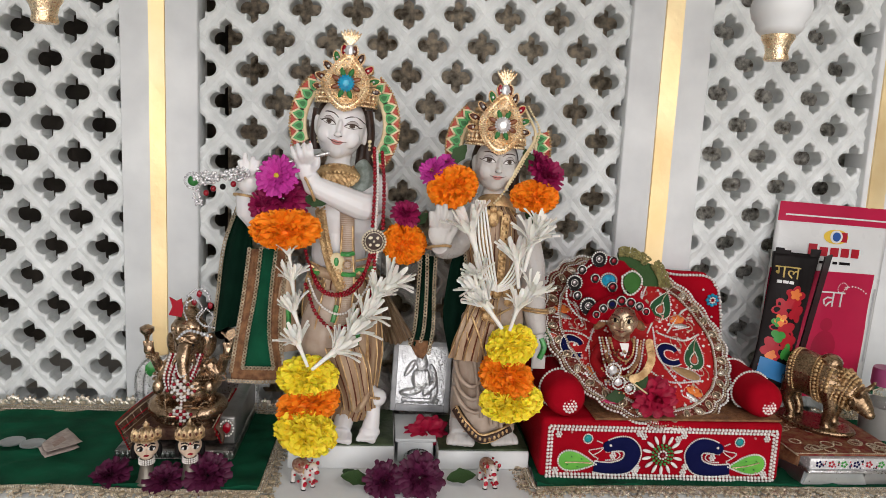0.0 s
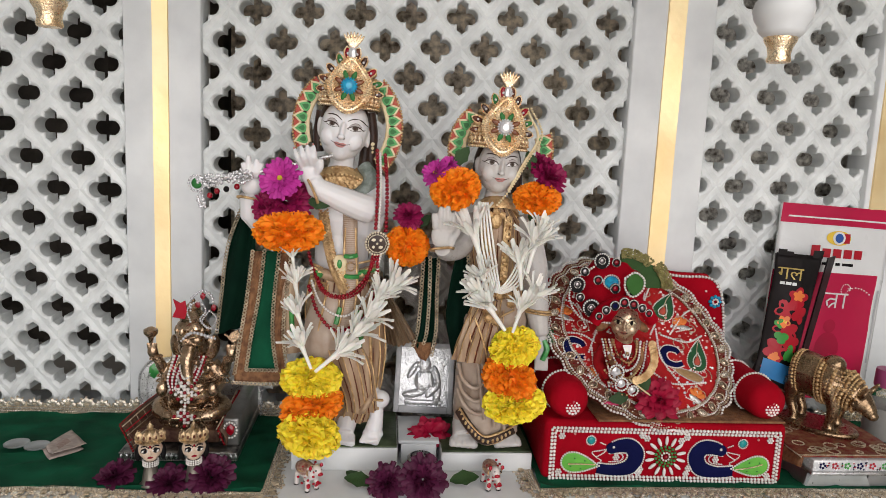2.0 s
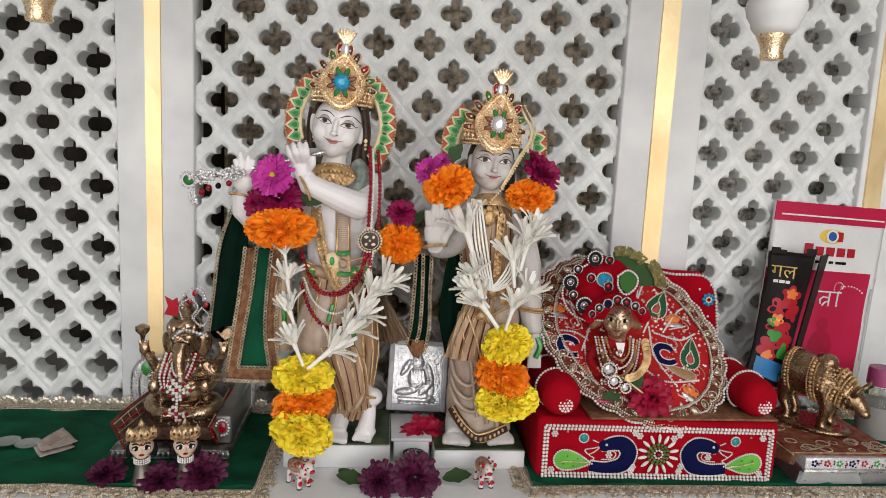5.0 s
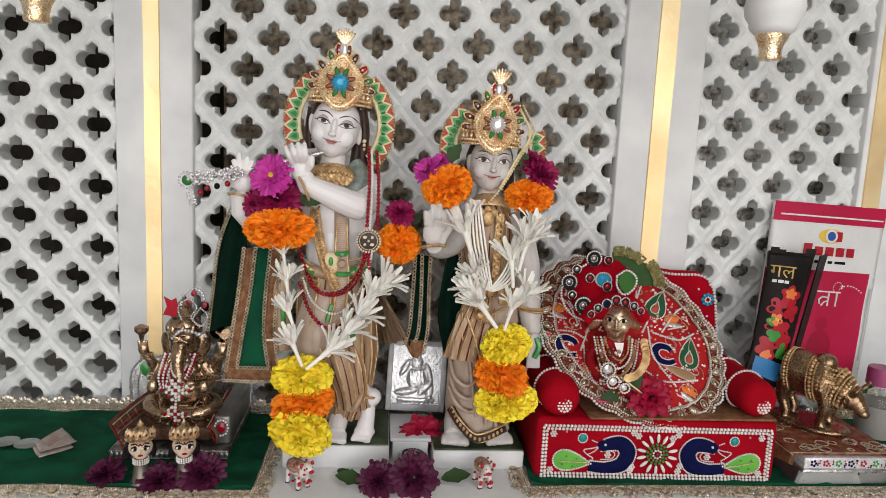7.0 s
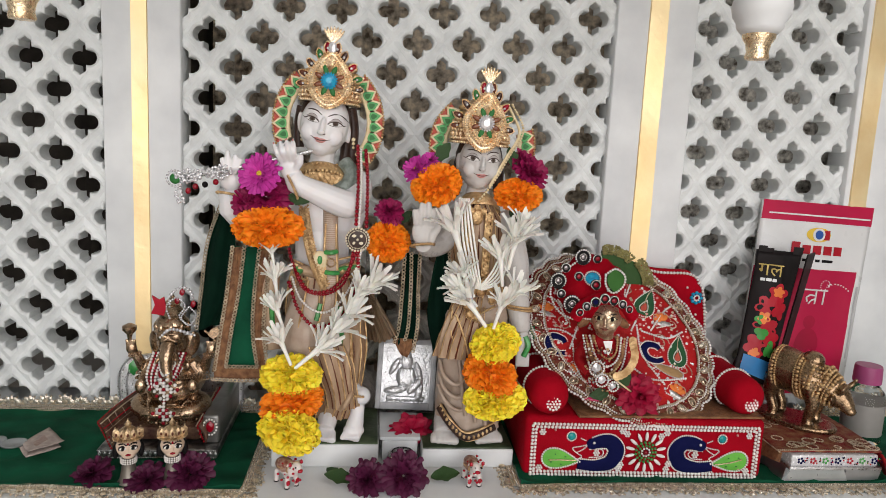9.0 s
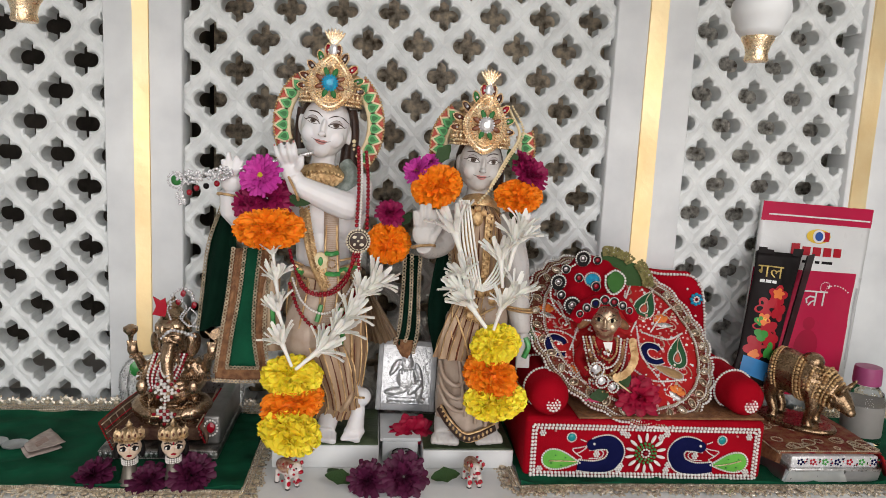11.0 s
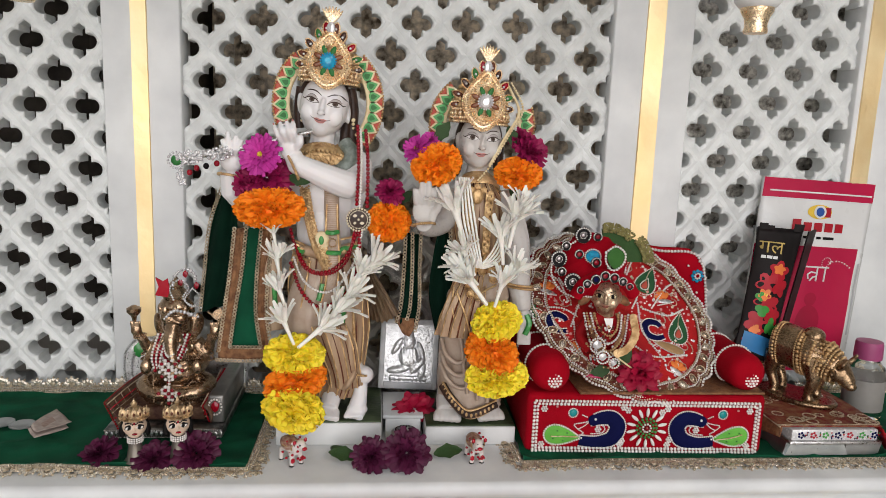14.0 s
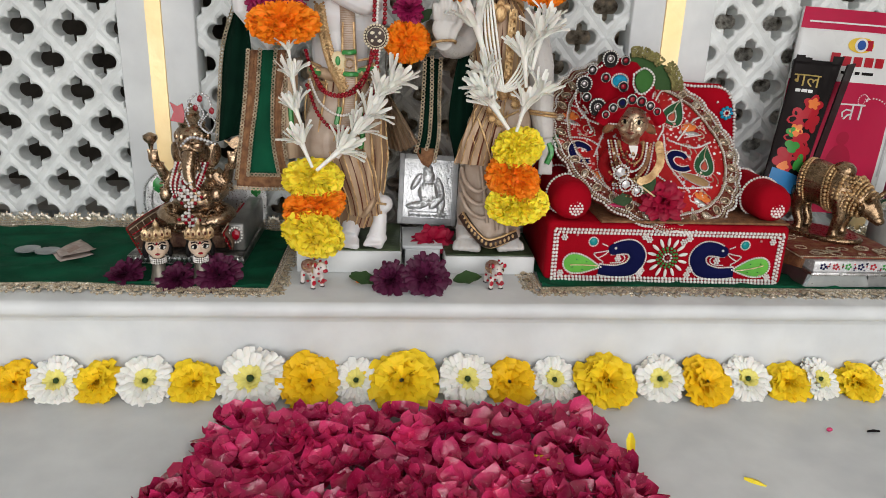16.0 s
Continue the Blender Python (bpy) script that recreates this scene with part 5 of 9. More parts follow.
# -- flute player --
bm = bmesh.new()
HEAD = Vector((-0.2170, 0.0640, 0.3510))
head_form(bm, HEAD, 0.0245, 11)
tube(bm, [(-0.2170, 0.0660, 0.3350), (-0.2190, 0.0700, 0.3170), (-0.2200, 0.0700, 0.3020)], [0.0125, 0.0125, 0.017], 14)
egg(bm, (-0.2140, 0.0730, 0.2670), 0.042, 0.025, 0.042, seg=18)
egg(bm, (-0.2410, 0.0720, 0.2870), 0.02, 0.018, 0.018)
egg(bm, (-0.1880, 0.0720, 0.2910), 0.0205, 0.018, 0.0185)
egg(bm, (-0.2170, 0.0710, 0.2260), 0.0285, 0.021, 0.045, seg=18)
tube(bm, curve([(-0.1830, 0.0680, 0.2930), (-0.1840, 0.0540, 0.2810), (-0.1915, 0.0400, 0.2745), (-0.2170, 0.0320, 0.2840), (-0.2420, 0.0270, 0.2950)], 4), [0.0158, 0.0158, 0.0156, 0.0154, 0.0152, 0.015, 0.0148, 0.0146, 0.0143, 0.014, 0.0135, 0.013, 0.0124, 0.0117, 0.011, 0.0104, 0.01], 14)
egg(bm, (-0.2470, 0.0260, 0.3090), 0.0098, 0.0062, 0.0135, (0, -12, 0))
tube(bm, [(-0.2390, 0.0280, 0.2910), (-0.2440, 0.0270, 0.3030)], [0.0098, 0.009], 12)
tips = bmesh.new()
for low, knuckle, tip in (((-0.2530, 0.0250, 0.3130), (-0.2570, 0.0160, 0.3220), (-0.2610, 0.0200, 0.3310)), ((-0.2490, 0.0240, 0.3150), (-0.2520, 0.0130, 0.3240), (-0.2550, 0.0180, 0.3340)), ((-0.2450, 0.0240, 0.3150), (-0.2460, 0.0120, 0.3250), (-0.2490, 0.0170, 0.3350)), ((-0.2420, 0.0250, 0.3150), (-0.2410, 0.0130, 0.3240), (-0.2430, 0.0180, 0.3350))):
    tube(bm, curve([low, knuckle, tip], 4), [0.003, 0.003, 0.0029, 0.0028, 0.0027, 0.0026, 0.0024, 0.0022, 0.0017], 8)
    egg(tips, Vector(tip) + Vector((0, -0.0018, 0.0004)), 0.0009, 0.0005, 0.0013, seg=8, rings=6)
tube(bm, curve([(-0.2410, 0.0240, 0.3080), (-0.2360, 0.0180, 0.3150), (-0.2360, 0.0180, 0.3220)]), [0.0036] * 7 + [0.003] * 6, 8)
tube(bm, [(-0.2530, 0.0720, 0.2780), (-0.2910, 0.0650, 0.2370), (-0.3060, 0.0500, 0.2650), (-0.3060, 0.0440, 0.2840)], [0.015, 0.014, 0.012, 0.011], 12)
egg(bm, (-0.3040, 0.0400, 0.2960), 0.0125, 0.009, 0.013)
for k, (x, y) in enumerate(((425, 285), (434, 272), (447, 278), (456, 285))):
    tube(bm, [(-0.3030, 0.0360, 0.2980), ((-0.3020, 0.0300, 0.3070)[0] + (x - 440) * 0.0004, 0.028, (-0.3020, 0.0300, 0.3070)[2]), ((-0.3020, 0.0300, 0.3070)[0] + (x - 440) * 0.0006, 0.03, (-0.3020, 0.0300, 0.3070)[2] + (300 - y) * 0.00056)], [0.0033, 0.003, 0.0024], 8)
egg(bm, (-0.1722, 0.0520, 0.0720), 0.0105, 0.0105, 0.0098, seg=16)
tube(bm, curve([(-0.1850, 0.0570, 0.0810), (-0.1780, 0.0540, 0.0700), (-0.1752, 0.0510, 0.0580), (-0.1765, 0.0480, 0.0470), (-0.1785, 0.0450, 0.0390)], 4), [0.0108, 0.0104, 0.01, 0.0095, 0.009, 0.0084, 0.0079, 0.0076, 0.0074, 0.0074, 0.0076, 0.008, 0.0086, 0.009, 0.0092, 0.0092, 0.009], 14)
egg(bm, (-0.1785, 0.0440, 0.0370), 0.0115, 0.008, 0.007)
for k in range(5):
    r = 0.0028 + 0.0005 * k
    tube(bm, curve([(-0.1850 + 0.0028 * k, 0.0420, 0.0380 - 0.0008 * k), (-0.1885 + 0.0032 * k, 0.0375, 0.0350 - 0.0009 * k), (-0.1905 + 0.0036 * k, 0.0350, 0.0302)], 3), [r, r, r, r * 0.85, r * 0.95, r * 1.05, r * 0.8], 8)
tube(bm, [(-0.2030, 0.0700, 0.0600), (-0.2060, 0.0540, 0.0460), (-0.2080, 0.0430, 0.0380)], [0.009, 0.0105, 0.0095], 12)
for k in range(5):
    tube(bm, [(-0.2160 + 0.0040 * k, 0.0420, 0.0360), (-0.2185 + 0.0046 * k, 0.0350 - 0.0012 * k, 0.0305)], [0.0036, 0.0028 + 0.0003 * k], 8)
flesh = fuse(bm, 0.00115, 2)
body_rings = rungs([((-0.2160, 0.0720, 0.2080), 0.029, 0.021), ((-0.2130, 0.0700, 0.1850), 0.0365, 0.026), ((-0.2110, 0.0680, 0.1550), 0.039, 0.028), ((-0.2040, 0.0660, 0.1180), 0.034, 0.026), ((-0.1980, 0.0660, 0.0750), 0.024, 0.02), ((-0.2020, 0.0660, 0.0460), 0.0215, 0.018)])
robe = pleated(body_rings, folds=15, amp=0.06)
gilt, crease = pleat_lines(body_rings, 15, 0.06)
thigh = pleated(rungs([((-0.2230, 0.0560, 0.1870), 0.017, 0.012), ((-0.2290, 0.0500, 0.1590), 0.022, 0.016), ((-0.2290, 0.0460, 0.1300), 0.0225, 0.017), ((-0.2210, 0.0440, 0.1070), 0.019, 0.015)]), folds=9, amp=0.025)
leg_rings = rungs([((-0.2130, 0.0440, 0.1310), 0.022, 0.017), ((-0.2030, 0.0420, 0.1080), 0.021, 0.016), ((-0.1950, 0.0440, 0.0830), 0.0175, 0.015), ((-0.1910, 0.0480, 0.0630), 0.0165, 0.0145)])
leg = pleated(leg_rings, folds=11, amp=0.06)
gilt2, crease2 = pleat_lines(leg_rings, 11, 0.06)
cuff = strings([[(-0.1910, 0.0340, 0.0670), (-0.1850, 0.0300, 0.0750), (-0.1810, 0.0360, 0.0830)], [(-0.1930, 0.0360, 0.0630), (-0.1870, 0.0300, 0.0710), (-0.1810, 0.0360, 0.0790)]], 0.0028, 8)
sash = bmesh.new()
n = 28
rows = []
for j in range(9):
    t = j / 8
    rows.append([sash.verts.new(Vector((-0.1830, 0.0720, 0.1910)).lerp(Vector((-0.1740, 0.0660, 0.1360)), t) + Vector(((0.012 + 0.026 * t) * i / n, 0.0, -0.01 * t * math.sin(math.pi * i / n))) + Vector((0, 0.0035 * math.sin(i * 1.6), 0))) for i in range(n + 1)])
for a, b in zip(rows, rows[1:]):
    for i in range(n):
        sash.faces.new((a[i], a[i + 1], b[i + 1], b[i]))
bmesh.ops.solidify(sash, geom=sash.faces[:], thickness=0.002)
left_sash = bmesh.new()
tube(left_sash, curve([(-0.2720, 0.0720, 0.2060), (-0.2720, 0.0700, 0.1650), (-0.2660, 0.0700, 0.1160)]), [0.012] * 13, 10, 0.4)
hair = bmesh.new()
egg(hair, HEAD + Vector((0.0, 0.01, 0.006)), 0.0268, 0.02, 0.0295)
for lock, r in (([(-0.1920, 0.0840, 0.3700), (-0.1890, 0.0860, 0.3480), (-0.1900, 0.0860, 0.3240), (-0.1860, 0.0860, 0.3020)], 0.0058), ([(-0.1960, 0.0840, 0.3560), (-0.1960, 0.0860, 0.3300), (-0.1980, 0.0860, 0.3100)], 0.0058),
                ([(-0.2420, 0.0840, 0.3700), (-0.2450, 0.0860, 0.3480), (-0.2440, 0.0860, 0.3280)], 0.005)):
    tube(hair, curve(lock), r, 10)
dark, lips, shade, white, iris = face_marks(flesh, HEAD, 0.0245, 11, 0.85)
neck = Soup()
for k, (r, dz) in enumerate(((0.02, 0.0), (0.022, -0.0035), (0.024, -0.0075))):
    neck.ring(Vector((-0.2200, 0.0680, 0.3060)) + Vector((0, -0.004 - 0.002 * k, dz)), r, 0.0021, normal=(0, 0.55, 1), sz=0.75)
for k in range(9):
    a = math.pi * (0.12 + 0.76 * k / 8)
    neck.ball(Vector((-0.2190, 0.0500, 0.3030)) + Vector((0.023 * math.cos(a), 0.01 * (1 - math.sin(a)), -0.006 * math.sin(a))), 0.0045, 0, (1, 0.5, 1))
band = lathe(bmesh.new(), [(0.0175, 0.004), (0.0225, 0.0), (0.0262, -0.006), (0.0265, -0.0085), (0.0235, -0.0075), (0.018, -0.001)], seg=40, m=Matrix.Translation((-0.2200, 0.0660, 0.3050)) @ Matrix.Rotation(radians(-30), 4, "X") @ Matrix.Diagonal((1, 0.8, 1, 1)))
goldwork = strings([
    [(-0.2380, 0.0500, 0.2680), (-0.2340, 0.0460, 0.2410), (-0.2260, 0.0420, 0.2130), (-0.2120, 0.0380, 0.1870)], [(-0.2320, 0.0500, 0.2680), (-0.2270, 0.0450, 0.2420), (-0.2180, 0.0410, 0.2140), (-0.2090, 0.0380, 0.1930)],
    [(-0.2460, 0.0500, 0.2160), (-0.2340, 0.0440, 0.2120)], [(-0.2000, 0.0440, 0.2180), (-0.1790, 0.0500, 0.2220)], [(-0.2450, 0.0500, 0.2000), (-0.2300, 0.0420, 0.1960)], [(-0.2010, 0.0420, 0.1980), (-0.1770, 0.0500, 0.2020)],
    [(-0.2120, 0.0450, 0.2540), (-0.2130, 0.0420, 0.2250), (-0.2110, 0.0380, 0.1970), (-0.2130, 0.0360, 0.1700), (-0.2190, 0.0340, 0.1480), (-0.2280, 0.0320, 0.1270)], [(-0.2020, 0.0450, 0.2540), (-0.2010, 0.0420, 0.2260), (-0.1990, 0.0380, 0.1980), (-0.2010, 0.0360, 0.1700), (-0.2070, 0.0340, 0.1490), (-0.2170, 0.0300, 0.1220)]], 0.0012)
for row in range(4):
    for k in range(11):
        a = math.pi * (0.06 + 0.88 * (k + 0.5 * (row % 2)) / 11)
        big, deep = 0.0165 + 0.0024 * row, 0.0155 + 0.0022 * row
        neck.ball((-0.2200 + big * math.cos(a), 0.0660 - deep * math.sin(a), 0.3105 - 0.0042 * row - 0.0035 * math.sin(a)), 0.0034, 0, (0.9, 0.55, 1.15))
band_back = bmesh.new()
tube(band_back, curve([(-0.2352, 0.0515, 0.2673), (-0.2300, 0.0455, 0.2400), (-0.2225, 0.0415, 0.2140), (-0.2110, 0.0380, 0.1900)]), 0.0052, 10, 0.35)
braid = Soup()
braid_line = curve([(-0.2352, 0.0500, 0.2673), (-0.2300, 0.0440, 0.2400), (-0.2225, 0.0400, 0.2140), (-0.2110, 0.0365, 0.1900)])
for p in along(braid_line, 0.0034):
    for lean in (-1, 1):
        tip = [p + Vector((lean * 0.0042 * f, -0.0012 * (1 - f), 0.0036 * f)) for f in (0.0, 0.5, 1.0)]
        for q, r in zip(tip, (0.0019, 0.0017, 0.0013)):
            braid.ball(q, r, 0, (1, 0.7, 1))
for p in ((-0.2370, 0.0420, 0.2070), (-0.1890, 0.0440, 0.2110), (-0.1950, 0.0420, 0.2070), (-0.1830, 0.0460, 0.2140), (-0.2420, 0.0450, 0.2100)):
    braid.ball(p, 0.0032, 0, (1, 0.5, 1))
braid.ring((-0.2060, 0.0360, 0.2160), 0.0042, 0.0009)
trims = strings([[(-0.1910, 0.0420, 0.1850), (-0.1850, 0.0420, 0.1500), (-0.1820, 0.0440, 0.1130), (-0.1820, 0.0440, 0.0890)], [(-0.2280, 0.0420, 0.1960), (-0.2320, 0.0360, 0.1740), (-0.2370, 0.0340, 0.1480)]], 0.0011)
belt = strings([[(-0.2460, 0.0540, 0.2090), (-0.2320, 0.0500, 0.2050), (-0.2160, 0.0480, 0.2020), (-0.2000, 0.0490, 0.2050), (-0.1780, 0.0540, 0.2120)]], 0.0058, 10)
plaque = egg(bmesh.new(), (-0.2170, 0.0410, 0.2160), 0.0085, 0.003, 0.011, seg=16, rings=10)
chest = bmesh.new()
tube(chest, curve([(-0.2090, 0.0500, 0.2860), (-0.2080, 0.0480, 0.2620), (-0.2070, 0.0460, 0.2360), (-0.2050, 0.0420, 0.2080), (-0.2070, 0.0400, 0.1740), (-0.2130, 0.0380, 0.1500), (-0.2230, 0.0360, 0.1220)]), 0.0074, 12, 0.55)
scales = bmesh.new()
chest_line = curve([(-0.2090, 0.0500, 0.2860), (-0.2080, 0.0480, 0.2620), (-0.2070, 0.0460, 0.2360), (-0.2050, 0.0420, 0.2080), (-0.2070, 0.0400, 0.1740), (-0.2130, 0.0380, 0.1500)])
for p in along(chest_line, 0.0021):
    tube(scales, [p + Vector((x, -0.0043 * math.sqrt(max(0.02, 1 - (x / 0.0074) ** 2)), -0.0006)) for x in (-0.0066, -0.0045, -0.0015, 0.0015, 0.0045, 0.0066)], 0.00032, 5)
bands = strings([[(-0.2120, 0.0390, 0.2260), (-0.2060, 0.0360, 0.2260), (-0.2000, 0.0390, 0.2270)], [(-0.2110, 0.0360, 0.2060), (-0.2040, 0.0330, 0.2060), (-0.1980, 0.0360, 0.2060)]], 0.0024)
greens = strings([[(-0.2440, 0.0460, 0.2090), (-0.2350, 0.0410, 0.2050)], [(-0.1990, 0.0420, 0.2080), (-0.1810, 0.0470, 0.2120)], [(-0.1960, 0.0380, 0.1710), (-0.1930, 0.0380, 0.1510), (-0.1950, 0.0380, 0.1330)], [(-0.2150, 0.0360, 0.1740), (-0.2190, 0.0340, 0.1570)], [(-0.2680, 0.0640, 0.1780), (-0.2660, 0.0640, 0.1390)]], 0.0026)
egg(greens, (-0.2170, 0.0380, 0.2180), 0.0025, 0.0012, 0.0045)
snake = strings([[(-0.1960, 0.0620, 0.3150), (-0.1890, 0.0540, 0.3050), (-0.1920, 0.0500, 0.2940), (-0.2020, 0.0500, 0.2860)]], 0.0075, 12)
bang = Soup()
for at, r, nrm in (((-0.2440, 0.0270, 0.2910), 0.0125, (1, 0.2, 0.45)), ((-0.3060, 0.0450, 0.2790), 0.0125, (0.15, 0.2, 1)), ((-0.1810, 0.0500, 0.0750), 0.0135, (0.2, 0.2, 1))):
    bang.ring(at, r, 0.0016, 40, normal=nrm)
ear_rings = Soup()
for p in ((-0.2400, 0.0660, 0.3440), (-0.1880, 0.0660, 0.3380)):
    for k in range(3):
        ear_rings.ball(Vector(p) + Vector((0, 0, -0.004 * k)), 0.0024 - 0.0004 * k)
stand = block(bmesh.new(), -0.262, -0.152, 0.035, 0.135, 0.0, 0.0247, 0.0015)
moss = block(bmesh.new(), -0.2612, -0.1528, 0.0362, 0.1345, 0.0247, 0.0266, 0.0008)
flute = joined((flesh, 0), (robe, 1), (thigh, 10), (leg, 1), (gilt, 3), (gilt2, 3), (crease, 11), (crease2, 11), (cuff, 1), (sash, 1), (left_sash, 1), (hair, 9), (dark, 9), (shade, 13), (white, 14), (iris, 15), (lips, 5), (tips, 5), (neck.mesh(), 3), (band, 3), (goldwork, 3), (braid.mesh(), 3), (band_back, 3), (trims, 3), (belt, 1), (plaque, 8), (chest, 10), (scales, 1), (bands, 4), (greens, 4), (snake, 7), (bang.mesh(), 3), (ear_rings.mesh(), 8), (stand, 12), (moss, 6))
tagged(part("flute_player_statue", flute, STATUE_MATS), "white marble statue of a flute player in gilded robes", "statue")

# -- consort --
bm = bmesh.new()
HEAD2 = Vector((-0.0590, 0.0550, 0.3220))
head_form(bm, HEAD2, 0.0218, 4)
tube(bm, [(-0.0580, 0.0580, 0.3060), (-0.0590, 0.0620, 0.2930), (-0.0580, 0.0620, 0.2800)], [0.0115, 0.0115, 0.016], 14)
egg(bm, (-0.0260, 0.0620, 0.2540), 0.0165, 0.015, 0.019)
egg(bm, (-0.0810, 0.0620, 0.2560), 0.015, 0.015, 0.017)
tube(bm, [(-0.0240, 0.0620, 0.2530), (-0.0140, 0.0600, 0.2170), (-0.0100, 0.0560, 0.1750), (-0.0050, 0.0520, 0.1460)], [0.0155, 0.0145, 0.0125, 0.0095], 14)
egg(bm, (-0.0040, 0.0500, 0.1350), 0.0085, 0.007, 0.014)
for k, x in enumerate((943, 950, 956, 962)):
    tube(bm, [(-0.0050, 0.0480, 0.1360), ((-0.0040, 0.0460, 0.1210)[0] + (x - 951) * 0.0005, 0.046, (-0.0040, 0.0460, 0.1210)[2]), ((-0.0030, 0.0460, 0.1090)[0] + (x - 953) * 0.0006, 0.045, (-0.0030, 0.0460, 0.1090)[2])], [0.0036, 0.003, 0.0022], 8)
tube(bm, curve([(-0.0820, 0.0620, 0.2530), (-0.0950, 0.0600, 0.2360), (-0.1090, 0.0420, 0.2340), (-0.1155, 0.0250, 0.2400)], 3), [0.0142, 0.0138, 0.0132, 0.0125, 0.0118, 0.011, 0.0104, 0.0098, 0.0092, 0.0088], 12)
egg(bm, (-0.1155, 0.0230, 0.2520), 0.0122, 0.0052, 0.0135, (-8, 0, 0), 18, 12)
egg(bm, (-0.1075, 0.0205, 0.2480), 0.0048, 0.0045, 0.0085, (0, 12, 0))
for x, z, r in ((-0.1258, 0.2745, 0.0029), (-0.1190, 0.2812, 0.0031), (-0.1118, 0.2822, 0.0031), (-0.1052, 0.2762, 0.0029)):
    root = Vector((-0.1155 + (x + 0.1155) * 0.82, 0.0215, 0.2600))
    tube(bm, curve([root, root.lerp(Vector((x, 0.0195, z)), 0.5) + Vector((0, -0.001, 0)), (x, 0.0205, z)], 3), [r * 1.08, r * 1.05, r, r, r, r * 0.95, r * 0.75], 10)
tube(bm, curve([(-0.1060, 0.0200, 0.2500), (-0.1015, 0.0175, 0.2580), (-0.1020, 0.0180, 0.2660)], 3), [0.0038, 0.0036, 0.0034, 0.0032, 0.003, 0.0028, 0.0022], 10)
for x, y, step in ((-0.0835, 0.0440, 1), (-0.0350, 0.0460, -1)):
    tube(bm, [(x + 0.004 * step, y + 0.032, 0.058), (x + 0.001 * step, y + 0.014, 0.043), (x, y + 0.002, 0.034)], [0.0095, 0.0112, 0.0105], 12)
    egg(bm, (x, y, 0.032), 0.0128, 0.0085, 0.0068)
    for k in range(5):
        u = k if step > 0 else 4 - k
        tube(bm, curve([(x + 0.0050 * (u - 2), y, 0.033), (x + 0.0056 * (u - 2), y - 0.006, 0.0315), (x + 0.0058 * (u - 2), y - 0.0095 - 0.0006 * k, 0.0275)], 3), [0.0034 + 0.0003 * k] * 6 + [0.0026 + 0.0002 * k], 8)
flesh = fuse(bm, 0.00115, 2)
blouse_rings = rungs([((-0.0580, 0.0640, 0.2800), 0.016, 0.014), ((-0.0550, 0.0660, 0.2600), 0.03, 0.021), ((-0.0530, 0.0640, 0.2330), 0.031, 0.024), ((-0.0500, 0.0660, 0.2030), 0.026, 0.019), ((-0.0490, 0.0660, 0.1810), 0.025, 0.019)])
blouse = pleated(blouse_rings, folds=17, amp=0.035)
gilt, crease = pleat_lines(blouse_rings, 17, 0.035, 0.0005, 0.0007)
skirt_rings = rungs([((-0.0490, 0.0660, 0.1840), 0.027, 0.02), ((-0.0510, 0.0660, 0.1590), 0.034, 0.026), ((-0.0550, 0.0660, 0.1220), 0.034, 0.027), ((-0.0590, 0.0660, 0.0830), 0.032, 0.027), ((-0.0590, 0.0640, 0.0550), 0.033, 0.028), ((-0.0550, 0.0620, 0.0390), 0.034, 0.028)])
skirt = pleated(skirt_rings, folds=10, amp=0.035)
hip_rings = rungs([((-0.0600, 0.0540, 0.1830), 0.014, 0.011), ((-0.0650, 0.0470, 0.1640), 0.018, 0.013), ((-0.0690, 0.0440, 0.1400), 0.0225, 0.013), ((-0.0700, 0.0430, 0.1200), 0.0255, 0.013)])
hip = pleated(hip_rings, n=72, folds=13, amp=0.11)
gilt2, crease2 = pleat_lines(hip_rings, 13, 0.11, 0.0006, 0.0009)
folds = strings([
    [(-0.0910, 0.0500, 0.1130), (-0.0870, 0.0380, 0.1000), (-0.0740, 0.0330, 0.0920), (-0.0610, 0.0360, 0.1010)], [(-0.0910, 0.0500, 0.1000), (-0.0860, 0.0380, 0.0860), (-0.0720, 0.0330, 0.0780), (-0.0580, 0.0360, 0.0890)], [(-0.0910, 0.0500, 0.0860), (-0.0840, 0.0380, 0.0720), (-0.0690, 0.0330, 0.0640), (-0.0540, 0.0360, 0.0740)], [(-0.0720, 0.0380, 0.1180), (-0.0680, 0.0330, 0.0890), (-0.0630, 0.0320, 0.0590)], [(-0.0580, 0.0380, 0.1180), (-0.0550, 0.0330, 0.0830), (-0.0520, 0.0330, 0.0510)], [(-0.0480, 0.0380, 0.1180), (-0.0440, 0.0350, 0.0820), (-0.0410, 0.0340, 0.0480)]], 0.0021, 8)
hem = strings([[(-0.0890, 0.0460, 0.0600), (-0.0800, 0.0330, 0.0480), (-0.0640, 0.0290, 0.0340), (-0.0500, 0.0290, 0.0350), (-0.0310, 0.0360, 0.0420)], [(-0.0880, 0.0460, 0.0660), (-0.0790, 0.0330, 0.0550), (-0.0640, 0.0290, 0.0420), (-0.0500, 0.0290, 0.0440), (-0.0310, 0.0360, 0.0500)]], 0.0013)
hem_band = bmesh.new()
tube(hem_band, curve([(-0.0880, 0.0480, 0.0620), (-0.0790, 0.0350, 0.0510), (-0.0640, 0.0310, 0.0370), (-0.0500, 0.0310, 0.0390), (-0.0310, 0.0380, 0.0450)]), 0.0048, 10)
points = Soup()
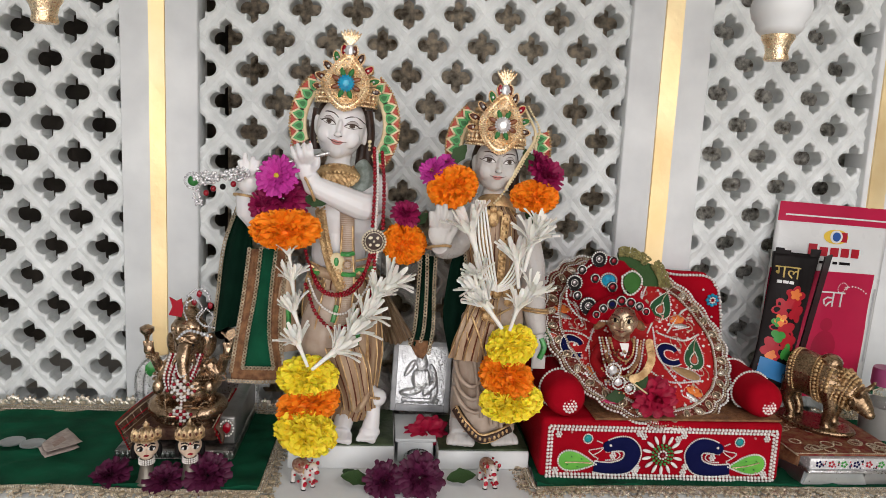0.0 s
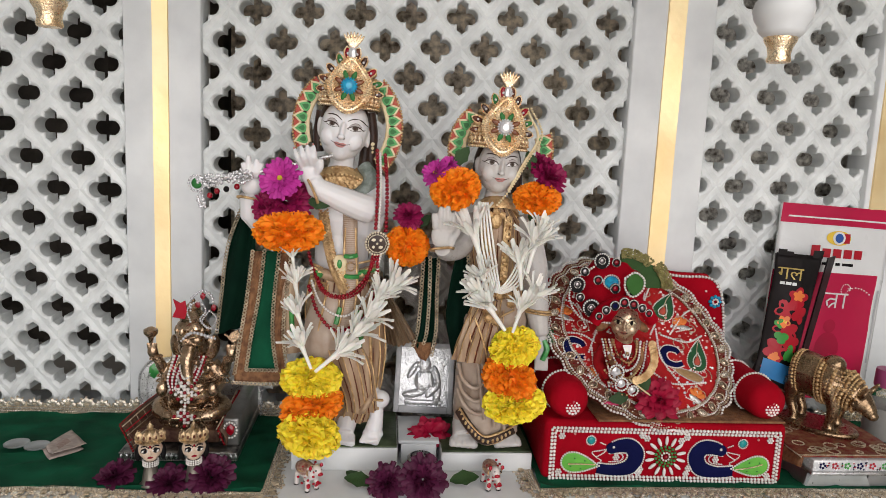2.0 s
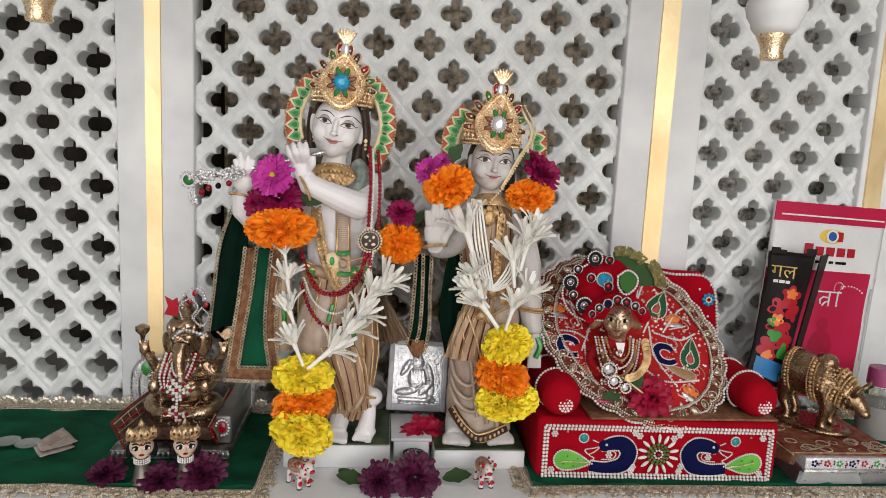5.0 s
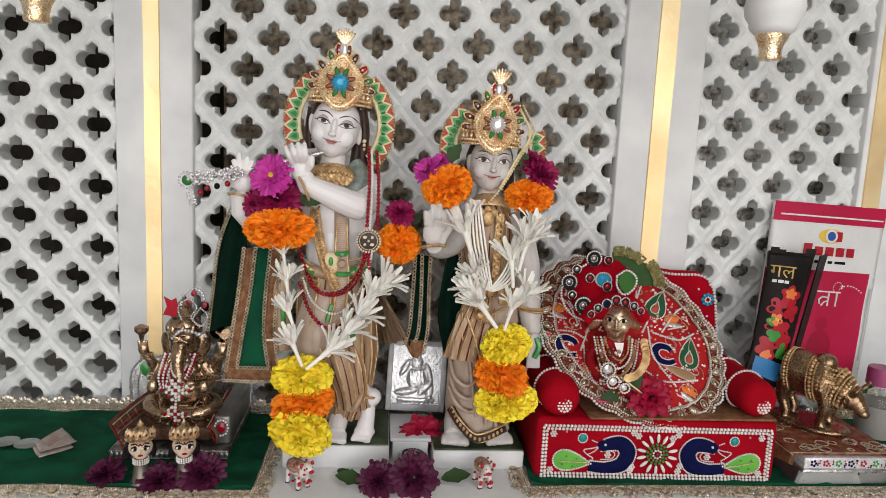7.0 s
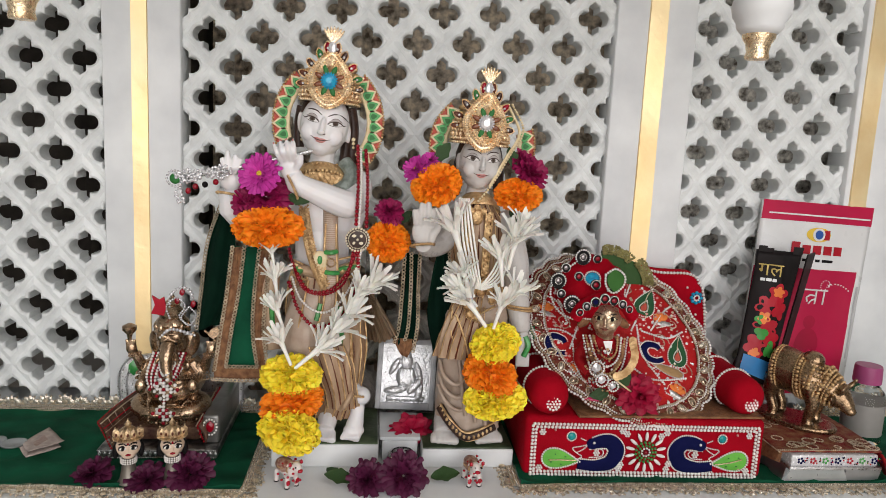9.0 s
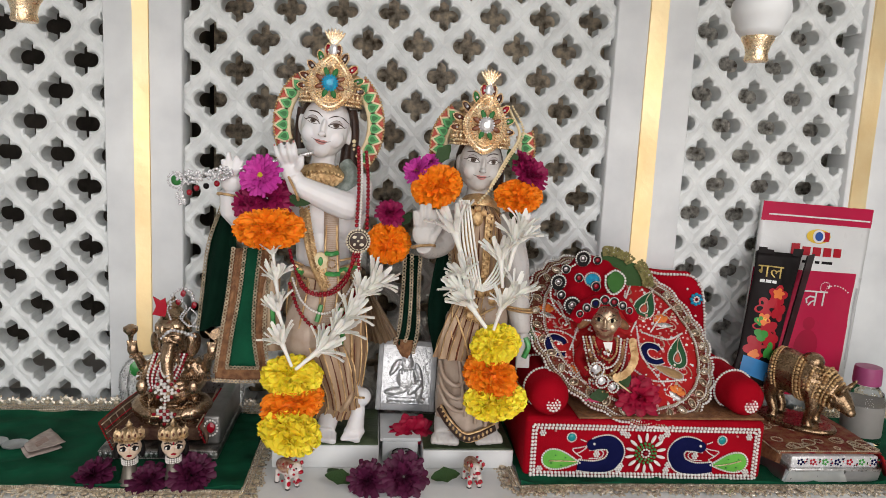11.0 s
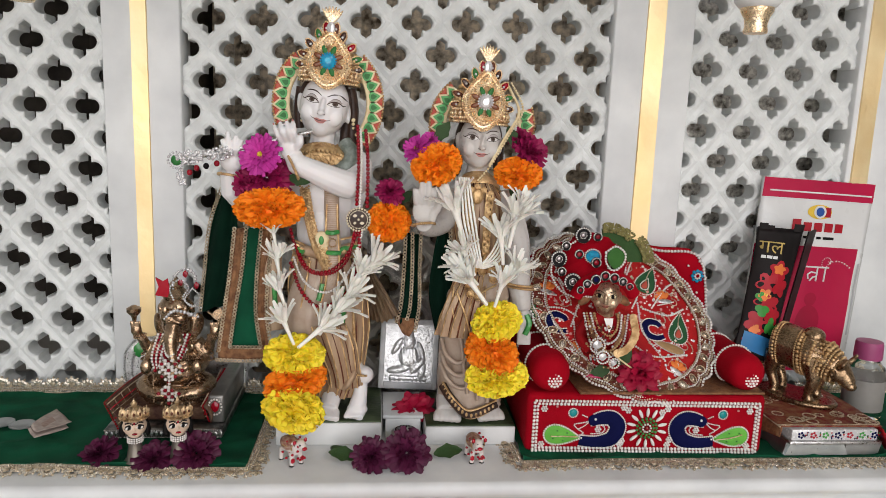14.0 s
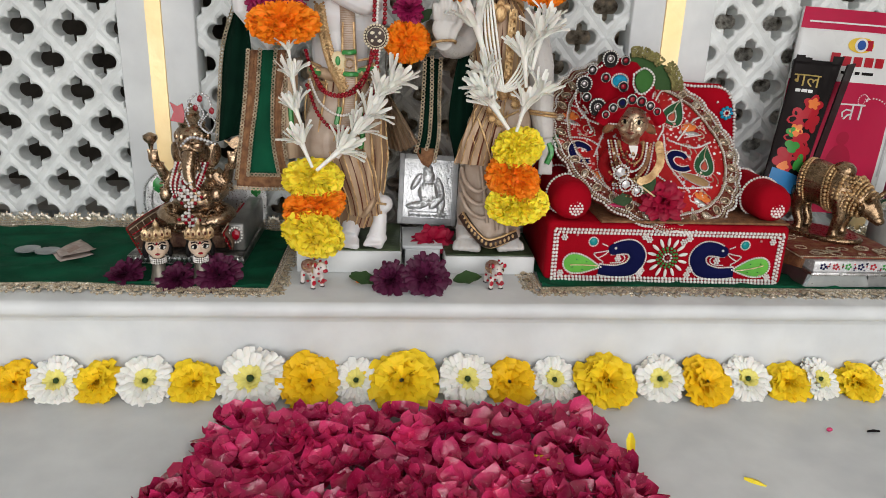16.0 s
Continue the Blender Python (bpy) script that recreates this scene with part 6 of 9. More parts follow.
for p in along(curve([(-0.0880, 0.0440, 0.0630), (-0.0800, 0.0300, 0.0520), (-0.0640, 0.0260, 0.0380), (-0.0500, 0.0260, 0.0390), (-0.0320, 0.0330, 0.0460)]), 0.0052):
    points.ball(p, 0.0019, 0, (0.9, 0.6, 1.3))
hair = bmesh.new()
egg(hair, HEAD2 + Vector((0, 0.009, 0.003)), 0.0248, 0.019, 0.0275)
egg(hair, (-0.0790, 0.0740, 0.3060), 0.006, 0.007, 0.022)
egg(hair, (-0.0360, 0.0740, 0.3070), 0.006, 0.007, 0.024)
dark, lips, shade, white, iris = face_marks(flesh, HEAD2, 0.0218, 4)
trims = strings([[(-0.0780, 0.0340, 0.1670), (-0.0690, 0.0300, 0.1440), (-0.0630, 0.0300, 0.1240)], [(-0.0810, 0.0440, 0.1710), (-0.0820, 0.0360, 0.1480), (-0.0750, 0.0320, 0.1280)]], 0.0011)
goldwork = strings([[(-0.0770, 0.0460, 0.2700), (-0.0740, 0.0390, 0.2420), (-0.0670, 0.0420, 0.2070), (-0.0600, 0.0440, 0.1830)], [(-0.0440, 0.0460, 0.2710), (-0.0460, 0.0390, 0.2430), (-0.0470, 0.0420, 0.2070), (-0.0500, 0.0440, 0.1830)], [(-0.0710, 0.0430, 0.2710), (-0.0680, 0.0360, 0.2430), (-0.0610, 0.0410, 0.2070)], [(-0.0510, 0.0430, 0.2710), (-0.0530, 0.0360, 0.2430), (-0.0530, 0.0410, 0.2070)], [(-0.0760, 0.0440, 0.1730), (-0.0640, 0.0360, 0.1630), (-0.0540, 0.0360, 0.1670), (-0.0360, 0.0440, 0.1740)]], 0.0011)
panels = Soup()
for pts in ([(-0.0740, 0.0430, 0.2690), (-0.0710, 0.0360, 0.2430), (-0.0640, 0.0400, 0.2070), (-0.0590, 0.0430, 0.1860)], [(-0.0480, 0.0430, 0.2700), (-0.0500, 0.0360, 0.2430), (-0.0500, 0.0400, 0.2080), (-0.0520, 0.0430, 0.1860)]):
    for k, p in enumerate(along(curve(pts), 0.0034)):
        panels.ball(p + Vector((0.0012 * (1 - 2 * (k % 2)), 0, 0)), 0.0034, 0, (1, 0.5, 0.8))
for p in ((-0.0660, 0.0360, 0.1750), (-0.0600, 0.0350, 0.1720), (-0.0640, 0.0340, 0.1670), (-0.0560, 0.0340, 0.1640), (-0.0530, 0.0400, 0.1900), (-0.0570, 0.0400, 0.1970), (-0.0430, 0.0420, 0.1900), (-0.0400, 0.0420, 0.1810)):
    panels.ball(p, 0.0042, 0, (1, 0.5, 1))
    panels.ring(Vector(p) + Vector((0, -0.0015, 0)), 0.0044, 0.0009)
collar = Soup()
for k, (r, dz) in enumerate(((0.0165, 0.0), (0.019, -0.004), (0.0215, -0.008))):
    collar.ring(Vector((-0.0590, 0.0600, 0.2820)) + Vector((0, -0.002 * k, dz)), r, 0.0022, normal=(0, 0.55, 1), sz=0.8)
for x, y in ((873, 372), (873, 384), (862, 378), (884, 378), (873, 500), (872, 515), (874, 575), (866, 560), (882, 560)):
    collar.ball((HEAD2.x + (x - 877) * 0.00057, 0.039, HEAD2.z - (y - 292) * 0.00057), 0.0042, 0, (1, 0.6, 1))
for at, r, nrm in (((-0.1158, 0.0250, 0.2385), 0.0112, (-0.1, 0.25, 1)), ((-0.0090, 0.0560, 0.1720), 0.0138, (0.1, 0.1, 1)), ((-0.0080, 0.0560, 0.1690), 0.0138, (0.1, 0.1, 1))):
    collar.ring(at, r, 0.0016, 40, normal=nrm)
band = lathe(bmesh.new(), [(0.015, 0.004), (0.02, -0.002), (0.0235, -0.01), (0.0225, -0.0125), (0.0185, -0.008), (0.015, 0.0)], seg=40, m=Matrix.Translation((-0.0590, 0.0600, 0.2820)) @ Matrix.Rotation(radians(-30), 4, "X") @ Matrix.Diagonal((1, 0.85, 1, 1)))
egg(band, (-0.0610, 0.0380, 0.2670), 0.006, 0.0025, 0.008)
greens = strings([[(-0.0020, 0.0450, 0.1420), (0.0010, 0.0420, 0.1330), (-0.0030, 0.0420, 0.1210)]], 0.003)
stand = block(bmesh.new(), -0.106, -0.009, 0.034, 0.13, 0.0, 0.0205, 0.0015)
moss = block(bmesh.new(), -0.1052, -0.0098, 0.0356, 0.1295, 0.0205, 0.0226, 0.0008)
consort = joined((flesh, 0), (blouse, 1), (skirt, 10), (hip, 1), (gilt, 3), (gilt2, 3), (crease, 11), (crease2, 11), (folds, 10), (hem, 3), (hem_band, 9), (points.mesh(), 3), (hair, 9), (dark, 9), (shade, 13), (white, 14), (iris, 15), (lips, 5), (goldwork, 3), (panels.mesh(), 3), (trims, 3), (collar.mesh(), 3), (band, 3), (greens, 4), (stand, 12), (moss, 6))
tagged(part("consort_statue", consort, [MARBLE_SHADED] + STATUE_MATS[1:]), "marble statue of a woman in draped tan robes, greyed for shade", "statue")


# ---- crowns ----
def crown(c, w, h, gem, label, tilt):
    """A gilt enamelled crown: cap, tall shield, jewel flower, rim stones, plume, side halo."""
    ob = thing("crown", c, label, "crown", "crowns", (0, tilt, 0))
    bm = bmesh.new()
    lathe(bm, [(w * 1.1, 0.0), (w * 1.16, 0.003), (w * 1.12, 0.008), (w * 1.08, 0.016), (w * 0.95, h * 0.45), (w * 0.68, h * 0.72), (w * 0.36, h * 0.9), (0.0, h * 0.95)], (0, 0.0, 0), 28, sy=0.9)
    part("cap", bm, OLD_GILT, ob, "dark studded cap")
    # shield
    bm = bmesh.new()
    n = 32
    def edge(k, s=1.0):
        a = 2 * math.pi * k / n
        x, z = math.sin(a), -math.cos(a)
        top = max(0, z) ** 2
        low = max(0, -z) ** 2
        return (s * w * 0.83 * x * (1 - 0.5 * top - 0.18 * low), h * 0.4 + s * h * 0.5 * z * (1 + 0.2 * top + 0.06 * low))
    bulge = lambda x, s: -w * 0.98 * math.sqrt(max(0.05, 1 - 0.75 * (x / w) ** 2)) - 0.002 - 0.006 * (1 - s * s)
    def at(k, sc, out=0.0):
        x, z = edge(k, sc)
        return Vector((x, bulge(x, sc) - out, z))

    rings = [[at(k, sc) for k in range(n)] for sc in (1.0, 0.8, 0.6, 0.4, 0.15)]
    loft(bm, [[p + Vector((0, 0.004, 0)) for p in rings[0]]] + rings)
    shield = part("shield", bm, OLD_GILT, ob, "embossed front shield")
    for a, b in ((1.0, 0.83), (0.76, 0.52)):
        bm = bmesh.new()
        loft(bm, [[at(k, sc, out) for k in range(n)] for sc, out in ((a, -0.001), (a, 0.0012), (a * 0.96, 0.002), (b * 1.05, 0.002), (b, 0.0012), (b, -0.001))], caps=False)
        part("gold_band", bm, GOLD, shield, "embossed gold band")
    s = Soup()
    for sc, r in ((1.0, 0.0012), (0.915, 0.0011), (0.795, 0.0011), (0.64, 0.0013), (0.5, 0.001)):
        line = [Vector((edge(k % n, sc)[0], bulge(edge(k % n, sc)[0], sc) - (0.0008 if sc == 0.795 else 0.0022), edge(k % n, sc)[1])) for k in range(n + 1)]
        s.string(line, r)
    for k in range(60):
        sc, kk = 0.74, k * n / 60
        x, z = edge(kk, sc)
        s.ball((x, bulge(x, sc) - 0.002, z), 0.0012)
    for row, zz in ((1.15, 0.001), (1.17, 0.005), (1.11, 0.013)):
        s.ring((0, 0, zz), w * row, 0.0015, normal=(0, 0, 1), sz=0.92)
    for k in range(26):
        a = 2 * math.pi * k / 26
        s.ball((w * 1.14 * math.cos(a), w * 1.04 * math.sin(a), 0.009), 0.003, 0, (0.7, 0.7, 1))
    part("beading", s.mesh(), GOLD, ob)
    s = Soup()
    for row in range(4):
        for k in range(30):
            a = 2 * math.pi * (k + 0.5 * (row % 2)) / 30
            q = w * (1.1 - 0.075 * row)
            s.ball((q * math.cos(a), 0.92 * q * math.sin(a), 0.017 + 0.0062 * row), 0.0019, 0, (1, 1, 1.3))
    part("cap_studs", s.mesh(), GOLD_PAINT, ob)["kind"] = "stuff"
    jz, jy = h * 0.4, bulge(0, 0.3)
    for k in range(8):
        a = 2 * math.pi * (k + 0.5) / 8
        bm = egg(bmesh.new(), (0, 0, 0), 0.0025, 0.0014, 0.0046, seg=10, rings=7)
        bmesh.ops.transform(bm, matrix=Matrix.Translation((0.0105 * math.sin(a), jy - 0.001, jz + 0.0105 * math.cos(a))) @ Matrix.Rotation(a, 4, "Y"), verts=bm.verts)
        part("enamel_petal", bm, (LEAF_BOSS, AMBER, AMBER, LEAF_BOSS)[k % 4], ob)
    part("jewel", lathe(bmesh.new(), [(0.0068, 0.0), (0.0068, 0.0022), (0.0055, 0.004), (0.003, 0.005), (0.0, 0.005)], seg=18, m=Matrix.Translation((0, jy - 0.0005, jz)) @ Matrix.Rotation(radians(90), 4, "X")), gem, ob, flat=True)
    s = Soup()
    s.ring((0, jy - 0.002, jz), 0.0073, 0.0011, 18)
    part("jewel_rim", s.mesh(), gem if gem == DIAMOND else TURQ, ob)
    for k in range(12):
        side, i = (-1 if k < 6 else 1), k % 6
        x, z = edge(n / 2 + side * (1.7 + 1.75 * i), 1.12)
        x *= 1.02 + 0.02 * i
        lean = math.atan2(x, z - h * 0.34)
        m = Matrix.Translation((x, bulge(min(abs(x), w * 0.95), 1) + 0.002 + 0.0012 * i, z)) @ Matrix.Rotation(lean, 4, "Y")
        bm = egg(bmesh.new(), (0, 0, 0), 0.0038, 0.0015, 0.0068, seg=12, rings=8)
        for v in bm.verts:
            v.co.x *= 1 - 0.55 * (v.co.z / 0.0068) ** 4
        o = part("marquise_setting", under(bm, m), GOLD, ob)
        bm = egg(bmesh.new(), (0, -0.0009, 0), 0.0028, 0.0012, 0.0058, seg=10, rings=7)
        part("stone", under(bm, m), (BROWN_PAINT, DEEP_BROWN, RUBY, LEAF_BOSS, DEEP_BROWN, BROWN_PAINT)[(i + 2 * (side > 0)) % 6], o)
        part("crystal", under(bead(bmesh.new(), (0, -0.0021, 0), 0.0014), m), DIAMOND, o)
        s = Soup()
        s.string([(0.0039 * math.sin(a) * (1 - 0.55 * math.cos(a) ** 4), -0.0006, 0.0069 * math.cos(a)) for a in (2 * math.pi * j / 24 for j in range(25))], 0.0006)
        part("gold_rim", under(s.mesh(), m), GOLD, o)
    py = bulge(0, 1) - 0.0015
    part("crystal_drop", egg(bmesh.new(), (0, py, h * 1.03), 0.0042, 0.003, 0.006, seg=10, rings=6), DIAMOND, ob, flat=True)
    fan = part("fan_plume", under(egg(bmesh.new(), (0, 0, 0), 0.0042, 0.0014, 0.004, seg=12, rings=8), Matrix.Translation((0, py + 0.0016, h * 1.11 + 0.006))), GOLD, ob, "fluted gold fan")
    for k in range(7):
        m = Matrix.Translation((0, py + 0.001, h * 1.11)) @ Matrix.Rotation(radians(-36 + 12 * k), 4, "Y")
        part("rib", under(egg(bmesh.new(), (0, 0, 0.0085), 0.0016, 0.0012, 0.0085, seg=8, rings=6), m), GOLD, fan)
    return ob


LEAF_BOSS = mat("deep_green_paint", (0.02, 0.16, 0.035), 0.45)
AMBER = mat("amber_brown_enamel", (0.24, 0.085, 0.03), 0.2, coat=0.4, second=(0.12, 0.03, 0.012), scale=260)
DEEP_BROWN = mat("dark_brown_glass", (0.05, 0.018, 0.01), 0.2, coat=0.4)
OLD_GILT = mat("old_studded_gilt", (0.66, 0.44, 0.24), 0.33, 0.75, second=(0.24, 0.125, 0.06), scale=150, bump=0.9, bump_scale=600)
HALO_RED = mat("halo_red_paint", (0.4, 0.035, 0.02), 0.5, second=(0.5, 0.12, 0.07), scale=120)
HALO_GREEN = mat("halo_green_paint", (0.09, 0.4, 0.12), 0.4, second=(0.05, 0.27, 0.08), scale=150)


def halo(c, rx, rz, r_in, spans, label, tilt):
    """Painted arc of leaf shapes behind the head, on both sides."""
    ob = thing("halo", c, label, "halo", "halos", (0, tilt, 0))
    for a0, a1 in spans:
        n = 18
        rim = []
        bm = bmesh.new()
        rings = []
        for k in range(n + 1):
            a = radians(a0 + (a1 - a0) * k / n)
            dx, dz = math.sin(a), math.cos(a)
            rings.append([(rx * q * dx, y, rz * q * dz) for q, y in ((r_in, 0.0), (1.0, 0.0), (1.0, 0.003), (r_in, 0.003))])
            rim.append(Vector((rx * dx, -0.0005, rz * dz)))
        loft(bm, rings)
        side = part("arc", bm, HALO_RED, ob, "red painted arc with green leaves")
        s = Soup()
        s.string(rim, 0.0016)
        part("rim", s.mesh(), GOLD_PAINT, side)
        m = max(3, round(abs(a1 - a0) / 11.5))
        depth = (rx + rz) / 2 * (1 - r_in)
        for k in range(m):
            a = radians(a0 + (a1 - a0) * (k + 0.5) / m)
            q = r_in * 0.5 + 0.5
            place = Matrix.Translation((rx * q * math.sin(a), -0.0008, rz * q * math.cos(a))) @ Matrix.Rotation(a, 4, "Y")
            line = [Vector((0.0078 * math.sin(t) * (0.5 + 0.5 * math.cos(t)) ** 0.7 * 1.25, 0, -depth * 0.47 * math.cos(t) + depth * 0.06)) for t in (2 * math.pi * j / 20 for j in range(20))]
            for name, grow, lift, paint in (("leaf_rim", 1.0, 0.0012, CREAM), ("leaf_boss", 0.74, 0.0020, HALO_GREEN), ("leaf_inlay", 0.42, 0.0026, LEAF_BOSS)):
                bm = bmesh.new()
                low = [bm.verts.new((p.x * grow, 0.0, p.z * grow - (1 - grow) * depth * 0.1)) for p in line]
                high = [bm.verts.new((p.x * grow * 0.92, -lift, p.z * grow * 0.96 - (1 - grow) * depth * 0.1)) for p in line]
                for j in range(20):
                    bm.faces.new((low[j], low[(j + 1) % 20], high[(j + 1) % 20], high[j]))
                bm.faces.new(high)
                part(name, under(bm, place), paint, side)
        inner = [Vector((rx * (r_in + 0.03) * math.sin(radians(a0 + (a1 - a0) * k / n)), -0.001, rz * (r_in + 0.03) * math.cos(radians(a0 + (a1 - a0) * k / n)))) for k in range(n + 1)]
        part("inner_band", tube(bmesh.new(), inner, 0.0021, 8), CREAM, side)
    return ob


crown((-0.2130, 0.0680, 0.3730), 0.0265, 0.0492, TURQ, "tall gilt crown with a turquoise jewel and enamel stones", 4)
crown((-0.0605, 0.0580, 0.3390), 0.0258, 0.053, DIAMOND, "gilt crown with a clear crystal and enamel stones", 3)
halo((-0.2140, 0.0760, 0.3540), 0.0558, 0.0625, 0.7, ((36, 132), (-114, -40)), "painted halo of green and red leaf points behind a head", 3)
halo((-0.0550, 0.0700, 0.3380), 0.055, 0.054, 0.68, ((66, 104), (-104, -42)), "painted halo of green and red leaf points behind a head", 3)


# ---- garments of cloth on the statues ----
def drape(name, left, right, material, parent=None, ripple=0.002, waves=3.0, steps=14, across=14, thick=0.0012):
    """A hanging cloth between a left and a right edge line, with soft folds."""
    a, b = curve(left, steps), curve(right, steps)
    bm = bmesh.new()
    rows = []
    for i, (p, q) in enumerate(zip(a, b)):
        rows.append([bm.verts.new(p.lerp(q, k / across) + Vector((0, ripple * math.sin(waves * math.pi * k / across + 0.06 * i) + 0.0008 * noise.noise((k * 0.5, i * 0.3, 2)), 0))) for k in range(across + 1)])
    for r0, r1 in zip(rows, rows[1:]):
        for k in range(across):
            bm.faces.new((r0[k], r0[k + 1], r1[k + 1], r1[k]))
    ob = part(name, bm, material, parent)
    ob.modifiers.new("t", "SOLIDIFY").thickness = thick
    return ob


def chain(points, r=0.0012, parent=None, material=LACE, name="chain_edging", front=0.0015):
    s = Soup()
    for k, p in enumerate(along(curve(points, 8), 0.0038)):
        s.ring(Vector(p) + Vector((0, -front, 0)), 0.0016, 0.0009, 7)
    return part(name, s.mesh(), material, parent)


ob = thing("green_shawl", (0, 0, 0), "dark green velvet shawl with bronze brocade borders", "shawl")
# Back panel and tail are a darker green than the front panel.
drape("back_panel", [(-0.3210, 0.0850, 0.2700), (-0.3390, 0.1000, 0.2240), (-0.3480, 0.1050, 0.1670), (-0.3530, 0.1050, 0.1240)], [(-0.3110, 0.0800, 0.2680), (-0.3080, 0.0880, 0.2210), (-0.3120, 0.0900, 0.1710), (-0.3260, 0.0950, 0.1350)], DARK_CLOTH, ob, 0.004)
chain([(-0.3210, 0.0850, 0.2700), (-0.3390, 0.0980, 0.2240), (-0.3470, 0.1020, 0.1680), (-0.3520, 0.1020, 0.1250)], parent=ob)
drape("front_panel", [(-0.3090, 0.0750, 0.2230), (-0.3140, 0.0720, 0.1750), (-0.3200, 0.0700, 0.1330), (-0.3270, 0.0680, 0.0930)], [(-0.2750, 0.0700, 0.2250), (-0.2790, 0.0700, 0.1770), (-0.2790, 0.0680, 0.1350), (-0.2730, 0.0660, 0.0900)], GREEN_CLOTH, ob, 0.0015)
drape("border", [(-0.3090, 0.0710, 0.2230), (-0.3140, 0.0680, 0.1760), (-0.3200, 0.0660, 0.1340), (-0.3270, 0.0640, 0.0920)], [(-0.2970, 0.0710, 0.2240), (-0.3010, 0.0680, 0.1760), (-0.3080, 0.0660, 0.1340), (-0.3130, 0.0640, 0.0920)], BROCADE, ob, 0.0008)
drape("border", [(-0.2790, 0.0670, 0.2250), (-0.2850, 0.0670, 0.1770), (-0.2860, 0.0650, 0.1350), (-0.2810, 0.0630, 0.0880)], [(-0.2670, 0.0670, 0.2250), (-0.2740, 0.0670, 0.1770), (-0.2760, 0.0650, 0.1350), (-0.2710, 0.0630, 0.0880)], BROCADE, ob, 0.0008)
drape("border", [(-0.3250, 0.0630, 0.0980), (-0.3250, 0.0630, 0.0850)], [(-0.2720, 0.0620, 0.0980), (-0.2720, 0.0620, 0.0850)], BROCADE, ob, 0.0005, steps=5)
for pts in ([(-0.3080, 0.0700, 0.2230), (-0.3130, 0.0670, 0.1760), (-0.3190, 0.0650, 0.1340), (-0.3250, 0.0630, 0.0920)], [(-0.2960, 0.0700, 0.2240), (-0.3010, 0.0670, 0.1770), (-0.3080, 0.0650, 0.1350), (-0.3130, 0.0630, 0.0980)], [(-0.2800, 0.0660, 0.2250), (-0.2850, 0.0660, 0.1770), (-0.2860, 0.0640, 0.1350), (-0.2810, 0.0620, 0.0990)],
            [(-0.3120, 0.0610, 0.0990), (-0.2810, 0.0610, 0.0990)], [(-0.3260, 0.0610, 0.0850), (-0.2980, 0.0610, 0.0840), (-0.2700, 0.0610, 0.0850)], [(-0.2680, 0.0660, 0.2250), (-0.2730, 0.0660, 0.1780), (-0.2750, 0.0640, 0.1360), (-0.2690, 0.0620, 0.0890)]):
    chain(pts, parent=ob)
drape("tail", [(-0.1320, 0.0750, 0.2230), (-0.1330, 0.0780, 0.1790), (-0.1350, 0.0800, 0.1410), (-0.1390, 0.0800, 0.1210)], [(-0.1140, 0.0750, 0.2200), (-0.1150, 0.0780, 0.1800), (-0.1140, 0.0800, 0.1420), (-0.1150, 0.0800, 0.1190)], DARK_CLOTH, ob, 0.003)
drape("tail_border", [(-0.1410, 0.0770, 0.1290), (-0.1320, 0.0750, 0.1120)], [(-0.1120, 0.0770, 0.1270), (-0.1240, 0.0750, 0.1070)], BROCADE, ob, 0.001, steps=6)
for pts in ([(-0.1310, 0.0710, 0.2230), (-0.1320, 0.0740, 0.1800), (-0.1340, 0.0760, 0.1420), (-0.1390, 0.0760, 0.1220)], [(-0.1240, 0.0710, 0.2220), (-0.1230, 0.0740, 0.1800), (-0.1240, 0.0760, 0.1420), (-0.1270, 0.0760, 0.1270)], [(-0.1150, 0.0710, 0.2210), (-0.1150, 0.0740, 0.1810), (-0.1140, 0.0760, 0.1430), (-0.1180, 0.0740, 0.1150)]):
    chain(pts, parent=ob)
ob = thing("green_stole", (0, 0, 0), "dark green velvet stole with a gold chain edge", "stole")
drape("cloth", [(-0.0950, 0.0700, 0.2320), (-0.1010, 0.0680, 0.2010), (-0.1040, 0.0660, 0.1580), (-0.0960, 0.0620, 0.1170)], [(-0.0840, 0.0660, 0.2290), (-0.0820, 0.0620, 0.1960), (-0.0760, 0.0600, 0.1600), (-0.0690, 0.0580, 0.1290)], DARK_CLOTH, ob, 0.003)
chain([(-0.0850, 0.0620, 0.2290), (-0.0820, 0.0580, 0.1970), (-0.0770, 0.0560, 0.1610), (-0.0700, 0.0540, 0.1300)], parent=ob)
chain([(-0.0960, 0.0580, 0.1170), (-0.0690, 0.0540, 0.1290)], parent=ob)

# flute with its rhinestone tassel
ob = thing("flute", (0, 0, 0), "silver flute with a rhinestone and bead tassel", "flute")
part("pipe", tube(bmesh.new(), [(-0.3530, 0.0320, 0.2930), (-0.2910, 0.0280, 0.3080), (-0.2250, 0.0240, 0.3260)], 0.0021, 10), SILVER, ob)
s = Soup()
for k in range(150):
    t = random.random()
    p = Vector((-0.3540, 0.0280, 0.2950)).lerp(Vector((-0.3010, 0.0260, 0.3040)), t)
    s.ball(p + Vector((0, 0.004 * (random.random() - 0.7), 0.011 * (random.random() - 0.5) * (0.6 + 0.6 * math.sin(6 * t) ** 2))), 0.0013 + 0.0008 * random.random())
for k in range(30):
    s.ball(Vector((-0.3500, 0.0280, 0.2860)) + Vector((0.008 * (random.random() - 0.4), 0, -0.015 * random.random())), 0.0014)
s.ring((-0.3530, 0.0260, 0.2940), 0.0075, 0.0014, sz=1.0)
part("rhinestone_tassel", s.mesh(), DIAMOND, ob)
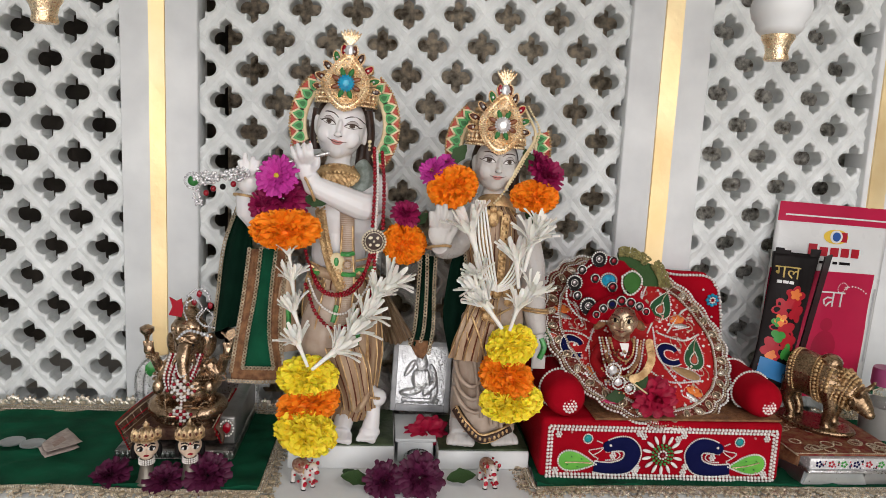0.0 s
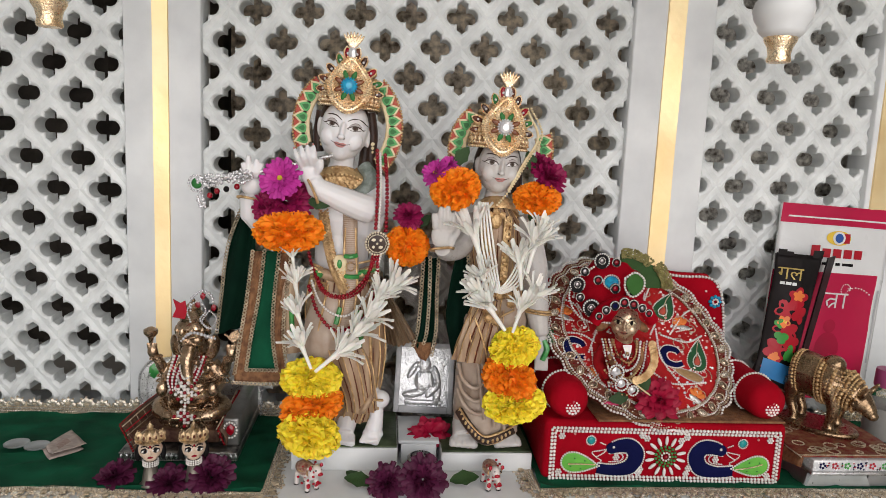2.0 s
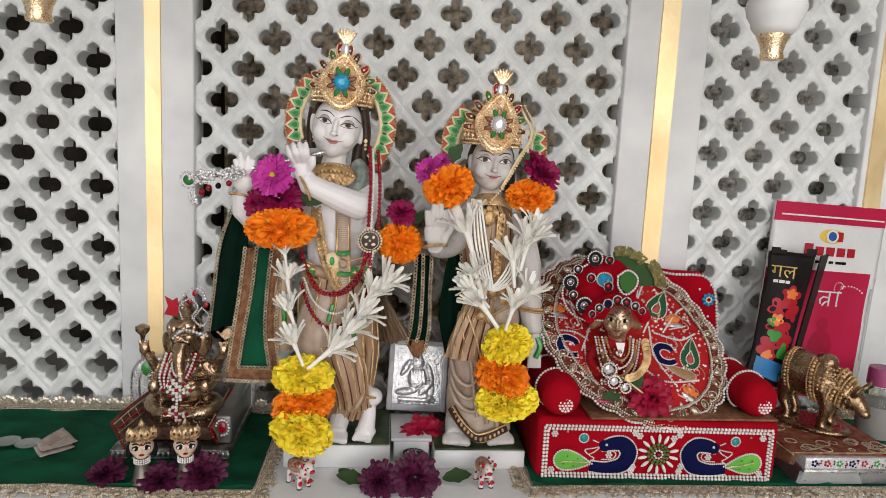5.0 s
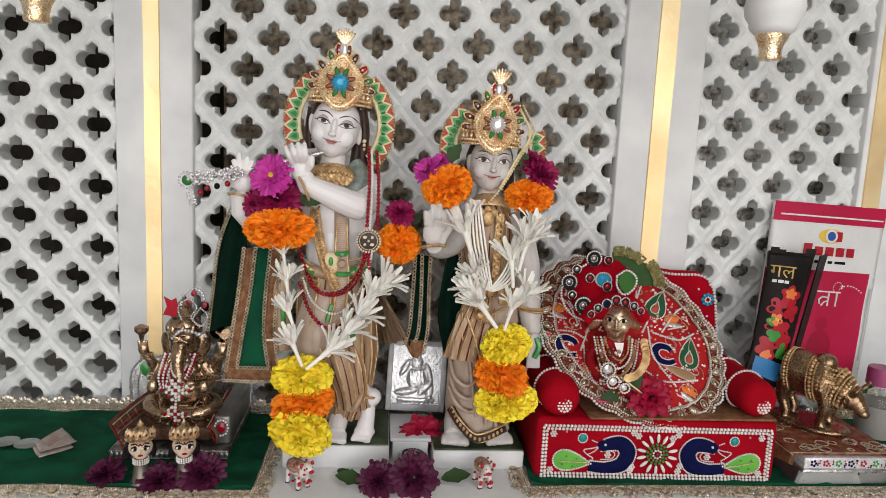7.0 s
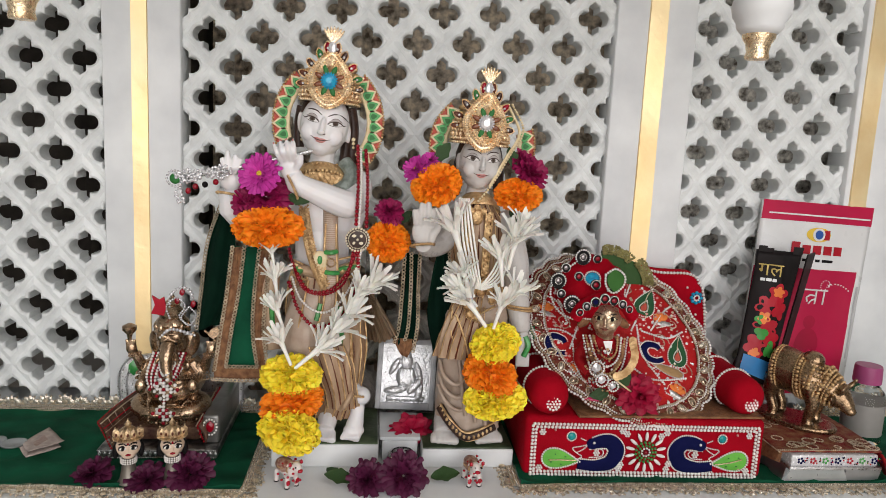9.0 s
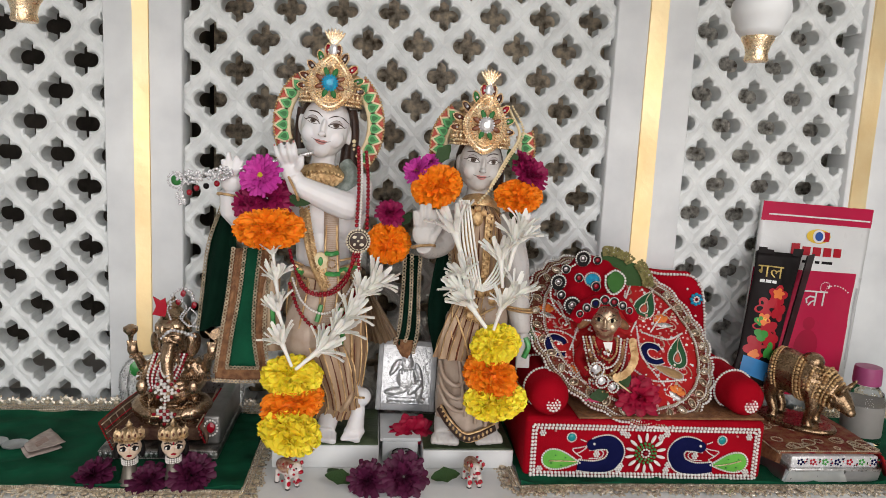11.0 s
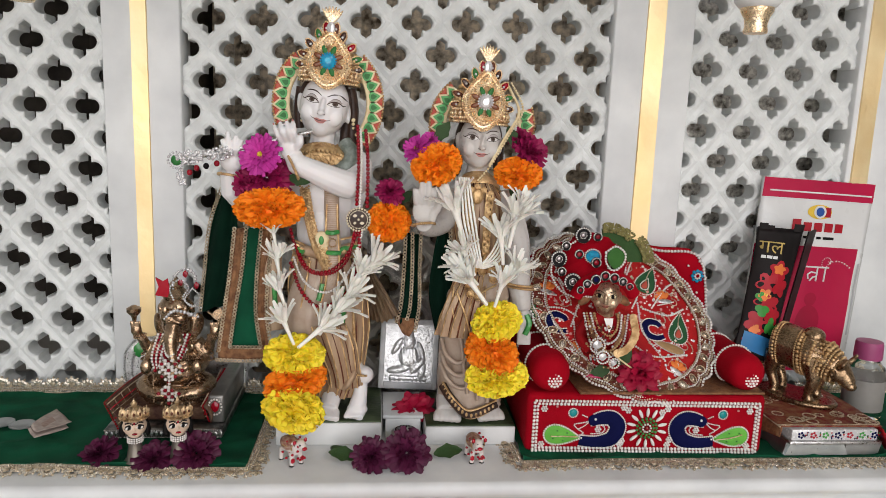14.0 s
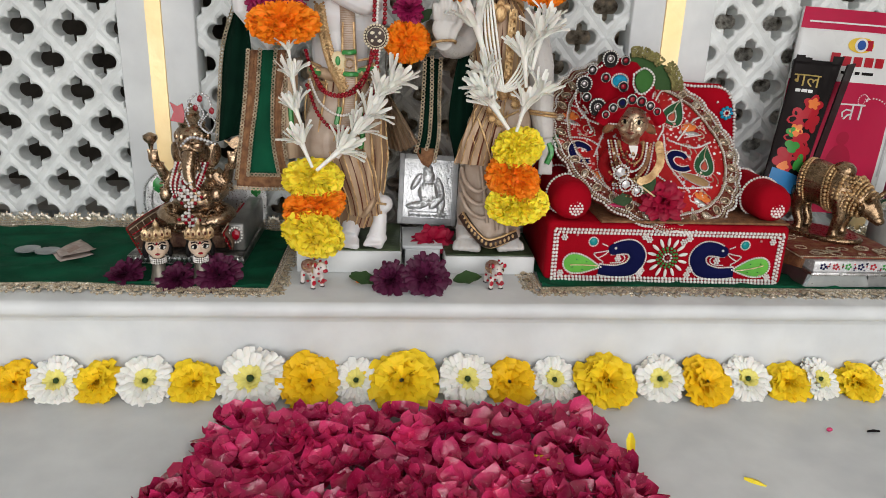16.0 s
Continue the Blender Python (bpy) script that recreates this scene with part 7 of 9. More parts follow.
part("cabochon", egg(bmesh.new(), (-0.3530, 0.0270, 0.2940), 0.0052, 0.003, 0.0052), LEAF_BOSS, ob, "green stone")
for x, y in ((364, 342), (376, 334), (392, 330), (410, 325)):
    part("bead_drop", egg(bmesh.new(), Vector((-0.3530, 0.0260, 0.2940)) + Vector(((x - 342) * 0.000553, 0, -(y - 320) * 0.000553 + 0.001)), 0.0028, 0.0028, 0.003, seg=10, rings=8), DARK if x == 392 else RUBY, ob)

# bead necklaces
def necklace(label, *strands):
    ob = thing("bead_necklace", (0, 0, 0), label, "necklace")
    for pts, r, m in strands:
        s = Soup()
        s.string(curve(pts, 8), r, r * 1.75)
        part("bead_strand", s.mesh(), m, ob)
    return ob


chakra = Vector((-0.1800, 0.0260, 0.2420))
ob = necklace("long red bead and pearl necklace with a round pendant",
    ([(-0.1830, 0.0500, 0.3320), (-0.1810, 0.0300, 0.2950), (-0.1820, 0.0240, 0.2540)], 0.0023, RUBY), ([(-0.1800, 0.0500, 0.3290), (-0.1780, 0.0280, 0.2960), (-0.1790, 0.0220, 0.2530)], 0.0016, PEARL), ([(-0.1750, 0.0520, 0.3280), (-0.1720, 0.0300, 0.2960), (-0.1720, 0.0260, 0.2520)], 0.0023, RUBY),
    ([(-0.1810, 0.0240, 0.2300), (-0.1910, 0.0300, 0.2050), (-0.2080, 0.0320, 0.1880), (-0.2290, 0.0340, 0.1890), (-0.2440, 0.0450, 0.2120), (-0.2500, 0.0550, 0.2280)], 0.0023, RUBY), ([(-0.1840, 0.0240, 0.2310), (-0.1910, 0.0300, 0.1990), (-0.2100, 0.0300, 0.1850), (-0.2330, 0.0340, 0.1900), (-0.2460, 0.0450, 0.2180)], 0.0015, RUBY),
    ([(-0.1760, 0.0240, 0.2320), (-0.1830, 0.0300, 0.2000), (-0.1990, 0.0280, 0.1740), (-0.2150, 0.0280, 0.1670), (-0.2340, 0.0320, 0.1780), (-0.2460, 0.0450, 0.2010)], 0.0016, PEARL),
    ([(-0.1790, 0.0240, 0.2300), (-0.1800, 0.0300, 0.2000), (-0.1900, 0.0260, 0.1690), (-0.2150, 0.0260, 0.1520), (-0.2350, 0.0300, 0.1660), (-0.2480, 0.0420, 0.1950)], 0.0023, RUBY))
part("pendant", lathe(bmesh.new(), [(0.0, 0.0), (0.0115, 0.0), (0.0115, 0.002), (0.009, 0.003), (0.0, 0.003)], seg=24, m=Matrix.Translation(chakra) @ Matrix.Rotation(radians(90), 4, "X")), HAIR, ob, "dark round pendant with a cream bead rim")
s = Soup()
s.ring(chakra + Vector((0, -0.003, 0)), 0.0112, 0.0014)
for k in range(4):
    a = radians(45 + 90 * k)
    s.ball(chakra + Vector((0.005 * math.cos(a), -0.003, 0.005 * math.sin(a))), 0.0021, 0, (1.2 if k % 2 else 0.8, 0.4, 0.8))
s.ring(chakra + Vector((0, -0.003, 0)), 0.0088, 0.0007)
s.ball(chakra + Vector((0, -0.0033, 0)), 0.0014)
part("pendant_rim", s.mesh(), mat("ivory_bead", (0.74, 0.66, 0.5), 0.3, vary=0.15), ob)

ob = thing("thread_garland", (0, 0, 0), "cream cotton thread garland hung on the statue", "garland")
for k in range(5):
    d = 4 * k
    part("thread", tube(bmesh.new(), curve([(HEAD2.x + (838 + d - 877) * 0.00057, 0.03, HEAD2.z - (355 - 292) * 0.00057), (HEAD2.x + (842 + d * 1.6 - 877) * 0.00057, 0.026, HEAD2.z - (430 - 292) * 0.00057), (HEAD2.x + (866 + d - 877) * 0.00057, 0.028, HEAD2.z - (500 - 292) * 0.00057), (HEAD2.x + (880 + d * 0.5 - 877) * 0.00057, 0.03, HEAD2.z - (512 + k - 292) * 0.00057), (HEAD2.x + (905 + d - 877) * 0.00057, 0.03, HEAD2.z - (480 + d - 292) * 0.00057), (HEAD2.x + (925 + d * 0.5 - 877) * 0.00057, 0.036, HEAD2.z - (430 + d - 292) * 0.00057)]), 0.0011, 6), WHITE_PETAL, ob)
s = Soup()
s.string(curve([(-0.0280, 0.0600, 0.3810), (-0.0170, 0.0500, 0.3550), (-0.0320, 0.0400, 0.3290), (-0.0480, 0.0360, 0.3010), (-0.0630, 0.0340, 0.2820)]), 0.0015)
part("twisted_cord", s.mesh(), CREAM, ob, "twisted cream cord")
part("twisted_cord", tube(bmesh.new(), curve([(-0.0310, 0.0600, 0.3780), (-0.0210, 0.0500, 0.3520), (-0.0360, 0.0400, 0.3260), (-0.0510, 0.0360, 0.2980)]), 0.0014, 6), CREAM, ob, "twisted cream cord")

# silver relief plaque on a clear stand
PALE_SILVER = mat("pale_silver_foil", (0.74, 0.75, 0.75), 0.3, 0.75, second=(0.5, 0.51, 0.52), scale=70, bump=0.7, bump_scale=300)
PALE_FRAME = mat("grey_frame_plastic", (0.5, 0.51, 0.51), 0.3, second=(0.33, 0.34, 0.35), scale=60)
ob = thing("silver_plaque", (0, 0, 0), "embossed silver relief plaque in a clear frame", "plaque")
m = Matrix.Translation((-0.1220, 0.1220, 0.0290)) @ pose(0, 0, 0, -12, 2, 0)
W, H = 0.0345, 0.082
for x0, x1, z0, z1 in ((-W, -W + 0.006, 0, H), (W - 0.006, W, 0, H), (-W + 0.006, W - 0.006, 0, 0.008), (-W + 0.006, W - 0.006, H - 0.006, H)):
    part("frame_bar", under(block(bmesh.new(), x0, x1, 0, 0.006, z0, z1, 0.0008), m), PALE_FRAME, ob)
part("silver_sheet", under(block(bmesh.new(), -W + 0.006, W - 0.006, 0.002, 0.005, 0.008, H - 0.006), m), PALE_SILVER, ob)
bm = bmesh.new()
egg(bm, (0.0, 0.0, 0.056), 0.0075, 0.004, 0.009)
egg(bm, (0.0, 0.0, 0.038), 0.012, 0.0045, 0.014)
egg(bm, (-0.012, 0.0, 0.0225), 0.014, 0.004, 0.0048, (0, -8, 0))
egg(bm, (0.011, 0.0, 0.028), 0.013, 0.004, 0.005, (0, -48, 0))
egg(bm, (0.016, 0.0, 0.022), 0.0045, 0.003, 0.011, (0, 12, 0))
egg(bm, (-0.014, 0.0, 0.05), 0.004, 0.003, 0.012, (0, 30, 0))
egg(bm, (0.014, 0.0, 0.045), 0.004, 0.003, 0.012, (0, -20, 0))
egg(bm, (-0.001, 0.0005, 0.063), 0.006, 0.0035, 0.007)
block(bm, -0.022, 0.022, -0.001, 0.004, 0.011, 0.0155, 0.001)
for k in range(13):
    a = radians(-75 + 12.5 * k)
    tube(bm, [(0.016 * math.sin(a), 0.002, 0.05 + 0.014 * math.cos(a)), (0.026 * math.sin(a), 0.002, min(0.05 + 0.024 * math.cos(a), H - 0.008))], [0.0004, 0.0007], 6)
for k in range(9):
    egg(bm, (-0.02 + 0.005 * k, 0.001, 0.0098), 0.0018, 0.0015, 0.0014, seg=8, rings=6)
for k in range(5):
    tube(bm, [(-0.008 + 0.0035 * k, -0.0035, 0.048), (-0.007 + 0.004 * k, -0.0035, 0.032)], 0.0008, 5)
part("relief", under(fuse(bm, 0.0009, 1), m), PALE_SILVER, ob, "raised silver relief of a seated figure")
CLEAR = glass("clear_acrylic", (0.92, 0.96, 0.95))
# Acrylic backing; its grey tint also stands for the shadow between the statues.
SHADE_ACRYLIC = glass("shade_tinted_acrylic", (0.68, 0.655, 0.63), 0.05)
SHADE_ACRYLIC.node_tree.nodes["Principled BSDF"].inputs["IOR"].default_value = 1.12
part("back_sheet", block(bmesh.new(), -0.172, -0.078, 0.146, 0.1485, 0.0, 0.226, 0.0008), SHADE_ACRYLIC, ob, "acrylic backing sheet with shade in its tint")
BOX_WHITE = mat("frosted_white_box", (0.66, 0.69, 0.69), 0.22, second=(0.58, 0.61, 0.62), scale=40)
ob = thing("acrylic_box", (0, 0, 0), "frosted pale acrylic box between the statue bases", "box")
part("lid", block(bmesh.new(), -0.151, -0.107, 0.052, 0.122, 0.022, 0.026, 0.001), BOX_WHITE, ob)
part("box", block(bmesh.new(), -0.148, -0.11, 0.052, 0.118, 0.0, 0.022, 0.001), BOX_WHITE, ob)
ob = thing("silver_tin", (-0.1270, 0.0340, 0.0000), "small round silver tin behind the flowers", "tin")
part("tin", lathe(bmesh.new(), [(0.0, 0.0), (0.0135, 0.0), (0.014, 0.002), (0.014, 0.012), (0.0, 0.012)], seg=28), SILVER, ob)
part("lid", lathe(bmesh.new(), [(0.0148, 0.012), (0.0148, 0.016), (0.0125, 0.0175), (0.009, 0.0168), (0.0, 0.0175)], seg=28), SILVER, ob)
s = Soup()
s.ring((0, 0, 0.0178), 0.0108, 0.0008, 40, normal=(0, 0, 1))
for k in range(8):
    a = 2 * math.pi * k / 8
    s.ball((0.0055 * math.cos(a), 0.0055 * math.sin(a), 0.0174), 0.0016, 0, (1, 1, 0.4))
part("dark_inlay", s.mesh(), DARK, ob)["kind"] = "stuff"


def toy_cow(at, face):
    bm = bmesh.new()
    egg(bm, (0, 0.006, 0.0175), 0.0068, 0.0115, 0.0072)
    egg(bm, (0, -0.006, 0.0195), 0.0052, 0.0055, 0.0075)
    egg(bm, (0.001 * face, -0.011, 0.0235), 0.0042, 0.0058, 0.0048, (30, 0, 0))
    for sx in (-1, 1):
        tube(bm, [(sx * 0.0042, -0.004, 0.014), (sx * 0.0048, -0.0045, 0.0)], [0.0026, 0.0021], 8)
        tube(bm, [(sx * 0.0042, 0.013, 0.014), (sx * 0.0048, 0.0135, 0.0)], [0.0026, 0.0021], 8)
        egg(bm, (sx * 0.0055, -0.008, 0.0262), 0.003, 0.001, 0.0017, (0, sx * 25, 0))
    body = fuse(bm, 0.0009, 2)
    bm = bmesh.new()
    egg(bm, (0, 0.0065, 0.0188), 0.0075, 0.0122, 0.0072)
    cover = bm
    s = Soup()
    rr = random.Random(3)
    for k in range(34):
        s.ball((rr.uniform(-0.0065, 0.0065), rr.uniform(-0.0125, 0.012), rr.uniform(0.006, 0.0255)), 0.0014)
    for sx in (-1, 1):
        s.ball((sx * 0.0048, -0.0064, 0.007), 0.0022, 0, (1, 0.5, 1.3))
        s.ball((sx * 0.0056, -0.0105, 0.0272), 0.0018, 0, (1, 0.8, 1.4))
    s.ball((0.001 * face, -0.0165, 0.0215), 0.0026, 0, (1.1, 0.8, 0.8))
    spots = s.mesh()
    s = Soup()
    for sx in (-1, 1):
        for y in (-0.0045, 0.0135):
            s.ball((sx * 0.0048, y, 0.0012), 0.0026, 0, (1, 1, 0.5))
        s.ball((sx * 0.0026, -0.0145, 0.0252), 0.0009)
    for k in range(14):
        s.ball((rr.uniform(-0.0055, 0.0055), -0.0085 + rr.uniform(-0.0015, 0.001), rr.uniform(0.0165, 0.0275)), 0.0007)
    hooves = s.mesh()
    s = Soup()
    s.ring((0, 0.005, 0.0195), 0.0074, 0.0008, normal=(0, 0, 1))
    s.ring((0, -0.006, 0.021), 0.0062, 0.0008, normal=(0, 1, 0.4))
    bm = joined((body, 0), (cover, 1), (spots, 3), (s.mesh(), 2), (hooves, 4))
    ob = part("toy_cow", bm, [mat("white_enamel", (0.72, 0.66, 0.62), 0.3), mat("red_brown_enamel", (0.2, 0.05, 0.03), 0.35, second=(0.5, 0.36, 0.28), scale=350), GOLD_PAINT, RED_ENAMEL, DARK])
    ob.matrix_world = Matrix.Translation(at) @ pose(0, 0, 0, 0, 0, 38 if face > 0 else 8) @ Matrix.Diagonal((1.1, 1.1, 1.02, 1))
    return tagged(ob, "tiny white cow figurine with red painted spots", "figurine", "toy cows")


toy_cow((-0.2390, -0.0050, 0.0000), 1)
toy_cow((-0.0570, -0.0030, 0.0000), -1)
s = Soup()
petal(s, (-0.1990, 0.0100, 0.0015), (0.8, -0.3, 0.25), (0.2, 0.6, 0.1), 0.011, 0.008, 0.3, 0.3, 0.2, 0.8)
tagged(part("orange_petal", s.mesh(), ORANGE_PETAL), "single orange marigold petal fallen on the shelf", "petal")
bloom("dark_twig", [flower_mesh("sprig", strings([[(-0.006, 0, 0.001), (0, 0, 0.002), (0.006, 0.004, 0.001)], [(0, 0, 0.002), (0.006, -0.004, 0.001)]], 0.0006), DARK)], 0, Matrix.Translation((-0.0210, 0.0110, 0.0000)), "bare dark twig lying on the marble shelf", "twig")


# ---- red velvet throne ----
def drop_line(w, h, bend, n=30):
    """A paisley outline: round foot, bent tip."""
    out = []
    for k in range(n):
        a = 2 * math.pi * k / n
        z = -math.cos(a)
        out.append(Vector((w * math.sin(a) * (0.5 - 0.5 * z) ** 0.6 * 1.2 + bend * ((z + 1) / 2) ** 2, 0, h * z)))
    return out


def dome(line, rise):
    """A low padded patch over an outline."""
    bm = bmesh.new()
    mid = sum(line, Vector()) / len(line)
    rows = [[bm.verts.new(mid.lerp(p, f) + Vector((0, -d, 0))) for p in line] for f, d in ((1.0, -0.001), (1.0, rise * 0.4), (0.75, rise), (0.3, rise * 1.15))]
    for r0, r1 in zip(rows, rows[1:]):
        for k in range(len(line)):
            bm.faces.new((r0[k], r0[(k + 1) % len(line)], r1[(k + 1) % len(line)], r1[k]))
    bm.faces.new(rows[-1])
    return bm


ob = thing("throne", (0, 0, 0), "small red velvet throne sewn with pearls and peacocks", "throne")
part("seat_box", block(bmesh.new(), -0.004, 0.256, 0.0, 0.16, 0.004, 0.069, 0.006, 3), RED_VELVET, ob)
back = [(0.0270, 0.0730), (0.0170, 0.1430), (0.0200, 0.1770), (0.0380, 0.1920), (0.0850, 0.1990), (0.1330, 0.2080), (0.1860, 0.1980), (0.2260, 0.1970), (0.2420, 0.1850), (0.2500, 0.1590), (0.2610, 0.0770)]
bm = plate(bmesh.new(), back, 0.16, 0.175)
bmesh.ops.bevel(bm, geom=[e for e in bm.edges if abs(e.verts[0].co.y - e.verts[1].co.y) < 1e-5], offset=0.003, segments=2, affect="EDGES")
part("backrest", bm, RED_VELVET, ob)
s = Soup()
s.string(curve([(x * 0.985 + 0.002, 0.1585, z - 0.003) for x, z in back]), 0.0021)
part("pearl_edging", s.mesh(), PEARL, ob)
s = Soup()
for k in range(8):
    a = 2 * math.pi * k / 8
    s.ball(Vector((0.2370, 0.1580, 0.1640)) + Vector((0.0062 * math.cos(a), 0, 0.0062 * math.sin(a))), 0.0026, 0)
    s.ball(Vector((0.2370, 0.1580, 0.1640)) + Vector((0.0033 * math.cos(a), -0.001, 0.0033 * math.sin(a))), 0.0014, 1)
for x, y in ((1262, 503), (1283, 560), (1240, 512), (1280, 600), (1262, 565), (1278, 535)):
    s.ball(((0.2370, 0.1580, 0.1640)[0] + (x - 1260) * 0.00064, 0.158, (0.2370, 0.1580, 0.1640)[2] - (y - 532) * 0.00064), 0.0017, 1)
part("gem_flower", s.mesh(), [TURQ, PEARL], ob)["kind"] = "stuff"
bm = plate(bmesh.new(), [(0.2110, 0.1490), (0.2210, 0.1480), (0.2360, 0.1290), (0.2310, 0.1220), (0.2220, 0.1300)], 0.1575, 0.161)
part("green_leaf", bm, LIME, ob)
for cx, cz, r in ((0.0205, 0.0895, 0.0208), (0.2315, 0.0905, 0.0205)):
    bm = bmesh.new()
    m = Matrix.Translation((cx, 0.135, cz)) @ Matrix.Rotation(radians(90), 4, "X")
    lathe(bm, [(0.0, 0.0), (r, 0.0), (r, 0.04), (r * 1.02, 0.045), (r, 0.05), (r, 0.085), (r * 1.02, 0.09), (r, 0.095), (r * 0.98, 0.118), (r * 0.88, 0.126), (r * 0.6, 0.131), (0.0, 0.1325)], seg=28, m=m)
    o = part("bolster", bm, RED_VELVET, ob, "round red velvet arm bolster")
    s = Soup()
    for y in (0.085, 0.04):
        s.ring((cx, y, cz), r + 0.001, 0.0016, normal=(0, 1, 0))
    fc = Vector((cx + 0.002, 0.0035, cz - 0.006))
    for k in range(19):
        rr, a = (0, 0) if k == 0 else (0.0034, k) if k < 7 else (0.0064, k * 0.5236)
        if 0 < k < 7:
            a = k * math.pi / 3
        s.ball(fc + Vector((rr * math.cos(a), 0.0008 * (rr / 0.008), rr * math.sin(a))), 0.0017)
    part("pearl_trim", s.mesh(), PEARL, o)
part("seat_cloth", block(bmesh.new(), 0.05, 0.25, 0.004, 0.134, 0.0688, 0.0715, 0.001), BROCADE, ob, "gold brocade seat cloth")
# front embroidery
s = Soup()
for grow in (0.0, 0.0033):
    x0, x1, z0, z1 = 0.004 + grow, 0.2485 - grow, 0.0065 + grow, 0.0612 - grow
    s.string([(x0, -0.0012, z0), (x1, -0.0012, z0), (x1, -0.0012, z1), (x0, -0.0012, z1), (x0, -0.0012, z0)], 0.0019, 0.0039)
part("pearl_border", s.mesh(), PEARL, ob)


def thick(t):
    """Girth of a peacock from tail tip to head."""
    marks = (0.62, 0.72, 0.95, 1.0, 0.92, 0.82, 0.7)
    i = min(int(t * 6), 5)
    return marks[i] + (marks[i + 1] - marks[i]) * (t * 6 - i)


def flat_tube(points, r, parent, name, material):
    line = curve(points)
    return part(name, tube(bmesh.new(), line, [r * thick(i / (len(line) - 1)) for i in range(len(line))], 12, 0.25), material, parent)


def on_front(x, z, y=-0.001):
    return Vector((x, y, z))


mid = 0.127
for sx in (-1, 1):
    pts = [on_front(mid + sx * x, z) for x, z in ((0.073, 0.018), (0.054, 0.0165), (0.038, 0.021), (0.0325, 0.0335), (0.039, 0.0425), (0.049, 0.0432), (0.058, 0.0405))]
    o = flat_tube(pts, 0.0084, ob, "peacock_body", NAVY)
    part("head", egg(bmesh.new(), on_front(mid + sx * 0.0585, 0.0405), 0.0064, 0.0023, 0.0062), NAVY, o)
    s = Soup()
    line = curve(pts)
    for side in (-1, 1):
        out = []
        for i, p in enumerate(line):
            way = (line[min(i + 1, len(line) - 1)] - line[max(i - 1, 0)]).normalized()
            rad = 0.0008 + 0.0084 * thick(i / (len(line) - 1))
            out.append(p + side * rad * Vector((way.z, 0, -way.x)))
        s.string(out, 0.0011)
    s.ball(on_front(mid + sx * 0.0575, 0.0425, -0.0032), 0.0016)
    for loop in (((0.063, 0.0395), (0.071, 0.0375), (0.0795, 0.0355), (0.0745, 0.0300), (0.0690, 0.0265), (0.0730, 0.0235)), ((0.0640, 0.0385), (0.0680, 0.0345), (0.0740, 0.0310)), ((0.0610, 0.0345), (0.0500, 0.0350), (0.0460, 0.0310), (0.0500, 0.0265), (0.0620, 0.0255)), ((0.0660, 0.0440), (0.0720, 0.0465))):
        s.string(curve([on_front(mid + sx * x, z) for x, z in loop]), 0.0009)
    for k in range(7):
        a = k * math.pi / 3
        s.ball(on_front(mid + sx * 0.0535 + (0.0026 * math.cos(a) if k else 0), 0.0305 + (0.0026 * math.sin(a) if k else 0)), 0.0014)
    part("pearl_outline", s.mesh(), PEARL, o)
    c = Vector((mid + sx * 0.0915, -0.0005, 0.0235))
    tip = Matrix.Translation(c) @ Matrix.Rotation(radians(-sx * 97), 4, "Y")
    line = drop_line(0.0118, 0.0195, 0.0)
    o = part("felt_leaf", under(dome(line, 0.0018), tip), LIME, ob, "lime green felt leaf")
    s = Soup()
    s.string([tip @ (p * 1.05 + Vector((0, -0.001, 0))) for p in [*line, line[0]]], 0.0013)
    part("pearl_outline", s.mesh(), PEARL, o)
    part("vein", tube(bmesh.new(), [tip @ p for p in curve([Vector((0.002, -0.0026, -0.013)), Vector((0, -0.003, 0)), Vector((-0.001, -0.002, 0.016))])], 0.0007, 6), GOLD, o)
    s = Soup()
    for x, z in ((0.004, -0.010), (-0.005, -0.007), (0.005, 0.001), (-0.004, 0.004)):
        s.ball(tip @ Vector((x, -0.0026, z)), 0.0009)
    part("seed_beads", s.mesh(), LEAF_BOSS, o)["kind"] = "stuff"
    o = part("teal_gem", egg(bmesh.new(), on_front(mid + sx * 0.0815, 0.0485), 0.0042, 0.002, 0.0042), TEAL, ob)
    s = Soup()
    s.ring(on_front(mid + sx * 0.0815, 0.0485, -0.0015), 0.0049, 0.0009)
    part("pearl_rim", s.mesh(), PEARL, o)
c = on_front(mid - 0.001, 0.033)
for k in range(14):
    a = 2 * math.pi * k / 14
    bm = egg(bmesh.new(), (0, 0, 0.0172), 0.0019, 0.0017, 0.0052, seg=8, rings=6)
    bmesh.ops.transform(bm, matrix=Matrix.Translation(c + Vector((0, -0.001, 0))) @ Matrix.Rotation(a, 4, "Y"), verts=bm.verts)
    part("drop_bead", bm, PEARL, ob)
s = Soup()
s.ring(c + Vector((0, -0.001, 0)), 0.0106, 0.0017, 15, 1)
s.ring(c + Vector((0, -0.0012, 0)), 0.0073, 0.0016, 12, 1)
s.ring(c + Vector((0, -0.0014, 0)), 0.0043, 0.0014, 9, 2)
s.ball(c + Vector((0, -0.0015, 0)), 0.003, 3)
part("rosette", s.mesh(), [PEARL, GREEN_ENAMEL, PEARL, RUBY], ob)
s = Soup()
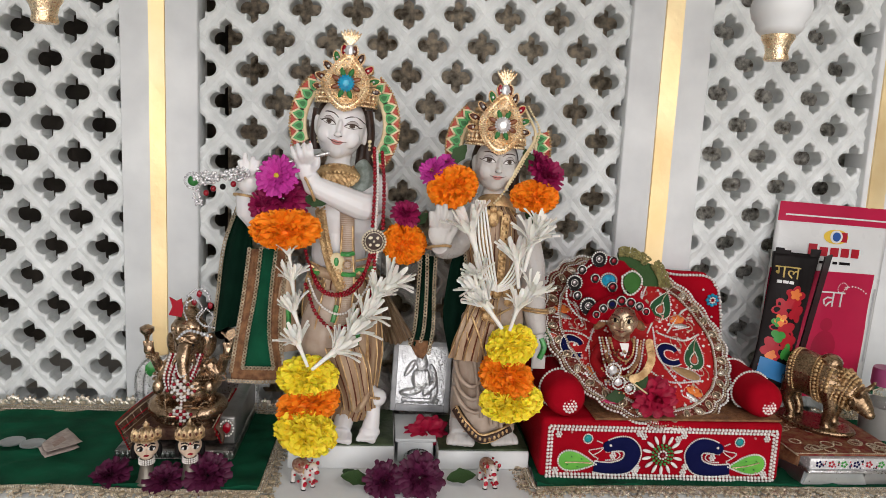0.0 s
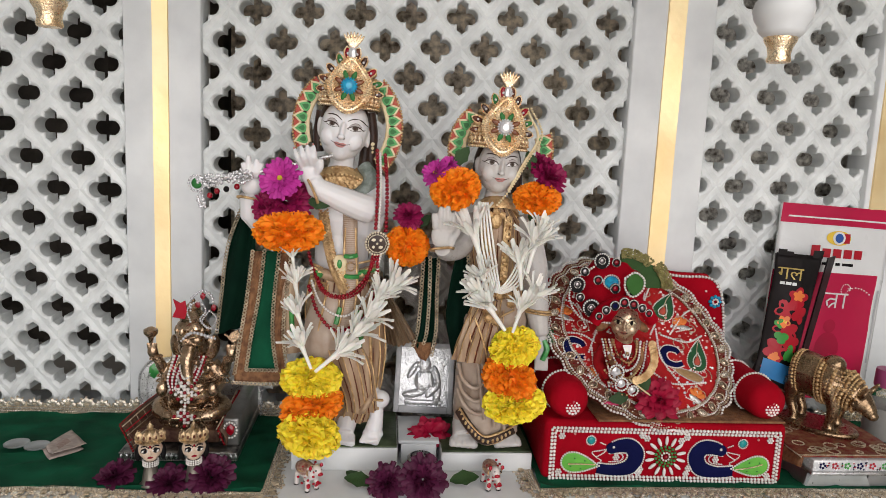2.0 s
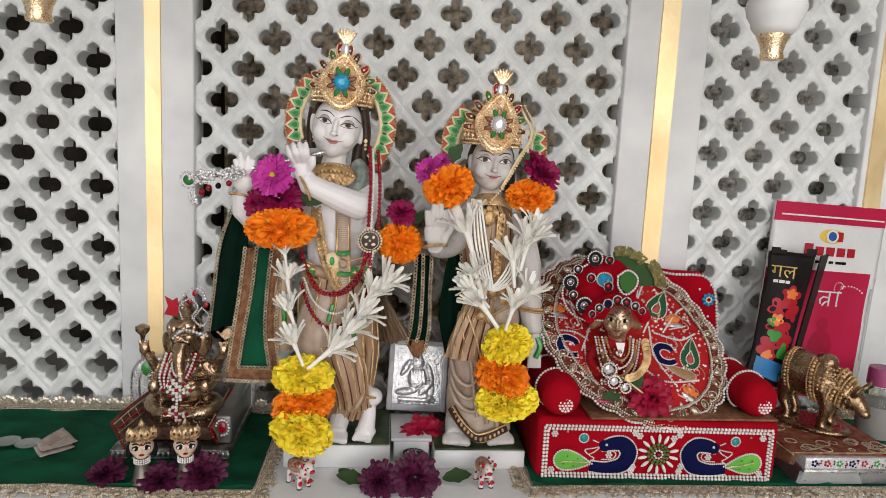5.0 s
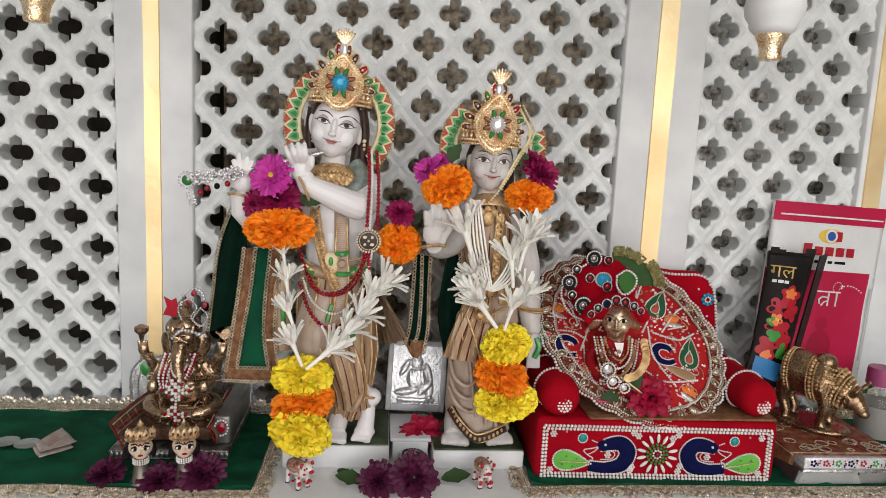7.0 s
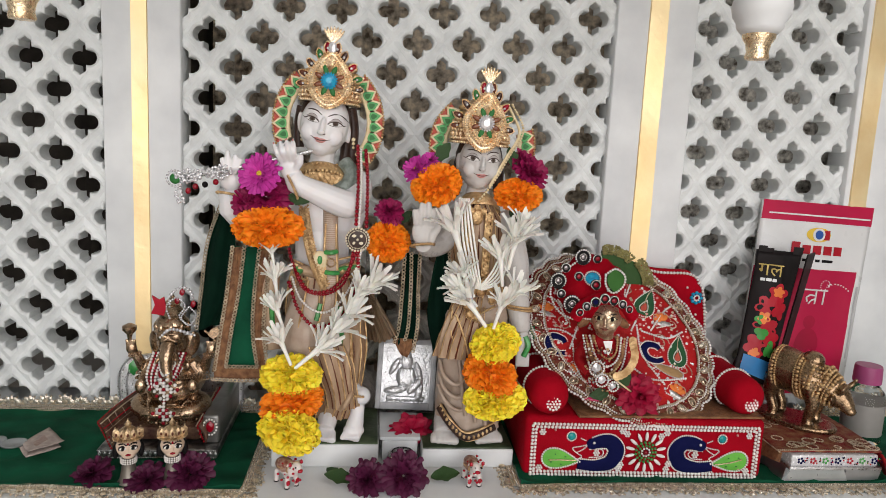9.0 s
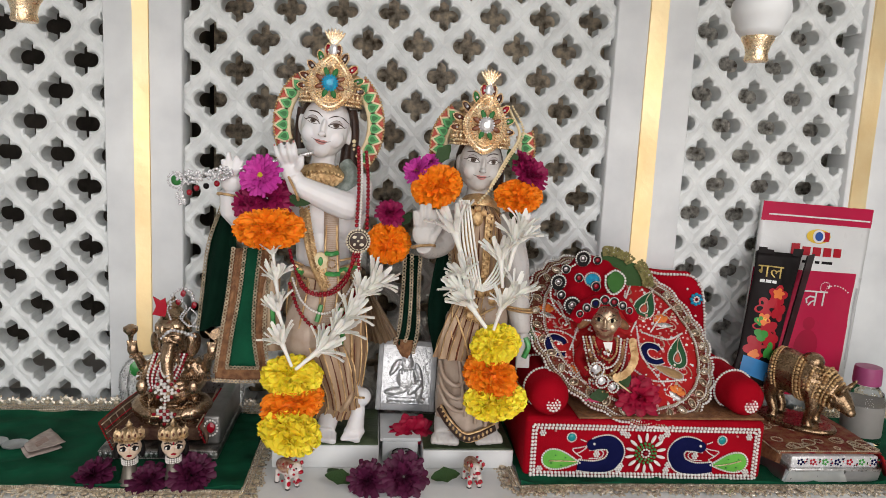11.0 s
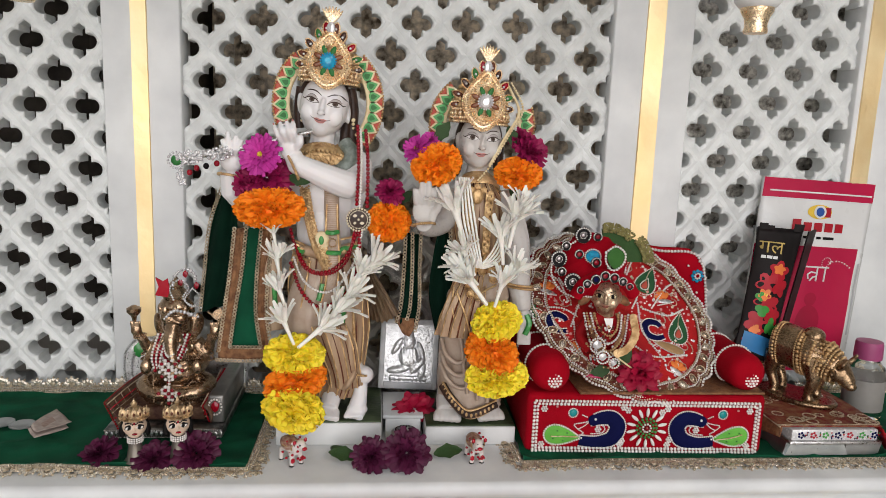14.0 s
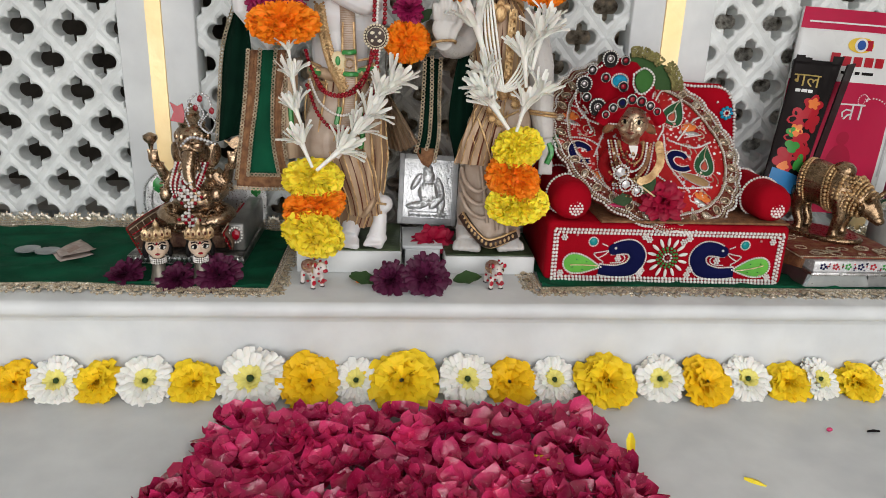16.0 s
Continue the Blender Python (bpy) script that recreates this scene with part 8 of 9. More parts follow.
for x, z in ((0.0145, 0.0525), (0.013, 0.0135), (0.238, 0.0525), (0.238, 0.0135), (0.028, 0.055), (0.1, 0.055), (0.105, 0.052), (0.148, 0.054), (0.098, 0.014), (0.1, 0.018), (0.15, 0.014), (0.152, 0.02), (0.225, 0.053), (0.229, 0.016), (0.025, 0.012), (0.142, 0.05)):
    n = 7 if x < 0.02 or x > 0.23 or 0.09 < x < 0.16 else 1
    for k in range(n):
        a = k * math.pi / 3
        s.ball(on_front(x + (0.0026 * math.cos(a) if k else 0), z + (0.0026 * math.sin(a) if k else 0)), 0.00145, 0 if n > 1 else 1)
part("pearl_sprig", s.mesh(), [PEARL, PINK_PAINT], ob)["kind"] = "stuff"
# the box stands slightly askew under the backrest
askew = Matrix.Translation((0.124, 0.006, -0.0008)) @ Matrix.Rotation(radians(-2), 4, "Z") @ Matrix.Diagonal((0.98, 1, 1, 1)) @ Matrix.Translation((-0.126, 0, 0))
for o in ob.children:
    if o.name.split(".")[0] in ("seat_box", "pearl_border", "peacock_body", "felt_leaf", "teal_gem", "drop_bead", "rosette", "pearl_sprig"):
        o.matrix_local = askew

# ---- round embroidered cape and infant idol ----
Q_TOP, Q_LOW, Q_EAST, Q_WEST = Vector((0.1100, 0.1350, 0.2090)), Vector((0.1160, 0.0100, 0.0640)), Vector((0.2170, 0.0680, 0.1190)), Vector((0.0090, 0.0760, 0.1570))
QC, QU, QV = (Q_TOP + Q_LOW) / 2, (Q_EAST - Q_WEST) / 2, (Q_TOP - Q_LOW) / 2
QN = QU.cross(QV).normalized()


def onq(u, v, off=0.0):
    """A place on the cape: u across, v upward along its slope."""
    swell = 0.008 * (1 - min(1, u * u + v * v)) + 0.0012 * math.sin(9 * math.atan2(v, u)) * min(1, u * u + v * v)
    return QC + QU * u + QV * v + QN * (off + swell)


def uv(x, y):
    dx, dy = x - 1129, y - 603
    return (140 * dx - 30 * dy) / 21700, (35 * dx - 162.5 * dy) / 21700


def rim(r, a):
    q = r * (1 + 0.03 * abs(math.sin(13 * a)) * max(0, (r - 0.8) / 0.2)) * (1 - 0.075 * max(0, math.cos(a + 0.2)) ** 2 * r * r)
    return q * math.cos(a), q * math.sin(a)


ob = thing("cape", (0, 0, 0), "round red silk cape embroidered with pearls and gold", "cape")
n = 96
turns = [2 * math.pi * k / n for k in range(n)]
bm = bmesh.new()
loft(bm, [[onq(*rim(r, a)) for a in turns] for r in (0.0001, 0.2, 0.4, 0.6, 0.75, 0.88, 0.96, 1.0, 1.03)], caps=False)
o = part("cloth", bm, mat("orange_red_silk", (0.45, 0.012, 0.012), 0.6, second=(0.31, 0.006, 0.008), scale=40, bump=0.5, bump_scale=500, spec=0.2), ob)
sol = o.modifiers.new("t", "SOLIDIFY")
sol.thickness, sol.offset = 0.002, 0
bm = bmesh.new()
loft(bm, [[onq(*rim(r, a), d) for a in turns] for r, d in ((0.85, 0.001), (0.86, 0.0024), (0.93, 0.0028), (1.0, 0.0024), (1.035, 0.0016), (1.035, -0.003))], caps=False)
part("zari_border", bm, mat("red_gold_zari", (0.2, 0.06, 0.03), 0.5, 0.2, second=(0.13, 0.012, 0.01), scale=190, bump=0.9, bump_scale=700), ob, "gold thread border")
s = Soup()
rr = random.Random(5)
fine = [2 * math.pi * k / 200 for k in range(201)]
for r, size, gap, slot in ((1.045, 0.0017, 0.0036, 0), (1.01, 0.0013, 0.0028, 2), (0.985, 0.0012, 0.0026, 0), (0.865, 0.0011, 0.0025, 0), (0.85, 0.0012, 0.0026, 2)):
    s.string([onq(*rim(r, a), 0.0035) for a in fine], size, gap, slot, 0.25)
for k in range(700):
    a, r = rr.random() * 6.283, 0.87 + 0.12 * rr.random()
    s.ball(onq(*rim(r, a), 0.0035), rr.choice((0.0008, 0.001, 0.0013)), rr.choice((0, 4, 4, 4, 2, 4, 1, 5)), (1, 0.8, 1))
for k in range(420):
    a, r = rr.random() * 6.283, math.sqrt(rr.random()) * 0.83
    s.ball(onq(r * math.cos(a), r * math.sin(a), 0.0012), rr.choice((0.0009, 0.0012, 0.0019)), rr.choice((0, 0, 1, 1, 2, 3)), (1, 0.7, 1))
for p in ([(1230, 545), (1205, 560), (1175, 600)], [(1235, 600), (1205, 612), (1160, 600)], [(1150, 590), (1160, 640), (1200, 690)], [(985, 530), (1010, 545), (1030, 585)], [(985, 590), (1020, 595), (1045, 610)], [(1140, 660), (1180, 682), (1240, 680)], [(1040, 620), (1050, 660), (1080, 700)], [(1000, 640), (1040, 680), (1090, 715)], [(1050, 580), (1035, 630)], [(1140, 560), (1150, 575), (1140, 600)], [(1185, 510), (1150, 500), (1130, 540)], [(1120, 720), (1160, 728), (1210, 722)]):
    s.string(curve([onq(*uv(x, y), 0.0018) for x, y in p]), 0.0014)
for q in range(14):
    a0, r0 = 2 * math.pi * q / 14, 0.66 if q % 2 else 0.4
    s.string([onq(r0 * math.cos(a0) + 0.1 * (1 - 0.09 * t) * math.cos(a0 + t), r0 * math.sin(a0) + 0.1 * (1 - 0.09 * t) * math.sin(a0 + t), 0.0014) for t in (0.4 * k for k in range(20))], 0.0008, 0.0017, 2)
part("pearl_work", s.mesh(), [PEARL, PINK_PAINT, LACE, DIAMOND, BROCADE, RUBY], ob)["kind"] = "stuff"
GILT_MIRROR = mat("dull_gilt_mirror", (0.5, 0.42, 0.32), 0.2, 0.8, second=(0.25, 0.18, 0.12), scale=300)
for k in range(34):
    a = 2 * math.pi * (k + 0.5) / 34
    m = Matrix.Translation(onq(*rim(0.93, a), 0.004)) @ QN.to_track_quat("-Y", "Z").to_matrix().to_4x4() @ Matrix.Rotation(-a + math.pi / 2 + (0.5 if k % 2 else -0.5), 4, "Y")
    o = part("mirror_drop", under(egg(bmesh.new(), (0, 0, 0), 0.0027, 0.0014, 0.0043, seg=12, rings=8), m), SEQUIN if k % 4 == 0 else GILT_MIRROR, ob, "mirror drop in gold thread")
    s = Soup()
    s.ring((0, -0.0003, 0), 0.0036, 0.0008, 20, sz=1.4)
    part("thread_rim", under(s.mesh(), m), LACE, o)


def on_cape(x, y, turn, off=0.0015):
    return Matrix.Translation(onq(*uv(x, y), off)) @ QN.to_track_quat("-Y", "Z").to_matrix().to_4x4() @ Matrix.Rotation(radians(turn), 4, "Y")


PAISLEY = mat("dark_green_felt", (0.014, 0.085, 0.03), 0.7, bump=0.4)
OLIVE = mat("olive_gold_thread", (0.36, 0.22, 0.1), 0.5, 0.3, bump=0.6)
EYE_RED = mat("coral_thread", (0.5, 0.08, 0.05), 0.6)
for x, y, w, h, t, bend in ((1163, 545, 0.0135, 0.019, 14, 0.012), (1220, 634, 0.0125, 0.019, 4, 0.009), (976, 592, 0.01, 0.014, -30, -0.006)):
    m = on_cape(x, y, t)
    line = drop_line(w, h, bend)
    o = part("paisley", under(dome(line, 0.0016), m), PAISLEY, ob, "dark green paisley with a beaded rim")
    part("eye", under(dome([p * 0.3 + Vector((0, -0.0018, -0.35 * h)) for p in line], 0.001), m), EYE_RED, o)
    s = Soup()
    s.string([p * 1.04 + Vector((0, -0.001, 0)) for p in [*line, line[0]]], 0.001, 0.0026)
    s.string([p * 0.42 + Vector((0, -0.0018, -0.3 * h)) for p in [*line, line[0]]], 0.0008, slot=0)
    s.string(curve([Vector((bend * 0.1, -0.002, -0.2 * h)), Vector((bend * 0.5, -0.002, 0.5 * h)), Vector((bend, -0.0015, 0.95 * h))]), 0.0007, slot=1)
    part("bead_rim", under(s.mesh(), m), [PEARL, LACE], o)
for x, y, r, t in ((992, 560, 0.0095, 8), (1199, 580, 0.0095, -10), (1222, 702, 0.0095, 30), (1043, 662, 0.007, 40)):
    m = on_cape(x, y, t)
    bm = bmesh.new()
    for a in (-58, -20, 20, 58):
        egg(bm, (r * 0.62 * math.sin(radians(a)), 0, r * 0.62 * math.cos(radians(a))), r * 0.3, 0.0014, r * 0.55, (0, a, 0), 12, 8)
    o = part("orange_flower", under(bm, m), ORANGE_FELT, ob, "orange felt flower")
    bm = egg(bmesh.new(), (0, 0, -r * 0.35), r * 1.0, 0.0012, r * 0.3, (0, 12, 0), 14, 8)
    part("silver_calyx", under(bm, m), SILVER, o)
    s = Soup()
    s.string(curve([Vector((r * 1.15 * math.sin(radians(a)), -0.0005, r * (1.12 + 0.1 * math.cos(radians(a * 9))) * math.cos(radians(a)))) for a in range(-95, 96, 19)]), 0.0007)
    s.string([(-r * 1.1, -0.0008, -r * 0.72), (r * 1.1, -0.0008, -r * 0.72)], 0.0011, slot=1)
    part("thread_rim", under(s.mesh(), m), [LACE, PEARL], o)
for x, y, sx, t in ((1178, 638, 1, 0), (1014, 620, 1, 12)):
    m = on_cape(x, y, t, 0.002)
    pts = [Vector((sx * a * 0.52, 0, b * 0.52)) for a, b in ((0.02, -0.015), (0.004, -0.018), (-0.014, -0.01), (-0.018, 0.008), (-0.006, 0.019), (0.012, 0.016), (0.018, 0.008))]
    line = curve(pts)
    o = part("blue_bird", under(tube(bmesh.new(), line, [0.0037 * thick(i / (len(line) - 1)) for i in range(len(line))], 10, 0.25), m), NAVY, ob, "navy felt peacock")
    s = Soup()
    for side in (-1, 1):
        out = []
        for i, p in enumerate(line):
            way = (line[min(i + 1, len(line) - 1)] - line[max(i - 1, 0)]).normalized()
            out.append(p + side * (0.0008 + 0.0037 * thick(i / (len(line) - 1))) * Vector((way.z, 0, -way.x)))
        s.string(out, 0.0009)
    part("pearl_outline", under(s.mesh(), m), PEARL, o)
m = on_cape(1203, 667, 14)
o = part("silver_leaf", under(dome(drop_line(0.006, 0.019, 0.004), 0.001), m @ Matrix.Rotation(radians(-85), 4, "Y")), OLIVE, ob)
s = Soup()
s.string([p * 1.05 for p in drop_line(0.006, 0.019, 0.004)], 0.0009)
part("bead_rim", under(s.mesh(), m @ Matrix.Rotation(radians(-85), 4, "Y")), DIAMOND, o)

# infant idol: brass head and red robe, one plain figure
FACE = Vector((0.0790, 0.0320, 0.1670))
IDOL_BRASS = mat("pale_idol_brass", (0.72, 0.56, 0.4), 0.28, 0.85, second=(0.5, 0.36, 0.23), scale=60, bump=0.2, bump_scale=400)
bm = bmesh.new()
head_form(bm, FACE, 0.0145, 0)
tube(bm, [FACE + Vector((0, 0.004, -0.014)), FACE + Vector((0, 0.008, -0.03))], [0.009, 0.011], 12)
TO_EYE = Matrix.Translation(FACE) @ Matrix.Rotation(radians(-20), 4, "Z") @ Matrix.Translation(-FACE)
brass = fuse(bm, 0.0009, 2)
dark, lips, shade, white, iris = face_marks(brass, FACE, 0.0145, 0, 1.5)
for b in (brass, dark, lips, shade, white, iris):
    under(b, TO_EYE)
bm = bmesh.new()
egg(bm, FACE + Vector((0.002, 0.012, -0.047)), 0.019, 0.016, 0.034, seg=18)
egg(bm, FACE + Vector((0.004, 0.01, -0.07)), 0.03, 0.022, 0.014, seg=18)
egg(bm, FACE + Vector((0.001, 0.008, -0.028)), 0.017, 0.014, 0.012, seg=18)
for sx in (-1, 1):
    tube(bm, curve([FACE + Vector((sx * 0.016, 0.01, -0.03)), FACE + Vector((sx * 0.024, 0.004, -0.045)), FACE + Vector((sx * 0.016, -0.01, -0.056))]), 0.006, 10)
robe = fuse(bm, 0.0016, 3)
shawl = bmesh.new()
for sx in (-1, 1):
    tube(shawl, curve([FACE + Vector((sx * 0.012, -0.002, -0.018)), FACE + Vector((sx * 0.017, -0.012, -0.035)), FACE + Vector((sx * 0.002, -0.016, -0.06))]), 0.0022, 8, 0.5)
    egg(shawl, FACE + Vector((sx * 0.021, 0.006, -0.006)), 0.0085, 0.003, 0.0045, (0, sx * 38, 0))

tagged(part("infant_idol", joined((brass, 0), (robe, 1), (shawl, 2), (dark, 3), (lips, 4), (shade, 0), (white, 5), (iris, 3)), [IDOL_BRASS, RED_SILK, BROCADE, DARK, mat("dull_red_lip_paint", (0.3, 0.09, 0.06), 0.4), CREAM]), "small brass infant idol in a red robe", "statue")
s = Soup()
for k, (w, d) in enumerate(((0.013, 0.02), (0.017, 0.028), (0.021, 0.036), (0.024, 0.043))):
    s.string(curve([FACE + Vector((-w, -0.004, -0.018)), FACE + Vector((-w * 0.7, -0.014, -0.018 - d * 0.7)), FACE + Vector((0, -0.019, -0.018 - d)), FACE + Vector((w * 0.7, -0.014, -0.018 - d * 0.7)), FACE + Vector((w, -0.004, -0.018))]), 0.0014, slot=k % 2)
for k in range(60):
    s.ball(FACE + Vector((-0.012 + 0.016 * (rr.random() - 0.5), -0.021, -0.05 + 0.022 * (rr.random() - 0.5))), 0.0012, rr.choice((0, 2, 3)))
for k in range(110):
    u, v = rr.random(), rr.random()
    s.ball(FACE + Vector((-0.026 + 0.03 * u + 0.01 * v, -0.012 - 0.01 * math.sin(3 * u) + 0.004 * v, -0.024 - 0.05 * v)), rr.choice((0.0009, 0.0012, 0.0016)), rr.choice((0, 0, 3, 3, 2, 1)))
for at, r in (((-0.014, -0.024, -0.046), 0.0075), ((-0.008, -0.026, -0.058), 0.0065), ((0.004, -0.027, -0.064), 0.005)):
    s.ball(FACE + Vector(at), r * 0.72, 2, (1, 0.4, 1))
    s.ring(FACE + Vector(at) + Vector((0, -0.002, 0)), r, 0.0012, slot=1)
s.add([FACE + Vector(p) for p in ((-0.005, -0.0125, -0.021), (0.005, -0.0125, -0.021), (0.0035, -0.0155, -0.028), (0, -0.0175, -0.036), (-0.003, -0.0155, -0.028))], [(0, 1, 2, 3, 4)], 1)
tagged(part("bead_necklace", s.mesh(), [GOLD_PAINT, PEARL, DIAMOND, BROWN_PAINT]), "gold and pearl bead necklaces on the infant idol", "necklace")
ob = thing("coin_garland", (0, 0, 0), "garland of small gold coins across the robe", "garland")
for k, p in enumerate(along(curve([FACE + Vector((0.026, -0.013, -0.02)), FACE + Vector((0.027, -0.02, -0.036)), FACE + Vector((0.018, -0.024, -0.05)), FACE + Vector((0.004, -0.025, -0.056))]), 0.0042)):
    m = Matrix.Translation(p) @ pose(0, 0, 0, 80 + 10 * math.sin(k), 12 * math.cos(2 * k), 0)
    part("coin", lathe(bmesh.new(), [(0.0, -0.0006), (0.0043, -0.0006), (0.0045, 0.0), (0.0043, 0.0006), (0.0, 0.0006)], seg=16, m=m), GOLD_PAINT, ob)

# turban with mirror rosettes and a green fan
T = Vector((0.0670, 0.0550, 0.1950))
ob = thing("turban", (0, 0, 0), "pleated red velvet turban with mirror rosettes", "turban")
bm = bmesh.new()
n, rings = 56, []
axis = Matrix.Translation(T) @ pose(0, 0, 0, 52, -24, 0)
for r, h in ((0.033, -0.012), (0.037, -0.004), (0.036, 0.004), (0.03, 0.012), (0.018, 0.017), (0.006, 0.0185), (0.001, 0.0185)):
    rings.append([axis @ Vector((r * (1 + 0.05 * math.sin(13 * a)) * math.cos(a), r * (1 + 0.05 * math.sin(13 * a)) * math.sin(a), h)) for a in (2 * math.pi * k / n for k in range(n))])
loft(bm, rings)
tube(bm, curve([(0.0440, 0.0260, 0.1680), (0.0520, 0.0220, 0.1820), (0.0720, 0.0200, 0.1910), (0.0930, 0.0220, 0.1850), (0.1070, 0.0300, 0.1700)]), 0.0068, 12)
part("pleated_cap", bm, RED_VELVET, ob)
part("blue_boss", under(egg(bmesh.new(), (0.002, 0, 0.0195), 0.0075, 0.0075, 0.004), axis), TURQ, ob)
s = Soup()
s.string([axis @ Vector((0.0365 * math.cos(a), 0.0365 * math.sin(a), 0.0)) for a in (2 * math.pi * k / 60 for k in range(61))], 0.0013)
s.ring(axis @ Vector((0.002, 0, 0.021)), 0.008, 0.0011, normal=tuple((axis.to_3x3() @ Vector((0, 0, 1)))[:]))
s.string(curve([(0.0470, 0.0500, 0.2210), (0.0270, 0.0480, 0.2070), (0.0220, 0.0450, 0.1880), (0.0310, 0.0380, 0.1710), (0.0470, 0.0340, 0.1640)]), 0.0014)
part("pearl_line", s.mesh(), PEARL, ob)


MIRROR = mat("small_mirror", (0.22, 0.21, 0.21), 0.2, 0.7, second=(0.4, 0.36, 0.36), scale=500)


def rosette(at, r, stone, parent):
    at = Vector(at)
    o = part("rosette", lathe(bmesh.new(), [(0.0, 0.0), (r, 0.0), (r, 0.0012), (0.0, 0.0018)], seg=18, m=Matrix.Translation(at) @ Matrix.Rotation(radians(80), 4, "X")), DARK, parent)
    part("stone", egg(bmesh.new(), at + Vector((0, -0.0016, 0)), r * (0.3 if r > 0.007 else 0.5), 0.0008, r * (0.3 if r > 0.007 else 0.5), seg=12, rings=8), MIRROR if stone == DIAMOND else stone, o)
    s = Soup()
    s.ring(at + Vector((0, -0.0014, 0)), r * 0.88, r * 0.13, 20)
    if r > 0.007:
        s.ring(at + Vector((0, -0.002, 0)), r * 0.4, r * 0.07, 14)
    part("bead_rim", s.mesh(), PEARL, o)


for at, r, st in (((0.0550, 0.0500, 0.2280), 0.0088, DIAMOND), ((0.0290, 0.0450, 0.2030), 0.0088, DIAMOND), ((0.0410, 0.0300, 0.1820), 0.0092, DIAMOND), ((0.0360, 0.0450, 0.2170), 0.0052, DIAMOND), ((0.0700, 0.0480, 0.2270), 0.005, RUBY), ((0.0310, 0.0380, 0.1910), 0.005, DIAMOND), ((0.0640, 0.0280, 0.2030), 0.0055, RUBY), ((0.0460, 0.0300, 0.2110), 0.005, RUBY), ((0.0810, 0.0260, 0.1960), 0.006, DARK),
                  ((0.0590, 0.0100, 0.1890), 0.0052, NAVY), ((0.0680, 0.0090, 0.1930), 0.0052, RUBY), ((0.0510, 0.0120, 0.1840), 0.0046, DIAMOND), ((0.0780, 0.0100, 0.1910), 0.0052, RUBY), ((0.0880, 0.0120, 0.1870), 0.0046, DIAMOND), ((0.0450, 0.0140, 0.1770), 0.004, RUBY), ((0.0970, 0.0160, 0.1810), 0.004, RUBY)):
    rosette(at, r, st, ob)
ob = thing("green_fan", (0, 0, 0), "green cloth fan with a broad gold lace edge", "fan")
fc = Vector((0.0850, 0.0620, 0.1980))
bm, s = bmesh.new(), Soup()
pts = [(0.0, 0.0)] + [(0.036 * math.cos(radians(a)) * (1.25 if a < 45 else 1), 0.036 * math.sin(radians(a))) for a in range(0, 101, 10)]
plate(bm, [(fc.x + x, fc.z + z) for x, z in pts], 0.061, 0.064)
part("cloth", bm, mat("olive_green_cloth", (0.03, 0.085, 0.02), 0.7, bump=0.4), ob)
for k in range(900):
    a, q = radians(100 * rr.random()), 0.9 + 0.28 * rr.random()
    st = 1.25 if a < radians(45) else 1
    s.ball((fc.x + 0.036 * q * math.cos(a) * st, 0.059 - 0.001 * rr.random(), fc.z + 0.036 * q * math.sin(a)), 0.0007 + 0.0005 * rr.random())
part("lace_edge", s.mesh(), mat("olive_gold_lace", (0.33, 0.3, 0.12), 0.45, 0.4, second=(0.16, 0.14, 0.05), scale=200, vary=0.25), ob, "olive gold lace")
LEAF_FELT = mat("leaf_green_felt", (0.03, 0.13, 0.02), 0.7, bump=0.3)
o = part("leaf_patch", plate(bmesh.new(), [(0.0720, 0.2110), (0.0750, 0.2180), (0.0810, 0.2230), (0.0880, 0.2190), (0.0910, 0.2120), (0.0890, 0.2050), (0.0830, 0.1960), (0.0750, 0.2030)], 0.0185, 0.022), LEAF_FELT, ob, "green felt leaf with a pearl edge")
s = Soup()
s.string(curve([(0.0700, 0.0170, 0.2160), (0.0800, 0.0170, 0.2220), (0.0900, 0.0170, 0.2150), (0.0890, 0.0170, 0.2040), (0.0790, 0.0170, 0.1970), (0.0710, 0.0170, 0.2050), (0.0700, 0.0170, 0.2160)]), 0.0014)
part("pearl_edge", s.mesh(), PEARL, o)

# flower, leaf and stick laid before the idol
bloom("rose", ROSE, 1, aim((0.1170, 0.0120, 0.0910), (0.2, -0.8, 0.6), 0.4, (0.024, 0.02, 0.018)), "crimson flower laid before the infant idol")
leaf((0.0910, 0.0160, 0.0980), (0.4, -0.2, 0.6), (0, -1, 0.3), 0.022, "green leaf laid before the infant idol")
leaf((0.0830, 0.0160, 0.0920), (-0.8, -0.1, -0.1), (0, -1, 0.3), 0.022, "green leaf laid before the infant idol")
bloom("rose_petal", [flower_mesh("petal_one", egg(bmesh.new(), (0, 0, 0), 0.013, 0.006, 0.003), ROSE_PETAL)], 0, Matrix.Translation((0.0700, 0.0200, 0.0840)), "dark red petal on the embroidered cape", "petal")
ob = part("ear_stick", tube(bmesh.new(), [(0.0810, 0.0120, 0.1120), (0.1040, 0.0080, 0.0960)], 0.0009, 8), CREAM)
tagged(ob, "thin pale wooden stick across the leaves", "stick")


# ---- packets, bull and table at the east end ----
def pouch_grid(tl, tr, br, bl, n=16, puff=0.006, wrinkle=0.0012):
    tl, tr, br, bl = (Vector(p) for p in (tl, tr, br, bl))
    nrm = (tr - tl).cross(bl - tl).normalized()
    if nrm.y > 0:
        nrm = -nrm

    def at(u, v, off=0.0):
        p = tl.lerp(tr, u).lerp(bl.lerp(br, u), v)
        swell = puff * math.sin(math.pi * u) ** 0.7 * min(1, v * 4, (1 - v) * 4) + wrinkle * noise.noise((u * 6, v * 9, 1))
        return p + nrm * (swell + off)
    return at


